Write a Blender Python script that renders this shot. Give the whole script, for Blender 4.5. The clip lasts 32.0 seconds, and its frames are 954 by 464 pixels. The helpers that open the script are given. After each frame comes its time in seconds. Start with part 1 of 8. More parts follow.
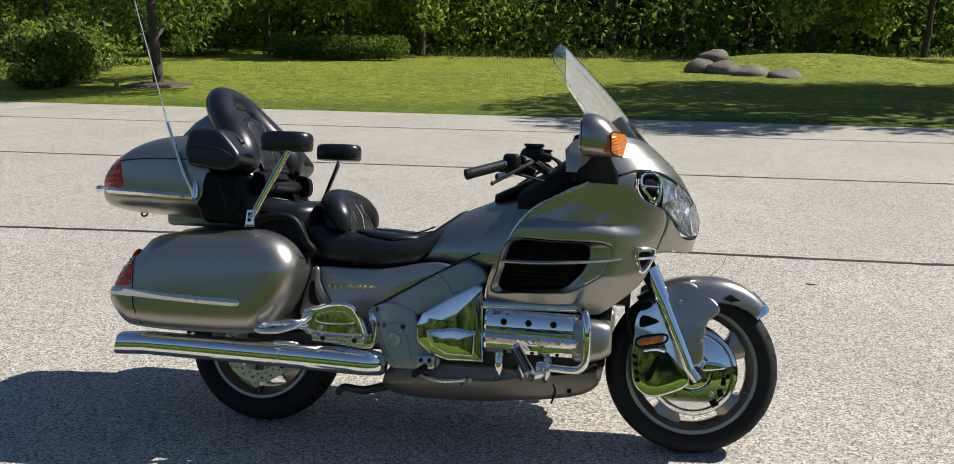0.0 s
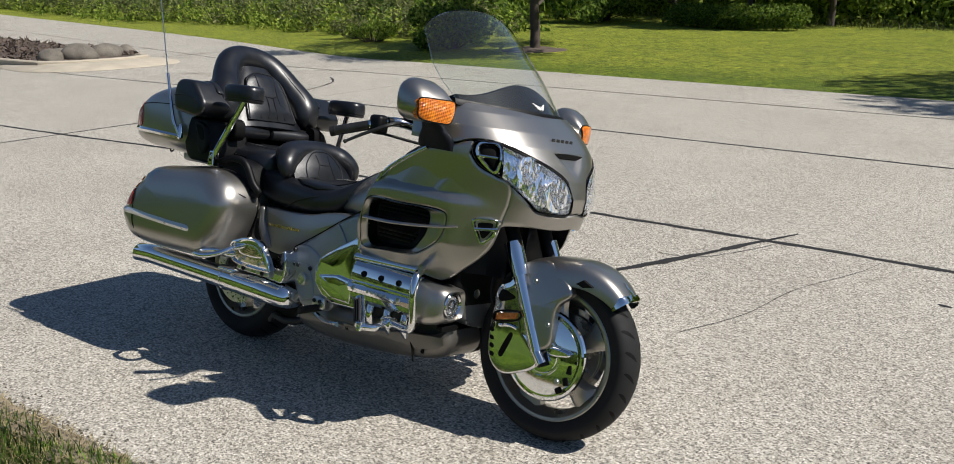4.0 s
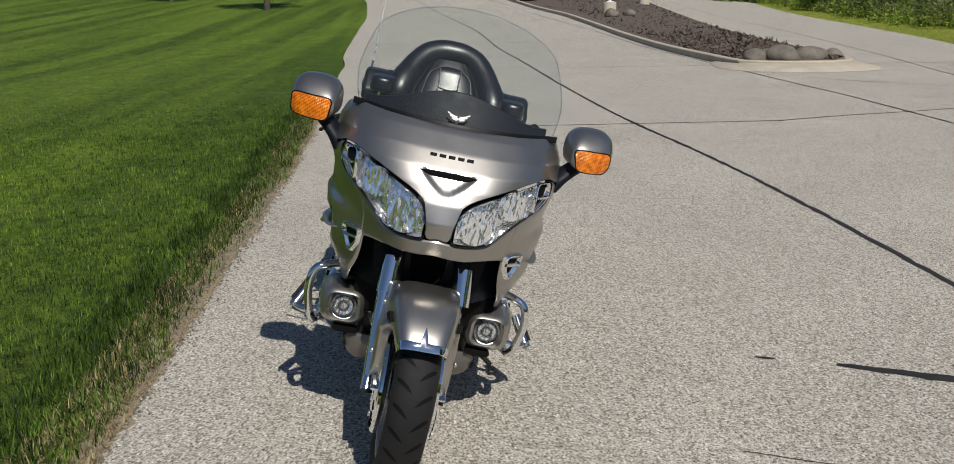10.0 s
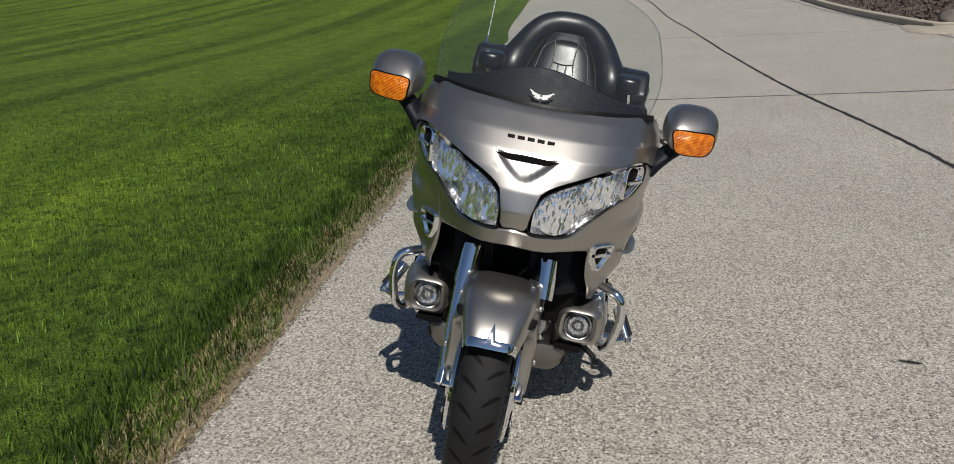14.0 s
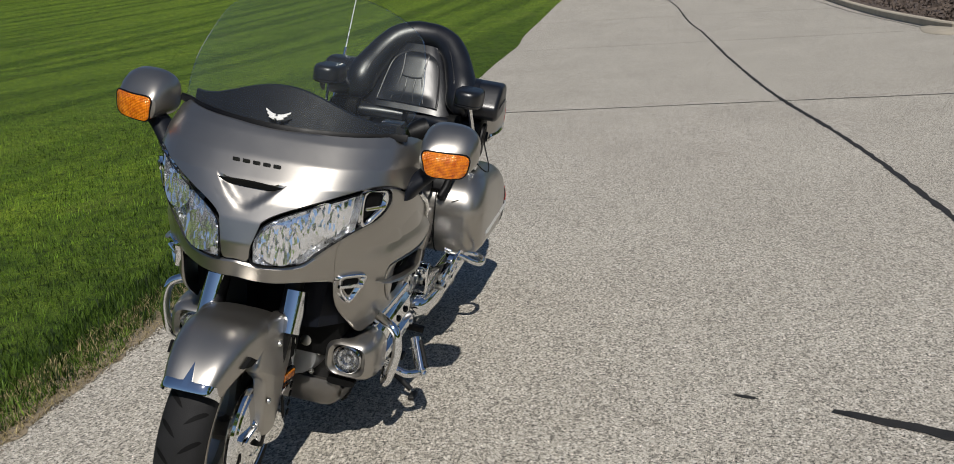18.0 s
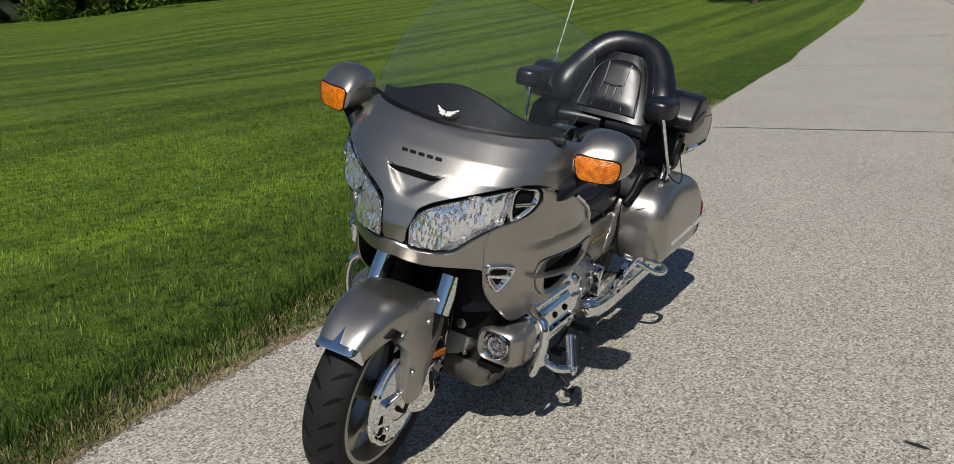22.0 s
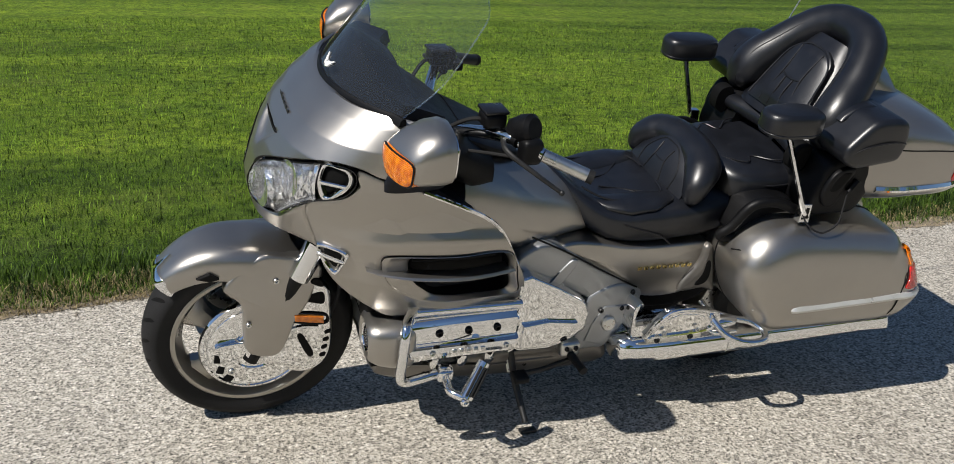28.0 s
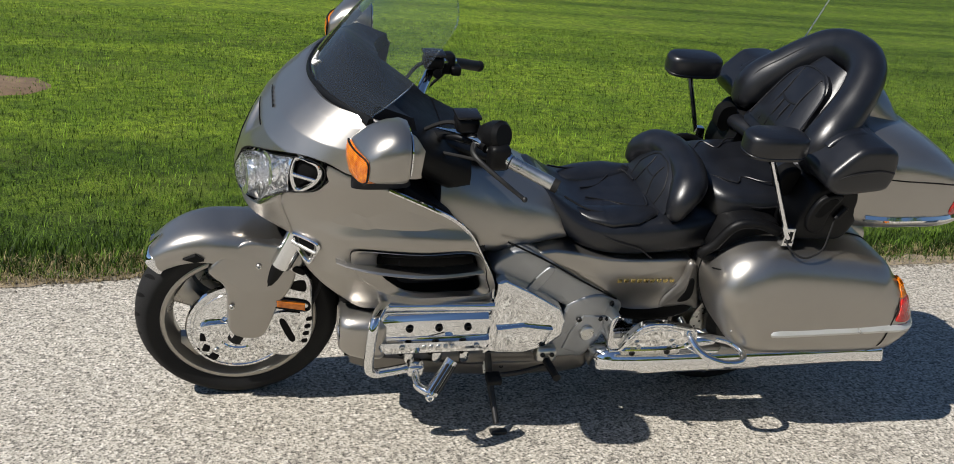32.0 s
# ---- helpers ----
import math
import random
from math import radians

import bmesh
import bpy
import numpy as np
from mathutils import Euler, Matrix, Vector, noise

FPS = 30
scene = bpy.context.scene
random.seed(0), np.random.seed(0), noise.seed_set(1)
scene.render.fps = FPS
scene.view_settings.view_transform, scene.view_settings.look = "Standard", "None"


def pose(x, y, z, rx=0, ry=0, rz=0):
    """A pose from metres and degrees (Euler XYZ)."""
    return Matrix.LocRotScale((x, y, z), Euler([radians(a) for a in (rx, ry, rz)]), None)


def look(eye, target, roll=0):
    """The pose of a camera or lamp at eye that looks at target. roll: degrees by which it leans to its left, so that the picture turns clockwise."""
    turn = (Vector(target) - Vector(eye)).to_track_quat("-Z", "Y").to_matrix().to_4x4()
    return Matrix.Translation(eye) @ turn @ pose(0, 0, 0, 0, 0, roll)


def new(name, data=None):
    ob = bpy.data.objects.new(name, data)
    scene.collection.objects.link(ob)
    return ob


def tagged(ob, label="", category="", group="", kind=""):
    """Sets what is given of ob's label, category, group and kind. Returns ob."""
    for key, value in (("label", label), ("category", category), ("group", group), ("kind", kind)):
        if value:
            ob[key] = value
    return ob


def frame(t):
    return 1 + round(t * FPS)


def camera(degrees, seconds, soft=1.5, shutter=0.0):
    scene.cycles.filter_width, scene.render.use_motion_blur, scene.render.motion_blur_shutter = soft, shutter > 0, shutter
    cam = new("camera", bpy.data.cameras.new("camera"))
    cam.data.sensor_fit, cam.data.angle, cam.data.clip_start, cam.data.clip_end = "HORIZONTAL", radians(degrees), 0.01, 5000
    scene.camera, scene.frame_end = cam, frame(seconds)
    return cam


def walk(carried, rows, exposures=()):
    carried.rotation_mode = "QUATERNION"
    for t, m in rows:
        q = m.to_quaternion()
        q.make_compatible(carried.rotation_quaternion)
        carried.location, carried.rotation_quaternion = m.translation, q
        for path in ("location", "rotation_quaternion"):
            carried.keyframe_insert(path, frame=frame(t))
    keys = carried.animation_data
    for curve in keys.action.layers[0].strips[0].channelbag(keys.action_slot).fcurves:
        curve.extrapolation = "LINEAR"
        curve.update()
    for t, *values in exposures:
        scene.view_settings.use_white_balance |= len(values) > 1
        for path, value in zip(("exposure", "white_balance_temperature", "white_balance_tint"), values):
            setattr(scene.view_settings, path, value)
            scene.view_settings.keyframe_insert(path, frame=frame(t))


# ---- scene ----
# The camera and its way round the motorcycle.
cam = camera(55.1, 32.0, soft=0.9)
PATH = [
    (0, (1.451, -3.195, 1.596), (1.11, -1.282, 1.123), -0.1),
    (0.5, (1.527, -3.194, 1.589), (1.173, -1.283, 1.119), -0.4),
    (1, (1.72, -3.17, 1.599), (1.338, -1.266, 1.12), -0.4),
    (1.5, (1.901, -3.093, 1.581), (1.384, -1.227, 1.078), -1.0),
    (2, (2.079, -2.936, 1.561), (1.486, -1.111, 0.998), -0.7),
    (2.5, (2.328, -2.785, 1.578), (1.638, -0.994, 1.013), -1.3),
    (4.5, (3.57, -2.38, 1.571), (2.267, -0.957, 1.046), -0.5),
    (5, (3.72, -2.261, 1.569), (2.349, -0.903, 1.044), -0.9),
    (5.5, (3.746, -2.006, 1.553), (2.268, -0.769, 1.021), -1.2),
    (6, (3.887, -1.743, 1.54), (2.308, -0.634, 1.013), -0.5),
    (6.5, (4.079, -1.5, 1.566), (2.38, -0.585, 1.039), 0.0),
    (7, (4.079, -1.245, 1.502), (2.347, -0.396, 0.974), -0.3),
    (7.5, (4.099, -0.976, 1.502), (2.338, -0.184, 0.98), -0.6),
    (8, (4.274, -0.713, 1.51), (2.434, -0.1, 1.022), -0.6),
    (8.5, (4.327, -0.506, 1.499), (2.456, -0.004, 1.003), -1.3),
    (9, (4.259, -0.277, 1.504), (2.354, 0.092, 1.022), -1.0),
    (9.5, (4.31, -0.027, 1.493), (2.375, 0.139, 1.013), -1.1),
    (10, (4.372, 0.177, 1.51), (2.438, 0.263, 1.008), -0.6),
    (10.5, (4.268, 0.285, 1.496), (2.336, 0.29, 0.979), -0.8),
    (11, (4.176, 0.369, 1.497), (2.247, 0.266, 0.98), -1.6),
    (11.5, (4.191, 0.454, 1.501), (2.274, 0.268, 0.961), -1.8),
    (12, (4.207, 0.491, 1.495), (2.303, 0.233, 0.941), -2.0),
    (12.5, (4.214, 0.488, 1.493), (2.318, 0.173, 0.938), -2.1),
    (13, (4.192, 0.47, 1.492), (2.302, 0.119, 0.938), -2.5),
    (13.5, (4.173, 0.462, 1.493), (2.275, 0.154, 0.942), -2.4),
    (15.5, (4.11, 0.441, 1.466), (2.201, 0.163, 0.94), -4.2),
    (16, (4.093, 0.538, 1.453), (2.182, 0.276, 0.923), -5.1),
    (16.5, (4.118, 0.782, 1.455), (2.212, 0.491, 0.92), -5.3),
    (17, (4.069, 0.959, 1.444), (2.167, 0.648, 0.913), -5.4),
    (17.5, (3.883, 1.117, 1.446), (1.986, 0.772, 0.913), -4.7),
    (18, (3.815, 1.287, 1.451), (1.928, 0.887, 0.923), -3.9),
    (18.5, (3.853, 1.492, 1.459), (2.041, 0.801, 0.97), -2.2),
    (19, (3.834, 1.549, 1.452), (2.062, 0.761, 0.965), -2.4),
    (19.5, (3.821, 1.581, 1.449), (2.074, 0.736, 0.965), -1.8),
    (20, (3.817, 1.608, 1.439), (2.091, 0.72, 0.957), -2.0),
    (20.5, (3.814, 1.619, 1.442), (2.107, 0.696, 0.96), -2.3),
    (21, (3.819, 1.627, 1.442), (2.129, 0.669, 0.965), -2.8),
    (21.5, (3.816, 1.631, 1.444), (2.126, 0.675, 0.962), -2.8),
    (22, (3.82, 1.63, 1.443), (2.119, 0.697, 0.958), -2.4),
    (22.5, (3.786, 1.646, 1.442), (2.075, 0.73, 0.956), -2.0),
    (23, (3.617, 1.683, 1.429), (1.916, 0.748, 0.947), -2.1),
    (23.5, (3.392, 1.747, 1.442), (1.71, 0.779, 0.957), -1.8),
    (24, (3.236, 1.941, 1.443), (1.631, 0.863, 0.933), -0.6),
    (24.5, (3.068, 2.081, 1.452), (1.591, 0.839, 0.923), -0.4),
    (26.5, (2.364, 2.399, 1.48), (1.25, 0.869, 0.832), 1.4),
    (27, (2.187, 2.397, 1.487), (1.152, 0.814, 0.836), 1.9),
    (27.5, (2.031, 2.522, 1.51), (1.264, 0.793, 0.858), 2.9),
    (28, (1.898, 2.647, 1.512), (1.252, 0.871, 0.857), 2.9),
    (28.5, (1.79, 2.617, 1.503), (1.207, 0.815, 0.86), 3.3),
    (29, (1.694, 2.58, 1.511), (1.148, 0.768, 0.864), 3.4),
    (29.5, (1.588, 2.684, 1.527), (1.11, 0.857, 0.866), 4.6),
    (30, (1.538, 2.749, 1.557), (1.13, 0.916, 0.869), 4.8),
    (30.5, (1.557, 2.767, 1.547), (1.223, 0.919, 0.857), 4.6),
    (31, (1.619, 2.762, 1.535), (1.284, 0.917, 0.839), 4.6),
    (31.5, (1.64, 2.766, 1.544), (1.254, 0.921, 0.876), 4.4),
    (32, (1.619, 2.796, 1.541), (1.15, 0.966, 0.888), 5.0),
]
# Exposure falls a little while the camera looks at the front.
walk(cam, [(t, look(eye, target, roll)) for t, eye, target, roll in PATH],
     [(0, 0.34), (2.5, 0.28), (6, 0.10), (9, -0.10), (12, -0.28), (17, -0.26), (24, -0.22), (26.5, -0.08), (28, 0.12), (29, 0.20), (32, 0.19)])

# ---------------------------------------------------------------- light
SUN_TO = Vector((0.86, 0.31, 1.0)).normalized()
world = bpy.data.worlds.new("clear_sky")
scene.world = world
world.use_nodes = True
wn = world.node_tree.nodes
sky = wn.new("ShaderNodeTexSky")
sky.sky_type = "NISHITA"
sky.sun_disc = False
sky.sun_elevation = math.asin(SUN_TO.z)
sky.sun_rotation = math.atan2(SUN_TO.x, SUN_TO.y)
sky.air_density, sky.dust_density, sky.ozone_density = 0.9, 0.2, 4.0
wn["Background"].inputs["Strength"].default_value = 0.067
world.node_tree.links.new(sky.outputs[0], wn["Background"].inputs["Color"])
sun_data = bpy.data.lights.new("sun", "SUN")
sun_data.energy, sun_data.angle, sun_data.color = 5.0, radians(0.55), (1.0, 0.955, 0.89)
sun = new("sun", sun_data)
sun.matrix_world = look(SUN_TO * 60, (0, 0, 0))

# ---------------------------------------------------------------- materials
def shader(name):
    m = bpy.data.materials.new(name)
    m.use_nodes = True
    nt = m.node_tree
    return m, nt, nt.nodes["Principled BSDF"]


def node(nt, kind, **values):
    n = nt.nodes.new(kind)
    for key, value in values.items():
        n.inputs[key.replace("_", " ")].default_value = value
    return n


def place(nt, world_space=True):
    """Coordinates in metres: of the thing, or of the world."""
    if world_space:
        return nt.nodes.new("ShaderNodeNewGeometry").outputs["Position"]
    return nt.nodes.new("ShaderNodeTexCoord").outputs["Object"]


def noise_tex(nt, co, scale, detail=3.0, rough=0.55):
    n = node(nt, "ShaderNodeTexNoise", Scale=scale, Detail=detail, Roughness=rough)
    nt.links.new(co, n.inputs["Vector"])
    return n.outputs["Fac"]


def ramp(nt, fac, stops):
    r = nt.nodes.new("ShaderNodeValToRGB")
    els = r.color_ramp.elements
    while len(els) < len(stops):
        els.new(0.5)
    for e, (p, c) in zip(els, stops):
        e.position = p
        e.color = (*c, 1) if len(c) == 3 else c
    nt.links.new(fac, r.inputs["Fac"])
    return r.outputs["Color"]


def mix_col(nt, fac, a, b, mode="MIX"):
    m = nt.nodes.new("ShaderNodeMix")
    m.data_type, m.blend_type = "RGBA", mode
    for sock, v in ((m.inputs["Factor"], fac), (m.inputs[6], a), (m.inputs[7], b)):
        if isinstance(v, (int, float)):
            sock.default_value = v
        elif isinstance(v, tuple):
            sock.default_value = (*v, 1)
        else:
            nt.links.new(v, sock)
    return m.outputs[2]


def bump(nt, bsdf, height, strength, distance):
    b = node(nt, "ShaderNodeBump", Strength=strength, Distance=distance)
    nt.links.new(height, b.inputs["Height"])
    nt.links.new(b.outputs["Normal"], bsdf.inputs["Normal"])
    return b


def surface(name, base, rough, metal=0.0, grain=40.0, vary=0.15, fine=300.0, relief=0.0, coat=0.0, spec=0.5, rough_vary=0.08):
    """A plain material with two scales of variation in colour and gloss."""
    m, nt, b = shader(name)
    co = place(nt, False)
    big, small = noise_tex(nt, co, grain), noise_tex(nt, co, fine, 2.0)
    lo, hi = tuple(c * (1 - vary) for c in base), tuple(min(1.0, c * (1 + vary)) for c in base)
    col = ramp(nt, big, [(0.3, lo), (0.7, hi)])
    col = mix_col(nt, 0.25, col, ramp(nt, small, [(0.35, lo), (0.65, hi)]))
    nt.links.new(col, b.inputs["Base Color"])
    rr = ramp(nt, big, [(0.25, (max(0.0, rough - rough_vary),) * 3), (0.75, (min(1.0, rough + rough_vary),) * 3)])
    nt.links.new(rr, b.inputs["Roughness"])
    b.inputs["Metallic"].default_value = metal
    b.inputs["Specular IOR Level"].default_value = spec
    b.inputs["Coat Weight"].default_value = coat
    b.inputs["Coat Roughness"].default_value = 0.06
    if relief:
        bump(nt, b, small, 0.6, relief)
    return m


PAINT = surface("champagne_metallic_paint", (0.385, 0.366, 0.338), 0.32, 0.93, 6.0, 0.04, 2500.0, 0.0, 0.28, rough_vary=0.03)
GREY_METAL = surface("grey_cast_aluminium", (0.36, 0.37, 0.38), 0.42, 0.75, 12.0, 0.08, 900.0, 0.0002, rough_vary=0.05)
DARK_PAINT = surface("dark_grey_belly_paint", (0.175, 0.164, 0.15), 0.4, 0.7, 9.0, 0.1, 900.0, 0.0, 0.2)
CHROME = surface("polished_chrome", (0.80, 0.81, 0.82), 0.05, 1.0, 8.0, 0.02, 300.0, 0.0, rough_vary=0.02)
BRUSHED = surface("brushed_steel", (0.62, 0.62, 0.60), 0.3, 1.0, 20.0, 0.08, 900.0, 0.0)
LEATHER = surface("black_leather", (0.0072, 0.0080, 0.0108), 0.35, 0.0, 14.0, 0.2, 520.0, 0.0003, spec=0.58, rough_vary=0.06)
PIPING = surface("grey_stitched_piping", (0.008, 0.008, 0.0095), 0.4, 0.0, 60.0, 0.2, 600.0, 0.0003)
BLACK = surface("black_plastic", (0.0035, 0.0035, 0.004), 0.48, 0.0, 20.0, 0.25, 700.0, 0.0003, spec=0.22)
SATIN_BLACK = surface("satin_black_paint", (0.010, 0.010, 0.011), 0.25, 0.0, 15.0, 0.2, 400.0)
VENT_BLACK = surface("matte_black_mesh", (0.003, 0.003, 0.003), 0.7, 0.0, 30.0, 0.3, 300.0, spec=0.15)
HOOD = surface("matte_black_hood", (0.0065, 0.0080, 0.0125), 0.5, 0.0, 20.0, 0.2, 700.0, 0.0003, spec=0.15)
RUBBER = surface("tyre_rubber", (0.010, 0.010, 0.0105), 0.72, 0.0, 30.0, 0.25, 350.0, 0.0006, spec=0.3)
RIM_PAINT = surface("warm_silver_wheel_paint", (0.38, 0.36, 0.325), 0.32, 0.85, 10.0, 0.06, 800.0, 0.0, 0.3)
SATIN = surface("bright_satin_trim", (0.74, 0.74, 0.72), 0.32, 0.55, 20.0, 0.05)
GOLD = surface("gold_badge", (0.80, 0.60, 0.22), 0.25, 1.0, 40.0, 0.1)
WHITE = surface("white_paint", (0.72, 0.72, 0.70), 0.5, 0.0, 2.0, 0.06, 60.0)
MIRROR = surface("mirror_glass", (0.86, 0.87, 0.88), 0.02, 1.0, 4.0, 0.01, rough_vary=0.0)
STEEL_DARK = surface("dark_steel", (0.05, 0.05, 0.05), 0.5, 0.8, 20.0, 0.3, 300.0, 0.0004)


def lens_plastic(name, base, deep):
    m, nt, b = shader(name)
    co = place(nt, False)
    col = ramp(nt, noise_tex(nt, co, 60.0, 2.0), [(0.3, deep), (0.7, base)])
    nt.links.new(col, b.inputs["Base Color"])
    b.inputs["Roughness"].default_value = 0.12
    b.inputs["Coat Weight"].default_value = 0.5
    b.inputs["Subsurface Weight"].default_value = 0.1
    b.inputs["Subsurface Scale"].default_value = 0.01
    b.inputs["Subsurface Radius"].default_value = (1.0, 0.5, 0.15)
    w = nt.nodes.new("ShaderNodeTexWave")
    w.bands_direction = "Z"
    w.inputs["Scale"].default_value = 70.0
    nt.links.new(co, w.inputs["Vector"])
    w2 = nt.nodes.new("ShaderNodeTexWave")
    w2.bands_direction = "Y"
    w2.inputs["Scale"].default_value = 45.0
    nt.links.new(co, w2.inputs["Vector"])
    bump(nt, b, mix_col(nt, 0.45, w.outputs["Fac"], w2.outputs["Fac"]), 0.6, 0.003)
    return m


AMBER = lens_plastic("amber_lens", (0.90, 0.27, 0.008), (0.55, 0.10, 0.002))
AMBER_REFLECTOR = lens_plastic("dark_amber_reflector", (0.80, 0.24, 0.02), (0.50, 0.12, 0.01))
RED = lens_plastic("red_lens", (0.74, 0.035, 0.024), (0.50, 0.014, 0.012))


def clear(name, tint, gloss_rough=0.02, ior=1.45, veil=0.0):
    """Thin clear sheet: lets light through, and mirrors at a low angle; veil: the share of pale haze painted over it.
    """
    m, nt, b = shader(name)
    nt.nodes.remove(b)
    tr = node(nt, "ShaderNodeBsdfTransparent", Color=(*tint, 1))
    gl = node(nt, "ShaderNodeBsdfGlossy", Color=(1, 1, 1, 1), Roughness=gloss_rough)
    fr = node(nt, "ShaderNodeFresnel", IOR=ior)
    mx = nt.nodes.new("ShaderNodeMixShader")
    nt.links.new(fr.outputs[0], mx.inputs[0])
    nt.links.new(tr.outputs[0], mx.inputs[1])
    nt.links.new(gl.outputs[0], mx.inputs[2])
    last = mx.outputs[0]
    if veil:
        haze = node(nt, "ShaderNodeBsdfDiffuse", Color=(0.75, 0.78, 0.76, 1))
        m2 = nt.nodes.new("ShaderNodeMixShader")
        amount = ramp(nt, noise_tex(nt, place(nt, False), 30.0, 4.0), [(0.3, (veil * 0.9,) * 3), (0.75, (veil * 1.1,) * 3)])
        nt.links.new(amount, m2.inputs[0])
        nt.links.new(last, m2.inputs[1])
        nt.links.new(haze.outputs[0], m2.inputs[2])
        last = m2.outputs[0]
    nt.links.new(last, nt.nodes["Material Output"].inputs["Surface"])
    return m


SCREEN = clear("clear_windscreen", (0.87, 0.915, 0.895), veil=0.012)
LAMP_GLASS = clear("clear_lamp_glass", (0.97, 0.98, 0.99))


def facets():
    """Bright metal pressed into many small flat facets, each tilted its own way."""
    m, nt, b = shader("faceted_chrome_reflector")
    mp = nt.nodes.new("ShaderNodeMapping")
    mp.inputs["Scale"].default_value = (105.0, 190.0, 62.0)
    nt.links.new(place(nt, False), mp.inputs["Vector"])
    v = node(nt, "ShaderNodeTexVoronoi", Scale=1.0)
    nt.links.new(mp.outputs[0], v.inputs["Vector"])
    geo = nt.nodes.new("ShaderNodeNewGeometry")
    tilt = nt.nodes.new("ShaderNodeVectorMath")
    tilt.operation = "SUBTRACT"
    nt.links.new(v.outputs["Color"], tilt.inputs[0])
    tilt.inputs[1].default_value = (0.5, 0.5, 0.36)
    size = nt.nodes.new("ShaderNodeVectorMath")
    size.operation = "SCALE"
    size.inputs["Scale"].default_value = 0.40
    nt.links.new(tilt.outputs[0], size.inputs[0])
    add = nt.nodes.new("ShaderNodeVectorMath")
    add.operation = "ADD"
    nt.links.new(geo.outputs["Normal"], add.inputs[0])
    nt.links.new(size.outputs[0], add.inputs[1])
    unit = nt.nodes.new("ShaderNodeVectorMath")
    unit.operation = "NORMALIZE"
    nt.links.new(add.outputs[0], unit.inputs[0])
    nt.links.new(unit.outputs[0], b.inputs["Normal"])
    b.inputs["Base Color"].default_value = (0.93, 0.94, 0.96, 1)
    b.inputs["Metallic"].default_value = 0.93
    b.inputs["Roughness"].default_value = 0.10
    return m


FACETS = facets()


def concrete():
    m, nt, b = shader("exposed_aggregate_concrete")
    co = place(nt)
    v = node(nt, "ShaderNodeTexVoronoi", Scale=90.0)
    nt.links.new(co, v.inputs["Vector"])
    sep = nt.nodes.new("ShaderNodeSeparateColor")
    nt.links.new(v.outputs["Color"], sep.inputs[0])
    stones = ramp(nt, sep.outputs[0], [(0.0, (0.05, 0.047, 0.042)), (0.13, (0.16, 0.15, 0.13)), (0.30, (0.37, 0.35, 0.30)), (0.60, (0.53, 0.50, 0.44)), (0.88, (0.66, 0.63, 0.57)), (1.0, (0.80, 0.78, 0.73))])
    fine = ramp(nt, noise_tex(nt, co, 215.0, 3.0, 0.7), [(0.38, (0.06, 0.057, 0.05)), (0.50, (0.50, 0.475, 0.42)), (0.68, (0.72, 0.69, 0.63))])
    col = mix_col(nt, 0.45, stones, fine)
    pits = ramp(nt, noise_tex(nt, co, 108.0, 3.0, 0.65), [(0.36, (0.09, 0.088, 0.085)), (0.45, (0.91, 0.91, 0.90)), (0.58, (1.18, 1.18, 1.17)), (0.70, (1.80, 1.79, 1.77))])
    col = mix_col(nt, 1.0, col, pits, "MULTIPLY")
    patch = ramp(nt, noise_tex(nt, co, 0.7, 5.0, 0.6), [(0.3, (0.80, 0.775, 0.75)), (0.7, (0.945, 0.925, 0.90))])
    col = mix_col(nt, 1.0, col, patch, "MULTIPLY")
    stain = ramp(nt, noise_tex(nt, co, 5.5, 4.0, 0.65), [(0.55, (1, 1, 1)), (0.78, (0.82, 0.80, 0.77))])
    col = mix_col(nt, 0.8, col, stain, "MULTIPLY")
    nt.links.new(col, b.inputs["Base Color"])
    b.inputs["Roughness"].default_value = 0.85
    bump(nt, b, v.outputs["Distance"], 0.4, 0.0025)
    return m


CONCRETE = concrete()
KERB = surface("weathered_kerb_concrete", (0.42, 0.37, 0.29), 0.85, 0.0, 3.0, 0.15, 120.0, 0.002)
TAR = surface("black_tar_sealant", (0.018, 0.017, 0.016), 0.75, 0.0, 9.0, 0.4, 120.0, 0.002)
ROCK = surface("grey_field_stone", (0.145, 0.128, 0.105), 0.85, 0.0, 4.0, 0.45, 40.0, 0.006)
MULCH = surface("dark_bark_mulch", (0.10, 0.075, 0.06), 0.9, 0.0, 6.0, 0.4, 60.0, 0.01)
BARK = surface("dark_tree_bark", (0.07, 0.055, 0.045), 0.9, 0.0, 9.0, 0.35, 60.0, 0.008)
FENCE_METAL = surface("grey_galvanised_fence", (0.30, 0.31, 0.31), 0.6, 0.6, 5.0, 0.1)


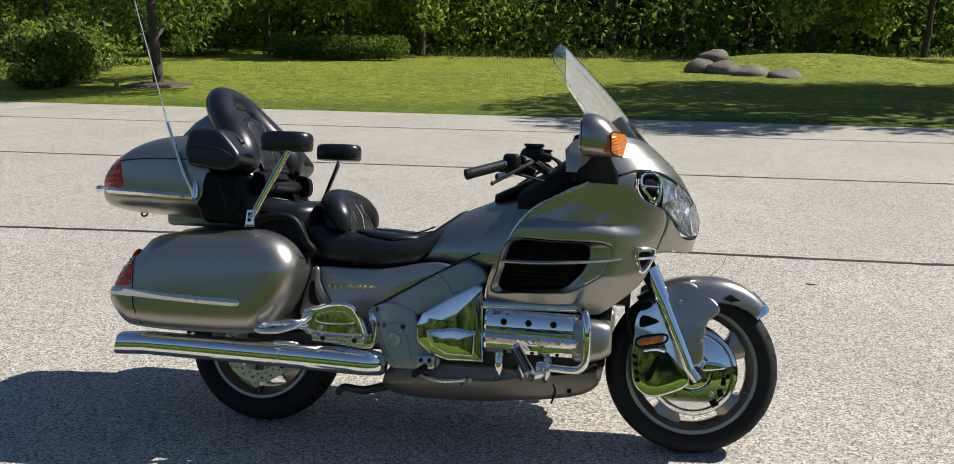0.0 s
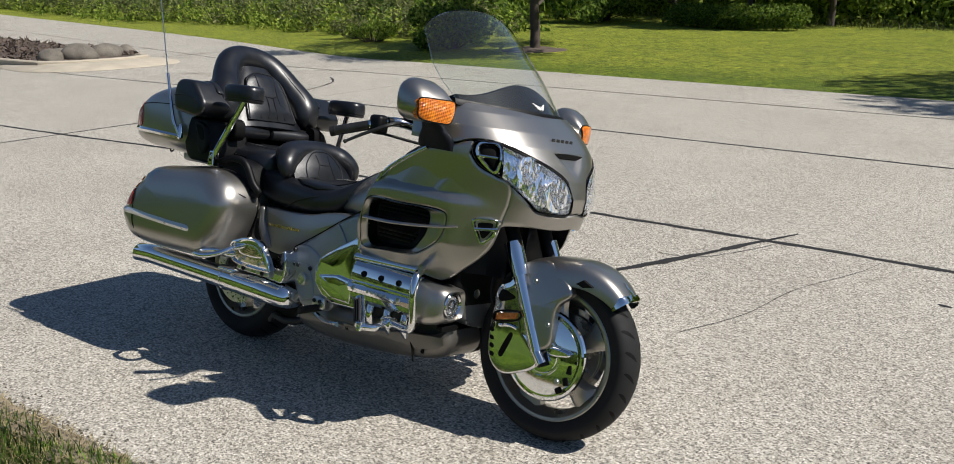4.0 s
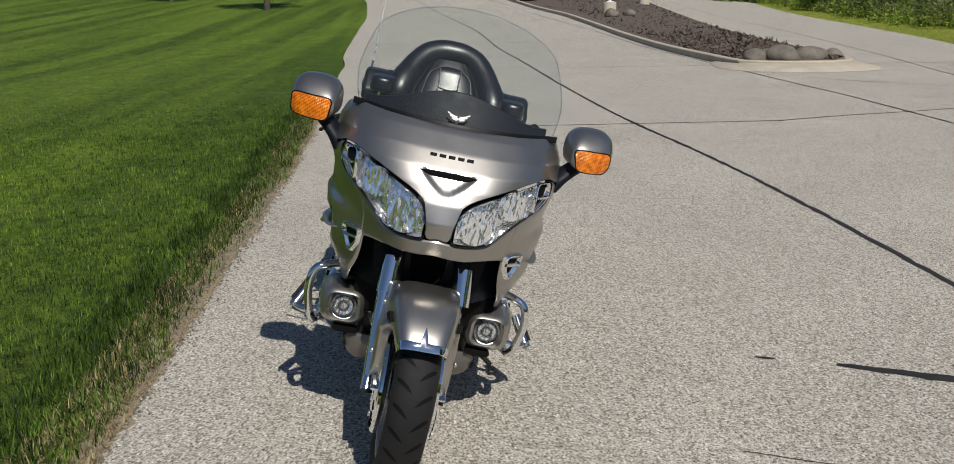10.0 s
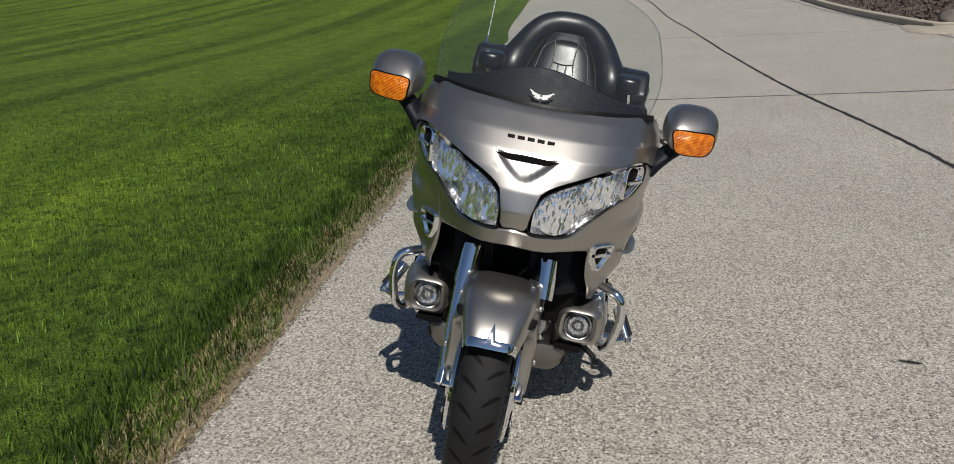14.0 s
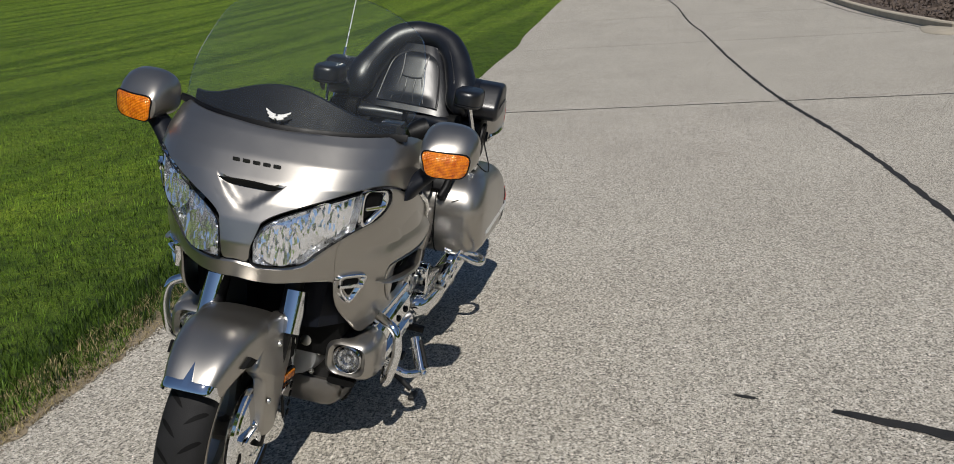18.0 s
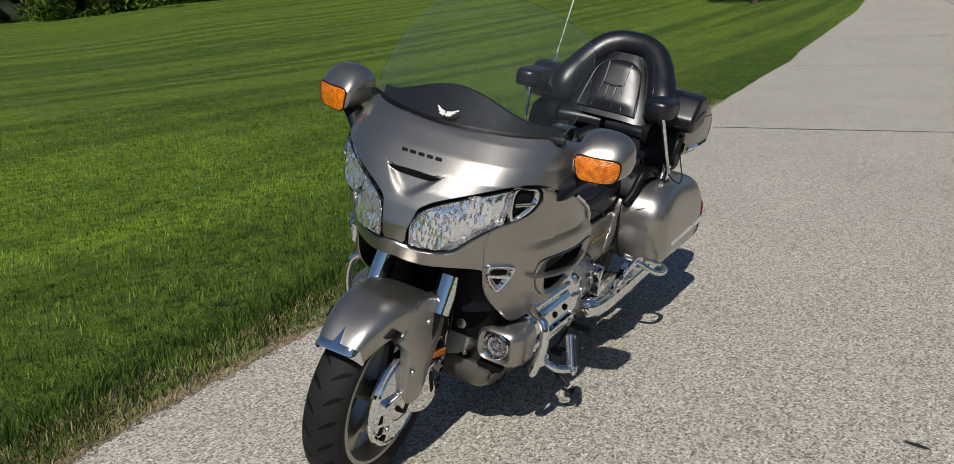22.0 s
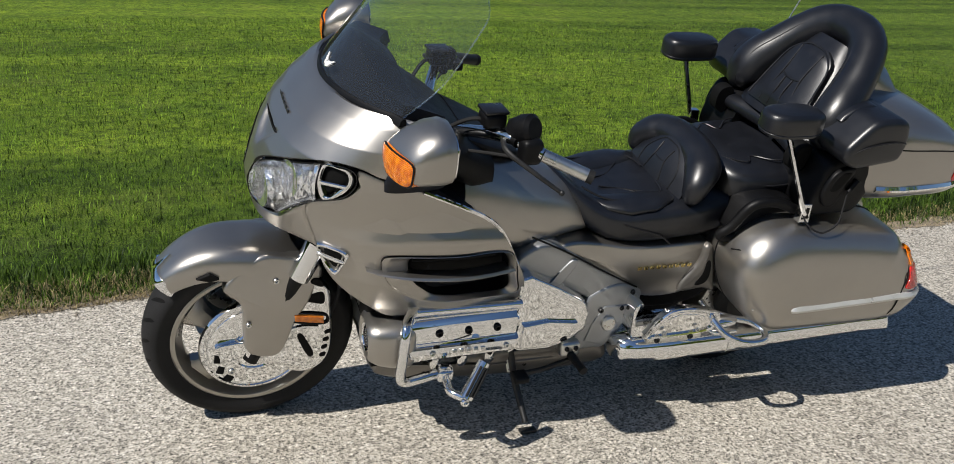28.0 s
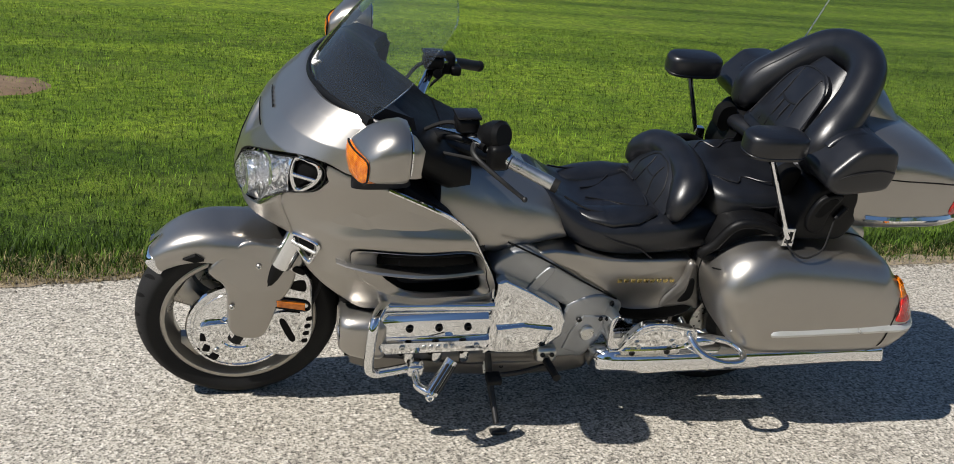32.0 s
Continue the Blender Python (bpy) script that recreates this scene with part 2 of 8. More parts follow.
def brightened(nt, co, col):
    """Paints extra light into the turf farther in, ahead of the motorcycle."""
    split = nt.nodes.new("ShaderNodeSeparateXYZ")
    nt.links.new(co, split.inputs[0])
    fac = []
    for axis, lo, hi in (("X", -7.0, -1.5), ("Y", -1.9, -3.6)):
        r = nt.nodes.new("ShaderNodeMapRange")
        r.inputs["From Min"].default_value, r.inputs["From Max"].default_value = lo, hi
        nt.links.new(split.outputs[axis], r.inputs["Value"])
        fac.append(r.outputs[0])
    both = nt.nodes.new("ShaderNodeMath")
    both.operation = "MULTIPLY"
    nt.links.new(fac[0], both.inputs[0])
    nt.links.new(fac[1], both.inputs[1])
    return mix_col(nt, 1.0, col, ramp(nt, both.outputs[0], [(0.0, (1.02, 1.05, 1.02)), (1.0, (1.56, 1.54, 1.20))]), "MULTIPLY")


def lawn():
    m, nt, b = shader("mown_lawn")
    co = place(nt)
    mp = nt.nodes.new("ShaderNodeMapping")
    mp.inputs["Scale"].default_value = (0.035, 0.95, 0.0)
    nt.links.new(co, mp.inputs["Vector"])
    band = ramp(nt, noise_tex(nt, mp.outputs[0], 1.0, 2.0, 0.5), [(0.40, (0.066, 0.114, 0.0125)), (0.58, (0.124, 0.192, 0.0235))])
    split = nt.nodes.new("ShaderNodeSeparateXYZ")
    nt.links.new(co, split.inputs[0])
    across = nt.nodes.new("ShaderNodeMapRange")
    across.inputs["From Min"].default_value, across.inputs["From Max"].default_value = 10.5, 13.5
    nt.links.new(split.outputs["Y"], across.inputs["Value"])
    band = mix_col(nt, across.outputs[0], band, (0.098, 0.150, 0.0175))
    # The dark end of this noise paints shade between the tufts.
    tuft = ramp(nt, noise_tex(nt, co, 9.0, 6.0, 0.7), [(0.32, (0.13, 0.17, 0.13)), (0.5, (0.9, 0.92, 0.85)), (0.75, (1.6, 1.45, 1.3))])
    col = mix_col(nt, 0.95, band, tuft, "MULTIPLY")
    worn = ramp(nt, noise_tex(nt, co, 1.6, 4.0, 0.65), [(0.35, (0.72, 0.80, 0.75)), (0.65, (1.22, 1.14, 1.05))])
    col = mix_col(nt, 0.9, col, worn, "MULTIPLY")
    # Its dark end paints the shaded gaps between single blades.
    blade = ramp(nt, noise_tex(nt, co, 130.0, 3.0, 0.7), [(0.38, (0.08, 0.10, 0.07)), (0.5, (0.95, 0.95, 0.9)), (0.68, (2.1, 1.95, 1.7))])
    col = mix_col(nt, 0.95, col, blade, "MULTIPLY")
    # across the road the grass colour is paler and yellower
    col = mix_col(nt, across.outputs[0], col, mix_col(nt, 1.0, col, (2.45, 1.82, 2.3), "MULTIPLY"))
    dry = ramp(nt, noise_tex(nt, co, 1.1, 4.0, 0.6), [(0.55, (0, 0, 0)), (0.8, (1, 1, 1))])
    dry_fac = nt.nodes.new("ShaderNodeMath")
    dry_fac.operation = "MULTIPLY"
    dry_fac.inputs[1].default_value = 0.35
    nt.links.new(dry, dry_fac.inputs[0])
    col = mix_col(nt, dry_fac.outputs[0], col, (0.16, 0.15, 0.06))
    col = brightened(nt, co, col)
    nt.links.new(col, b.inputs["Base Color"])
    b.inputs["Roughness"].default_value = 0.8
    b.inputs["Specular IOR Level"].default_value = 0.2
    bump(nt, b, noise_tex(nt, co, 70.0, 5.0, 0.7), 0.9, 0.03)
    return m


LAWN = lawn()


def leafy(name, dark, light, lit=0.25, patches=False):
    """Leaves and blades; each island differs a little."""
    m, nt, b = shader(name)
    geo = nt.nodes.new("ShaderNodeNewGeometry")
    col = ramp(nt, geo.outputs["Random Per Island"], [(0.14, dark), (0.74, light), (1.0, tuple(min(1.0, c * 1.35) for c in light))])
    if patches:
        co = place(nt)
        for scale, lo, hi in ((1.1, 0.55, 1.25), (6.0, 0.42, 1.42)):
            col = mix_col(nt, 1.0, col, ramp(nt, noise_tex(nt, co, scale, 3.0, 0.6), [(0.36, (lo * 0.9, lo, lo * 0.9)), (0.64, (hi, hi, hi))]), "MULTIPLY")
        if patches == "brightened":
            col = brightened(nt, co, col)
    nt.links.new(col, b.inputs["Base Color"])
    b.inputs["Roughness"].default_value = 0.55
    b.inputs["Specular IOR Level"].default_value = 0.25
    tl = node(nt, "ShaderNodeBsdfTranslucent")
    nt.links.new(col, tl.inputs["Color"])
    mx = nt.nodes.new("ShaderNodeMixShader")
    mx.inputs[0].default_value = lit
    nt.links.new(b.outputs[0], mx.inputs[1])
    nt.links.new(tl.outputs[0], mx.inputs[2])
    nt.links.new(mx.outputs[0], nt.nodes["Material Output"].inputs["Surface"])
    return m


BLADES = leafy("grass_blades", (0.012, 0.030, 0.003), (0.152, 0.240, 0.027), 0.32, "brightened")
TUFTS = leafy("coarse_edge_grass", (0.014, 0.034, 0.005), (0.095, 0.155, 0.022), 0.30, True)
DRY_BLADES = leafy("dry_straw_grass", (0.13, 0.105, 0.05), (0.40, 0.33, 0.17), 0.25)
SOIL = surface("dry_tan_soil", (0.26, 0.21, 0.14), 0.95, 0.0, 14.0, 0.35, 160.0, 0.004)
TAN_MULCH = surface("dry_brown_mulch", (0.19, 0.128, 0.078), 0.95, 0.0, 9.0, 0.4, 90.0, 0.006)
LEAVES = leafy("green_leaves", (0.045, 0.090, 0.015), (0.22, 0.31, 0.05), 0.6)
LEAVES_LIGHT = leafy("light_green_leaves", (0.11, 0.19, 0.024), (0.40, 0.48, 0.085), 0.6)
REEDS = leafy("tall_reeds", (0.07, 0.10, 0.03), (0.19, 0.20, 0.075), 0.35)
GOLD_LEAVES = leafy("yellow_leaves", (0.25, 0.20, 0.02), (0.55, 0.42, 0.05), 0.35)
# Dark green that stands for the shade inside the woods.
WOOD_SHADE = surface("painted_wood_shade", (0.016, 0.028, 0.009), 0.9, 0.0, 1.3, 0.5, 9.0, 0.05)

# ---------------------------------------------------------------- builders
def link_mesh(name, bm, mat, parent=None, label="", angle=38, smooth=True, fix=True):
    if fix:
        bmesh.ops.recalc_face_normals(bm, faces=bm.faces[:])
    me = bpy.data.meshes.new(name)
    bm.to_mesh(me)
    bm.free()
    me.materials.append(mat)
    if smooth:
        me.shade_smooth()
        me.set_sharp_from_angle(angle=radians(angle))
    ob = new(name, me)
    ob.parent = parent
    if label:
        ob["label"] = label
    return ob


def part(name, bm, mat, parent, label="", drawn=True, **more):
    """One mesh under a thing; those of the motorcycle's body are drawn to its true proportions."""
    drawn = drawn and parent in DRAWN
    if drawn:
        draw_in(bm)
    ob = link_mesh(name, bm, mat, parent, label, **more)
    if drawn:
        DRAWN.add(ob)
    return ob


DRAWN = set()


# Along the motorcycle: the lengths in which its body was laid out, its true ones, and the lift of each.
LAID = [-0.70, -0.51, -0.40, 0.05, 0.50, 0.59, 1.00, 1.20, 1.40]
TRUE = [-0.63, -0.44, -0.335, 0.084, 0.522, 0.601, 1.000, 1.192, 1.393]
LIFT = [0.022, 0.024, 0.032, 0.030, 0.024, 0.022, 0.024, 0.022, 0.012]


def draw_in(bm):
    for v in bm.verts:
        x = v.co.x
        high = min(1.0, max(0.0, (v.co.z - 0.80) / 0.15)) if x < 0.6 else 0.0
        v.co.z += float(np.interp(x, LAID, LIFT)) * min(1.0, max(0.0, v.co.z / 0.3)) * (1 - high)
        v.co.x = float(np.interp(x, LAID, TRUE)) if x < 1.4 else x - 0.007


def spline(pts, n, closed=False, tight=0.5):
    """n points at even steps along a Catmull-Rom curve through pts."""
    p = np.array(pts, float)
    k = len(p)
    out = []
    for i in range(k if closed else k - 1):
        if closed:
            a, b, c, d = p[i - 1], p[i], p[(i + 1) % k], p[(i + 2) % k]
        else:
            a, b, c, d = p[max(i - 1, 0)], p[i], p[i + 1], p[min(i + 2, k - 1)]
        s = np.linspace(0, 1, 14, endpoint=False)[:, None]
        m1, m2 = tight * (c - a), tight * (d - b)
        out.append((2 * s**3 - 3 * s**2 + 1) * b + (s**3 - 2 * s**2 + s) * m1 + (3 * s**2 - 2 * s**3) * c + (s**3 - s**2) * m2)
    q = np.concatenate(out + ([p[:1]] if closed else [p[-1:]]))
    d = np.r_[0, np.cumsum(np.linalg.norm(np.diff(q, axis=0), axis=1))]
    at = np.linspace(0, d[-1], n, endpoint=not closed)
    return np.stack([np.interp(at, d, q[:, j]) for j in range(q.shape[1])], 1)


def skin(bm, rings, close=True, cap0=True, cap1=True, put=None):
    """Faces between rings of equal count; caps as fans round the middle."""
    made = [[bm.verts.new(put(p) if put else p) for p in ring] for ring in rings]
    for a, b in zip(made, made[1:]):
        n = len(a)
        for i in range(n if close else n - 1):
            j = (i + 1) % n
            bm.faces.new((a[i], a[j], b[j], b[i]))
    for ring, want in ((made[0], cap0), (made[-1], cap1)):
        if want and close:
            c = bm.verts.new(sum((v.co for v in ring), Vector()) / len(ring))
            for i in range(len(ring)):
                bm.faces.new((ring[i], ring[(i + 1) % len(ring)], c))
    return made


def loft(rings, **kw):
    bm = bmesh.new()
    skin(bm, rings, **kw)
    return bm


def super_ring(c, hu, hv, p=2.5, n=28, axis="x", up=None, dn=None):
    """A rounded section round c, across the axis; up and dn: its reach above and below, where they differ."""
    out = []
    for i in range(n):
        t = 2 * math.pi * i / n
        cs, sn = math.cos(t), math.sin(t)
        u = hu * math.copysign(abs(cs) ** (2 / p), cs)
        v = math.copysign(abs(sn) ** (2 / p), sn) * (hv if up is None else (up if sn > 0 else dn))
        if axis == "x":
            out.append(Vector((c[0], c[1] + u, c[2] + v)))
        elif axis == "y":
            out.append(Vector((c[0] + u, c[1], c[2] + v)))
        else:
            out.append(Vector((c[0] + u, c[1] + v, c[2])))
    return out


def tube(pts, r, n=12, steps=None, closed=False, bm=None, flat=1.0):
    """A round bar along a smooth line; r: one radius or one for each end."""
    bm = bm or bmesh.new()
    steps = steps or max(2, len(pts) * 5 if len(pts) > 2 else 2)
    q = spline(pts, steps, closed) if len(pts) > 2 else np.array(pts, float)
    rings, side = [], None
    for i in range(len(q)):
        a = q[i - 1] if (i or closed) else q[i]
        b = q[(i + 1) % len(q)] if (i < len(q) - 1 or closed) else q[i]
        t = Vector(b - a).normalized()
        if side is None:
            side = t.orthogonal().normalized()
        side = (side - t * side.dot(t)).normalized()
        other = t.cross(side)
        k = i / max(1, len(q) - 1)
        rad = r if isinstance(r, (int, float)) else r[0] + (r[1] - r[0]) * k
        rings.append([Vector(q[i]) + rad * (math.cos(2 * math.pi * j / n) * side + flat * math.sin(2 * math.pi * j / n) * other) for j in range(n)])
    if closed:
        rings.append(rings[0])
        skin(bm, rings, cap0=False, cap1=False)
        bmesh.ops.remove_doubles(bm, verts=bm.verts[:], dist=1e-6)
    else:
        skin(bm, rings)
    return bm


def lathe(profile, centre, n=64, axis="y", bm=None, whole=True):
    """Turns (radius, along) pairs round an axis."""
    bm = bm or bmesh.new()
    rings = []
    for r, h in profile:
        ring = []
        for i in range(n):
            a = 2 * math.pi * i / n
            c, s = r * math.cos(a), r * math.sin(a)
            ring.append(Vector(centre) + Vector({"x": (h, c, s), "y": (c, h, s), "z": (c, s, h)}[axis]))
        rings.append(ring)
    if whole:
        rings.append(rings[0])
    skin(bm, rings, cap0=not whole, cap1=not whole)
    if whole:
        bmesh.ops.remove_doubles(bm, verts=bm.verts[:], dist=1e-6)
    return bm


def inset(loop, d):
    """A closed 2D loop moved inwards by d."""
    e = np.roll(loop, -1, 0) - np.roll(loop, 1, 0)
    nrm = np.stack([-e[:, 1], e[:, 0]], 1)
    nrm /= np.linalg.norm(nrm, axis=1)[:, None] + 1e-9
    x, y = loop.T
    if np.sum(x * np.roll(y, -1) - np.roll(x, -1) * y) < 0:
        nrm = -nrm
    return loop + nrm * d


def pillow(outline, y0, y1, rnd=0.01, crown=0.0, n=56, side=1, tilt=0.0, yfun=None, smooth_in=True, bm=None):
    """A padded plate: an outline in the side view (x, z), from depth y0 out to y1, with a rounded rim and a crowned face.
    tilt: metres of y for each metre of height above the outline's middle."""
    bm = bm or bmesh.new()
    loop = spline(outline, n, True) if smooth_in else densify(outline, n)
    mid = (loop.min(0) + loop.max(0)) / 2
    shift = lambda p: (tilt * (p[1] - mid[1]) if tilt else 0.0) + (yfun(p[0], p[1]) if yfun else 0.0)
    rings = [[(p[0], side * (y0 + shift(p)), p[1]) for p in loop]]
    for k in range(0, 5):
        a = math.pi / 2 * k / 4
        q = inset(loop, rnd * (1 - math.cos(a)))
        rings.append([(p[0], side * (y1 - rnd + rnd * math.sin(a) + shift(p)), p[1]) for p in q])
    for f in (0.8, 0.55, 0.28):
        qq = mid + (q - mid) * f
        rings.append([(p[0], side * (y1 + crown * (1 - f * f) + shift(p)), p[1]) for p in qq])
    skin(bm, rings)
    return bm


def densify(pts, n):
    """n points along straight sides of a closed outline; the corners are kept."""
    p = np.array(pts, float)
    seg = np.linalg.norm(np.roll(p, -1, 0) - p, axis=1)
    out = []
    for i in range(len(p)):
        k = max(1, round(n * seg[i] / seg.sum()))
        a, b = p[i], p[(i + 1) % len(p)]
        out += [a + (b - a) * j / k for j in range(k)]
    return np.array(out)


def rbox(size, at=(0, 0, 0), r=0.006, turn=None, bm=None, seg=3):
    """A block with rounded edges."""
    b = bmesh.new()
    bmesh.ops.create_cube(b, size=1.0, matrix=Matrix.Diagonal((*size, 1)))
    bmesh.ops.bevel(b, geom=b.edges[:], offset=min(r, 0.48 * min(size)), segments=seg, profile=0.5, affect="EDGES")
    m = Matrix.Translation(at) @ (turn.to_4x4() if turn is not None else Matrix())
    bmesh.ops.transform(b, matrix=m, verts=b.verts[:])
    if bm is None:
        return b
    tmp = bpy.data.meshes.new("tmp")
    b.to_mesh(tmp)
    b.free()
    bm.from_mesh(tmp)
    bpy.data.meshes.remove(tmp)
    return bm


def bolt(at, r, h, axis="y", n=12):
    """A domed screw head with a socket."""
    s = 1 if h > 0 else -1
    prof = [(r, 0), (r, h * 0.5), (r * 0.8, h), (r * 0.45, h), (r * 0.4, h * 0.35), (0.0005, h * 0.35)]
    return lathe(prof, at, n, axis, whole=False)


def turned(bm, m):
    bmesh.ops.transform(bm, matrix=m, verts=bm.verts[:])
    return bm


def bars(base, step, size, count, normal_turn=None, bm=None):
    """A row of little raised bars in place of lettering."""
    bm = bm or bmesh.new()
    for i in range(count):
        rbox(size, Vector(base) + Vector(step) * i, 0.002, normal_turn, bm, 1)
    return bm

# ---------------------------------------------------------------- ground, road, lawn edge
def rise(x, y):
    """The gentle hill on which the lawn and the road climb away from the bike."""
    u = max(0.0, math.hypot(x, y) - 18)
    turn = math.degrees(math.atan2(y, x)) % 360
    slope = np.interp(turn, [150, 160, 170, 180, 200, 215, 226, 235, 260, 280, 300, 330], [0, 0.012, 0.038, 0.052, 0.056, 0.054, 0.049, 0.027, 0.025, 0.020, 0.012, 0])
    return float(slope) * u * u / (u + 12)


def bend(x, pts):
    return float(np.interp(x, pts[:, 0], pts[:, 1]))


EDGE = spline([(-140, -62), (-110, -34), (-88, -18.2), (-75, -11), (-63.7, -6.4), (-52.5, -3.95), (-37.3, -2.75), (-30.4, -2.55), (-20.5, -2.2), (-17, -1.85), (-14.8, -1.75), (-9, -1.42)], 120)
FAR = spline([(-140, 42), (-90, 31), (-54, 22.4), (-33, 18.2), (-20, 14.6), (-12, 11.95), (-9, 11.56)], 80)
NEAR_EDGE = spline([(-9, -1.42), (-5.6, -1.225), (-3, -1.11), (0, -1.04), (1.6, -1.0), (2.2, -0.94), (2.8, -0.86), (6, -0.45)], 60)
NEAR_MIDDLE = spline([(-9, 2.43), (-7, 2.53), (-5.5, 2.65), (-3.6, 2.80), (-2, 2.87), (0, 2.90), (1.5, 2.92), (3.3, 2.88), (9, 2.85)], 80)
MIDDLE = spline([(-140, -30), (-100, -14), (-75, -5.5), (-55.5, -1.66), (-48.6, -0.54), (-40.8, 0.31), (-30, 1.65), (-22, 2.0), (-18, 2.2), (-12.6, 2.32), (-9, 2.43)], 100)


def near_edge(x):
    """The edge of the road on the bike's right, where the lawn begins."""
    base = bend(x, NEAR_EDGE if x > -9 else EDGE)
    return base + 0.03 * noise.noise((x * 0.9, 3, 0))


def far_edge(x):
    return 10.75 - 0.09 * x if x > -9 else bend(x, FAR)


def ground_height(x, y):
    e, f = near_edge(x), far_edge(x)
    r = rise(x, y)
    if y < e:
        d = e - y
        return r - 0.012 + 0.012 * min(d, 1.0) + 0.02 * noise.noise((x * 0.3, y * 0.3, 0))
    if y > f:
        d = y - f
        return r - 0.012 + 0.02 * min(d, 2.0) + 0.012 * max(0, d - 2) * (d < 60) + 0.7 * (d >= 60)
    return r - 0.09


def graded(lo, hi, fine_lo, fine_hi, fine, grow):
    vals = list(np.arange(fine_lo, fine_hi, fine))
    s, v = fine, fine_hi
    while v < hi:
        vals.append(v)
        s *= grow
        v += s
    s, v = fine, fine_lo
    while v > lo:
        s *= grow
        v -= s
        vals.insert(0, v)
    return vals + [hi]


xs = graded(-1500, 1500, -60, 7, 0.5, 1.15)
bm = bmesh.new()
ys = graded(-1500, 1500, -9, 24, 0.22, 1.15)
grid = [[bm.verts.new((x, y, ground_height(x, y))) for y in ys] for x in xs]
for a, b in zip(grid, grid[1:]):
    for j in range(len(ys) - 1):
        bm.faces.new((a[j], b[j], b[j + 1], a[j + 1]))
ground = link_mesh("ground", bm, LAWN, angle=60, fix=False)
tagged(ground, "mown green lawn with pale and dark mowing stripes", "lawn", kind="structure")

# The road: concrete slabs with open joints between them.
LINES = [lambda x: near_edge(x), lambda x: bend(x, NEAR_MIDDLE if x > -9 else MIDDLE) + 0.02 * noise.noise((x * 0.8, 9, 0)),
         lambda x: 6.02 - 0.035 * x if x > -9 else bend(x, MIDDLE) + 3.905 - 0.02 * (x + 9),
         lambda x: 9.0 - 0.055 * x if x > -9 else 0.72 * bend(x, FAR) + 0.28 * bend(x, MIDDLE) + 0.43, lambda x: far_edge(x)]
CUTS = [-140.0, -100.0, -75.0, -52.0, -36.0, -24.0, -15.2, -6.45, 9.5, 26.0, 60.0]
road = new("road")
tagged(road, "pale exposed-aggregate concrete road with tar-sealed joints", "road", kind="structure")


def cross_x(x0, y):
    return x0 + (0.02 * noise.noise((y * 1.3, x0, 2)) - 0.03 * (y - 2.8)) * (abs(x0 + 6.45) < 1)


for r in range(4):
    for c in range(len(CUTS) - 1):
        b = bmesh.new()
        x0, x1 = CUTS[c], CUTS[c + 1]
        n, rows = max(12, int((x1 - x0) / 0.5)), 6
        g = 0.011
        top = []
        for i in range(n + 1):
            col = []
            for j in range(rows + 1):
                f = i / n
                xm = x0 + (x1 - x0) * f
                ya, yb = LINES[r](xm) + (g if r else 0.0), LINES[r + 1](xm) - (g if r < 3 else 0.0)
                y = ya + (yb - ya) * j / rows
                xa, xb = cross_x(x0, y) + g * 0.7, cross_x(x1, y) - g * 0.7
                xv = xa + (xb - xa) * f
                col.append(b.verts.new((xv, y, rise(xv, y))))
            top.append(col)
        for i in range(n):
            for j in range(rows):
                b.faces.new((top[i][j], top[i + 1][j], top[i + 1][j + 1], top[i][j + 1]))
        edge = [e for e in b.edges if e.is_boundary]
        out = bmesh.ops.extrude_edge_only(b, edges=edge)
        for v in out["geom"]:
            if isinstance(v, bmesh.types.BMVert):
                v.co.z -= 0.06
        part("concrete_slab", b, CONCRETE, road, fix=False)


def ribbon(pts, width, z, wobble=0.3, step=0.05, seed=0, bm=None):
    """A flat band of tar with a ragged edge."""
    bm = bm or bmesh.new()
    p = np.array(pts, float)
    n = max(4, int(np.linalg.norm(np.diff(p, axis=0), axis=1).sum() / step))
    q = spline(p, n) if len(p) > 2 else np.linspace(p[0], p[1], n)
    prev = None
    for i in range(n):
        t = q[min(i + 1, n - 1)] - q[max(i - 1, 0)]
        t /= np.linalg.norm(t)
        nrm = np.array([-t[1], t[0]])
        w = width(i / (n - 1)) if callable(width) else width
        w *= 0.5
        k1 = 1 + wobble * noise.noise((q[i][0] * 9, q[i][1] * 9, seed)) + 0.5 * wobble * noise.noise((q[i][0] * 40, q[i][1] * 40, seed))
        k2 = 1 + wobble * noise.noise((q[i][0] * 9, q[i][1] * 9, seed + 7)) + 0.5 * wobble * noise.noise((q[i][0] * 40, q[i][1] * 40, seed + 3))
        a, b = q[i] + nrm * w * k1, q[i] - nrm * w * k2
        cur = (bm.verts.new((*a, z + rise(*a))), bm.verts.new((*b, z + rise(*b))))
        if prev:
            bm.faces.new((prev[0], prev[1], cur[1], cur[0]))
        prev = cur
    return bm


def seam(name, pts, width, z=0.0025, label="", **kw):
    b = ribbon(pts, width, z, **kw)
    return part(name, b, TAR, road, label, fix=False, smooth=False)


